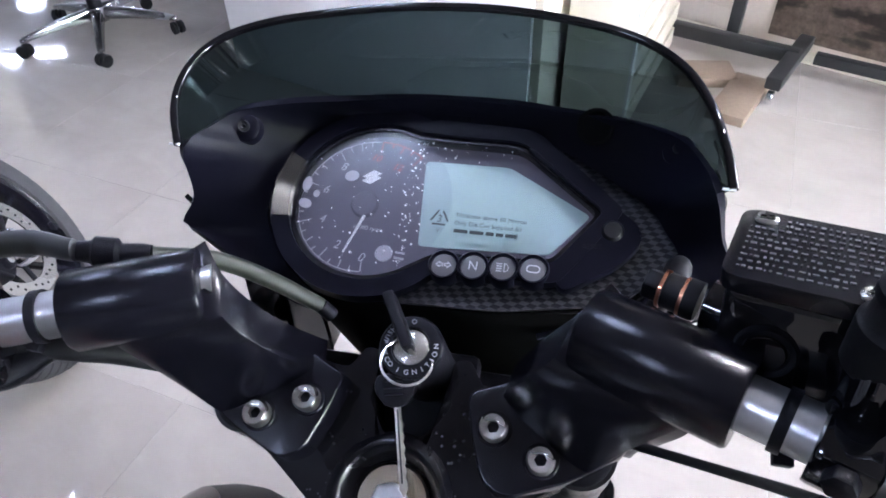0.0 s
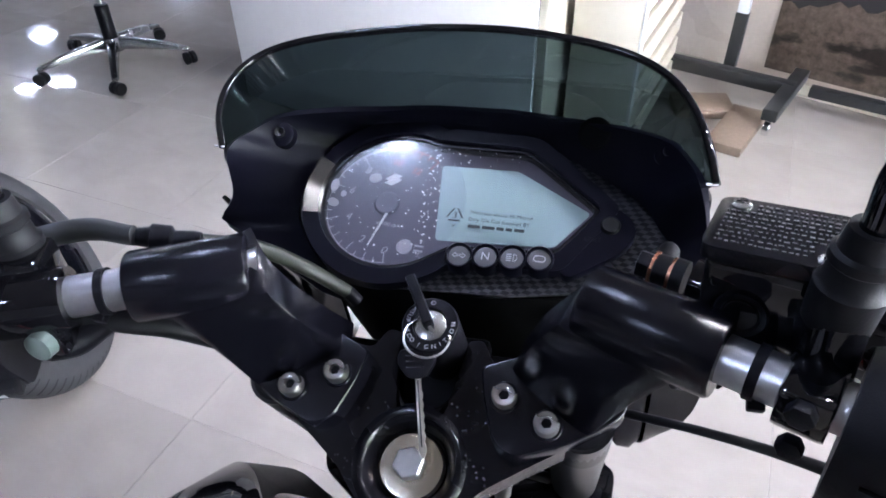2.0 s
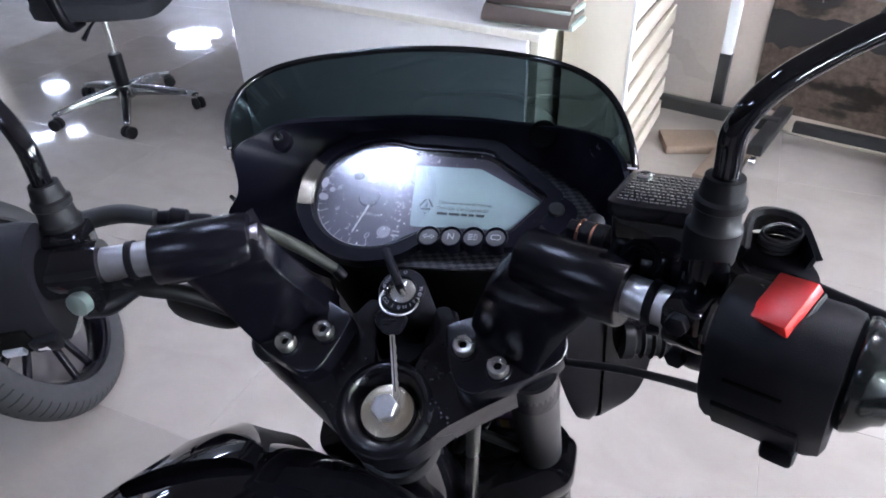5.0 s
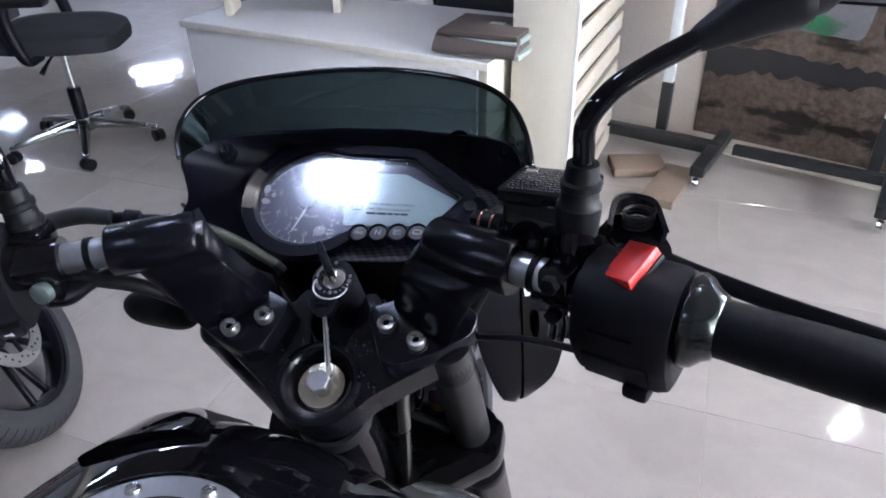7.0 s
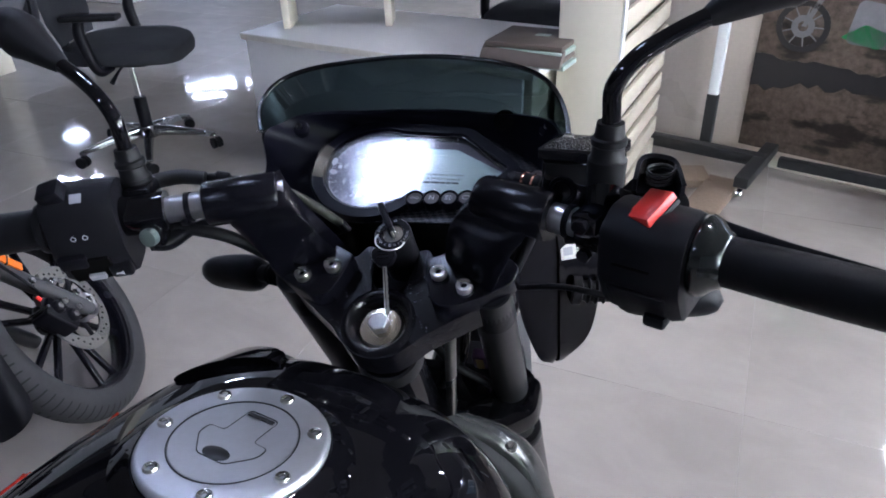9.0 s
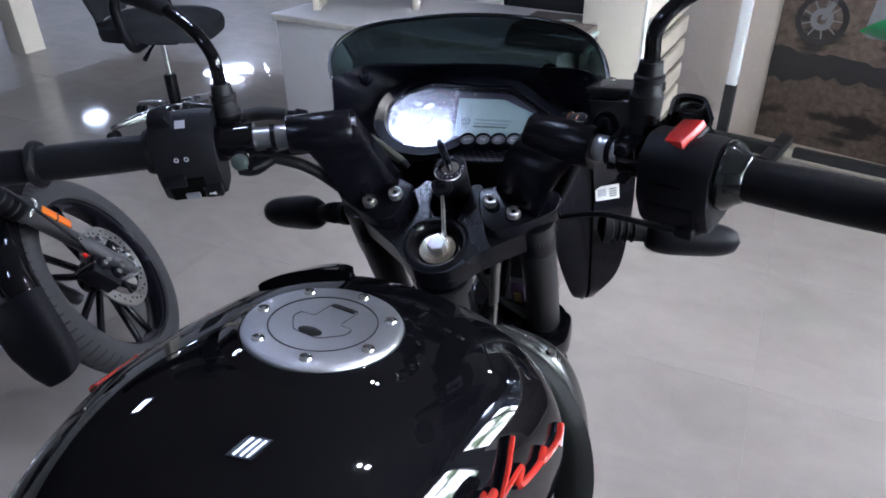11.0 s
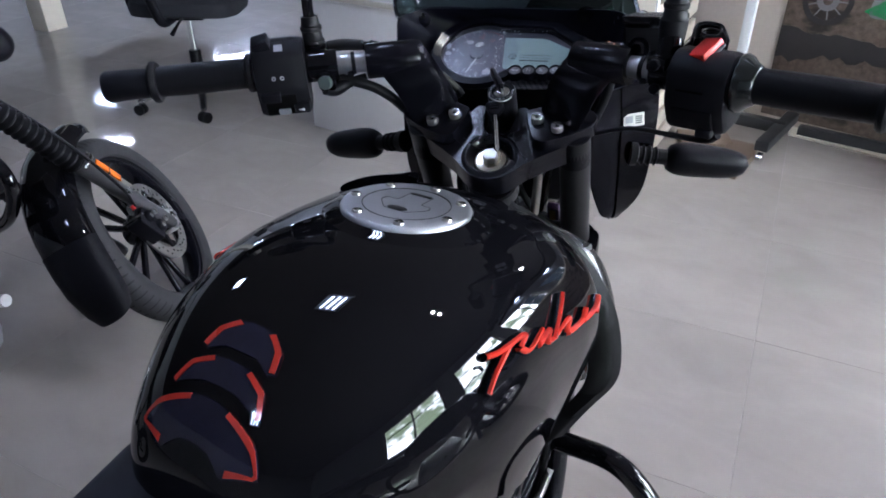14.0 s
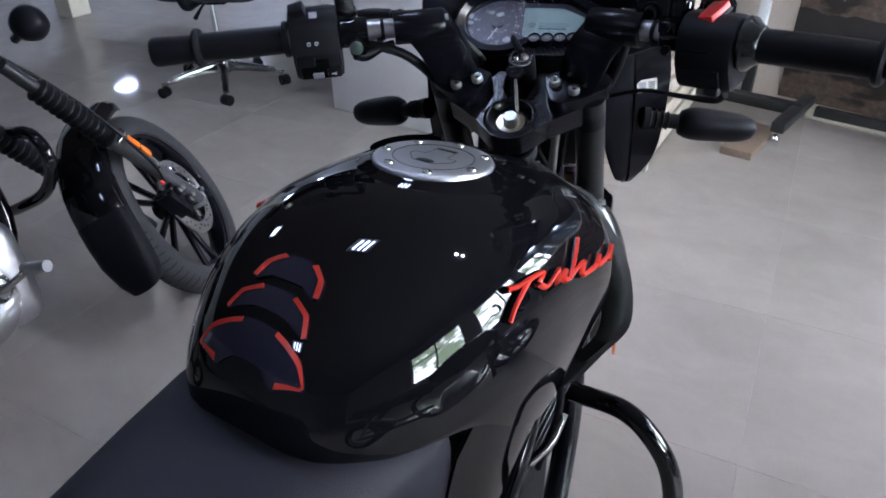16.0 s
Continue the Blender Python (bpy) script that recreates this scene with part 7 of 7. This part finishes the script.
# two-piston caliper: two halves bolted together, piston housings, a bracket to the leg, a pad pin
HOLD = Matrix.Translation((0.075, -0.098, 0.035)) @ pose(0, 0, 0, 20, 0, 0)
caliper = fpart("caliper", join(bevel(box(0.020, 0.050, 0.098, 0, (0.016, 0, 0)), 0.009, 2), bevel(box(0.018, 0.046, 0.092, 0, (-0.022, 0, 0)), 0.008, 2), bevel(box(0.050, 0.014, 0.090, 0, (-0.002, -0.024, 0)), 0.004, 2)), PLASTIC, label="black brake caliper with red cap", m=HOLD)
for z in (-0.024, 0.022):
    fpart("piston_housing", lathe([(0, 0.012), (0.013, 0.012), (0.017, 0.008), (0.0175, 0.0)], 22), PLASTIC, caliper, m=HOLD @ pose(0.025, 0.001, z, 0, 90, 0))
    fpart("housing_cap", lathe([(0, 0.003), (0.007, 0.003), (0.008, 0.0)], 16), STEEL, caliper, "steel piston plug", m=HOLD @ pose(0.036, 0.001, z, 0, 90, 0))
fpart("caliper_bracket", join(bevel(box(0.010, 0.105, 0.022, 0, (0.004, 0.045, 0.036)), 0.004, 2), bevel(box(0.010, 0.085, 0.020, 0, (0.004, 0.035, -0.034)), 0.004, 2)), FORKGREY, caliper, "grey bracket between fork and caliper", m=HOLD)
fpart("pad_pin", sweep([(-0.03, -0.016, 0.052), (0.032, -0.016, 0.052)], 0.0035, 10, smooth=False), STEEL, caliper, m=HOLD)
for y, z in ((-0.075, 0.05), (-0.03, 0.085), (-0.052, 0.012)):
    fpart("caliper_bolt", lathe([(0, 0.006), (0.007, 0.006), (0.008, 0)], 16), STEEL, label="caliper bolt", m=Matrix.Translation((0.106, y, z)) @ pose(0, 0, 0, 0, 90, 0))
for along, off in ((-0.012, 0.014), (0.030, 0.018), (0.100, 0.020), (0.165, -0.012)):
    fpart("fork_bolt", lathe([(0, 0.010), (0.0065, 0.010), (0.0072, 0.004), (0.010, 0.003), (0.011, 0)], 16), CHROME, label="bright fork pinch bolt", m=Matrix.Translation(up_fork(0.105, along, off)) @ pose(0, 0, 0, 0, 90, 0))
fpart("axle_clamp", thicken(loft([[(x, r * math.cos(radians(k)), r * math.sin(radians(k))) for k in range(-150, 31, 12)] for x, r in ((0.066, 0.034), (0.070, 0.038), (0.096, 0.038), (0.100, 0.034))], caps=False, closed=False), 0.004), ALLOY, bdisc, "bright axle guard", m=Matrix.Translation((0, -0.012, -0.008)))
fpart("bleed_cap", lathe([(0, 0.012), (0.005, 0.012), (0.006, 0)], 14), RED, label="red bleed nipple cap", m=Matrix.Translation((0.085, -0.105, 0.092)))
fpart("brake_hose", sweep([(0.085, -0.09, 0.095), up_fork(0.118, 0.20, -0.03), up_fork(0.12, 0.36, 0.0), up_fork(0.10, 0.50, 0.03), up_fork(0.05, 0.7, 0.06)], 0.0042, 10), RUBBER, label="black brake hose along the fork")
fpart("hose_clip", sweep([up_fork(0.11, 0.30, 0.03), up_fork(0.125, 0.305, 0.0), up_fork(0.11, 0.31, -0.03)], 0.004, 8), STEEL, label="steel hose clip")
# mudguard over the top and the rear of the wheel, with a matt rear flap
def guard_ring(a, r, w, flare):
    out = []
    for j in range(17):
        t = -1 + j / 8
        x = w * math.copysign(abs(math.sin(t * math.pi / 2)) ** 0.8, t)
        rr = r + flare * (math.cos(t * math.pi / 2) ** 0.7)
        out.append((x, rr * math.cos(radians(a)), rr * math.sin(radians(a))))
    return out


GUARD_SHIFT = Matrix.Translation((-0.018, 0, 0))
fend = fpart("mudguard", thicken(loft([guard_ring(a, 0.300, 0.075, 0.050) for t, a in ((0, 84), (0, 95), (0, 108), (0, 122), (0, 130), (0, 138), (0, 146), (0, 154))], caps=False, closed=False), 0.004), PAINT, label="glossy black front mudguard", smooth=60, m=GUARD_SHIFT)
fpart("mudguard_lip", thicken(loft([guard_ring(a, 0.300, w, 0.046) for a, w in ((84, 0.070), (76, 0.062), (70, 0.050))], caps=False, closed=False), 0.004), PAINT, fend, smooth=60, m=GUARD_SHIFT)
fpart("mud_flap", thicken(loft([guard_ring(a, r, w, 0.048) for a, r, w in ((153, 0.302, 0.076), (162, 0.306, 0.076), (172, 0.316, 0.074), (182, 0.326, 0.064), (187, 0.334, 0.048))], caps=False, closed=False), 0.004), PLASTIC, fend, "matt black rear flap", smooth=60, m=GUARD_SHIFT)
for s in (-1, 1):
    fpart("mudguard_stay", sweep([(0.07 * s, -0.12, 0.26), (0.09 * s, -0.07, 0.13), (0.092 * s, -0.01, 0.03)], 0.007, 10), SATIN, fend)

# body parts that show at the edge: leg guard, engine cover, foot peg, turn signal
def b2part(name, bm, mat, label="", m=None, parent=None):
    return part(name, bm, mat, parent or bike2, label, m if m is not None else Matrix())


b2part("leg_guard", sweep([(-1.72, 0.20, 0.56), (-1.55, 0.20, 0.565), (-1.41, 0.20, 0.585), (-1.30, 0.20, 0.607), (-1.252, 0.20, 0.580), (-1.250, 0.20, 0.525), (-1.32, 0.20, 0.444), (-1.46, 0.20, 0.365), (-1.62, 0.20, 0.29)], 0.0155, 18), PAINT, "glossy black tubular leg guard")
b2part("engine_block", bevel(box(0.30, 0.34, 0.26), 0.05, 3), ALLOY, "polished engine casing", m=pose(-1.33, -0.10, 0.33, 0, -12, -10))
b2part("engine_side_cover", lathe([(0, 0.045), (0.07, 0.042), (0.105, 0.028), (0.115, 0.0), (0, 0)], 48), CHROME, "polished round engine cover", m=pose(-1.19, -0.11, 0.33, 0, 78, -10))
b2part("gear_pedal", sweep([(-1.16, -0.16, 0.33), (-1.07, -0.06, 0.40), (-1.03, -0.02, 0.44)], 0.008, 10), STEEL, "steel gear pedal")
b2part("pedal_rubber", sweep([(-1.045, -0.02, 0.436), (-0.985, 0.0, 0.452)], 0.013, 14, smooth=False), ALLOY, "ribbed pedal end")
b2part("fuel_tank", loft([[(-1.62 + w * math.cos(2 * math.pi * k / 28), y, 0.80 + h * math.sin(2 * math.pi * k / 28)) for k in range(28)] for y, w, h in ((0.10, 0.06, 0.05), (0.05, 0.12, 0.10), (-0.10, 0.16, 0.13), (-0.25, 0.14, 0.11), (-0.36, 0.08, 0.05))]), PAINT, "glossy black fuel tank")
b2part("frame_tube", sweep([(-1.6, 0.14, 0.80), (-1.55, 0.16, 0.55), (-1.45, 0.10, 0.25), (-1.45, -0.35, 0.22), (-1.6, -0.5, 0.6), (-1.6, -0.1, 0.75)], 0.02, 12), PAINT, "black frame tube")
sig2 = b2part("turn_signal", lathe([(0, -0.046), (0.022, -0.042), (0.040, -0.024), (0.046, 0), (0.042, 0.022), (0.028, 0.036), (0, 0.040)], 36), PLASTIC, "round black turn signal", m=pose(-1.52, 0.40, 0.79, 60, 0, 30))
b2part("signal_stem", sweep([(-1.545, 0.40, 0.775), (-1.62, 0.40, 0.735)], 0.012, 12, smooth=False), PLASTIC, parent=sig2)
b2part("seat", loft([[(-1.56 + 0.06 * t + w * math.copysign(abs(math.cos(math.pi * k / 20)) ** 0.6, math.cos(math.pi * k / 20)), -0.30 - 0.75 * t, z + 0.05 * math.sin(math.pi * k / 20) ** 0.6) for k in range(21)] for t, w, z in ((0.0, 0.10, 0.76), (0.15, 0.13, 0.755), (0.5, 0.14, 0.76), (0.8, 0.12, 0.79), (1.0, 0.07, 0.81))]), SEAT, "black vinyl seat")
b2part("tail", loft([[(-1.56 + 0.06 * t + w * math.cos(2 * math.pi * k / 20), -0.35 - 0.8 * t, 0.70 + 0.06 * t + h * math.sin(2 * math.pi * k / 20)) for k in range(20)] for t, w, h in ((0.0, 0.11, 0.07), (0.5, 0.12, 0.07), (0.9, 0.09, 0.05), (1.0, 0.05, 0.03))]), PAINT, "glossy black tail panel")
for s in (-1, 1):
    b2part("swing_arm", sweep([(-1.50 + 0.09 * s, -0.35, 0.36), (-1.47 + 0.09 * s, -0.95, 0.30)], 0.02, 12, smooth=False), PAINT, "black swing arm")
    b2part("shock", sweep([(-1.48 + 0.10 * s, -0.85, 0.36), (-1.53 + 0.10 * s, -0.72, 0.72)], 0.02, 12, smooth=False), CHROME, "rear shock absorber")
b2part("handlebar", sweep([(-1.98, 0.02, 0.98), (-1.80, 0.12, 1.00), (-1.68, 0.18, 0.96), (-1.56, 0.20, 0.96), (-1.44, 0.20, 1.00), (-1.30, 0.16, 0.98)][0:6], 0.011, 12), CHROME, "chrome handlebar")
b2part("headlamp", lathe([(0, -0.07), (0.05, -0.06), (0.085, -0.02), (0.09, 0.02), (0.07, 0.045), (0, 0.055)], 32), PLASTIC, "round black headlamp", m=pose(-1.74, 0.36, 0.86, -90, 0, 38))
b2part("rear_wheel", lathe([(0.20, -0.05), (0.26, -0.05), (0.295, -0.02), (0.295, 0.02), (0.26, 0.05), (0.20, 0.05), (0.20, -0.05)], 64), TYRE, "black rear tyre", m=pose(-1.46, -0.95, 0.296, 0, 86, -6))

# a third machine of the same kind on the other side, known from its mirror image in the paint
copy_thing(bike2, pose(1.15, 0.0, 0))

# ---- floor tiles: the nearest as pieces of their own, the rest joined ----
TILE_S, GAP = 0.6, 0.0011
TX, TY = 0.398, 1.220                        # one joint crossing, in the room's own axes
tile_mesh = bpy.data.meshes.new("tile")
tb = box(TILE_S - GAP, TILE_S - GAP, 0.006, 0.0008, segs=1)
tb.to_mesh(tile_mesh)
tb.free()
tile_mesh.materials.append(TILE)
rest = []
for i in range(-23, 8):
    for j in range(-11, 12):
        x, y = TX + (i + 0.5) * TILE_S, TY + (j + 0.5) * TILE_S
        if not (X0 - 0.4 < x < X1 + 0.4 and Y0 - 0.4 < y < Y1 + 0.4):
            continue
        if -4.8 < x < 2.2 and -2.6 < y < 4.8:
            place("tile", tile_mesh, floor, "", ROOM @ pose(x, y, -0.003))
        else:
            rest.append((x, y))
verts, faces = [], []
h = (TILE_S - GAP) / 2
for x, y in rest:
    n = len(verts)
    verts += [(x - h, y - h, 0), (x + h, y - h, 0), (x + h, y + h, 0), (x - h, y + h, 0)]
    faces.append((n, n + 1, n + 2, n + 3))
far_tiles = part("far_tiles", from_lists(verts, faces), TILE, floor, "polished beige floor tiles", ROOM)
tagged(far_tiles, kind="stuff")
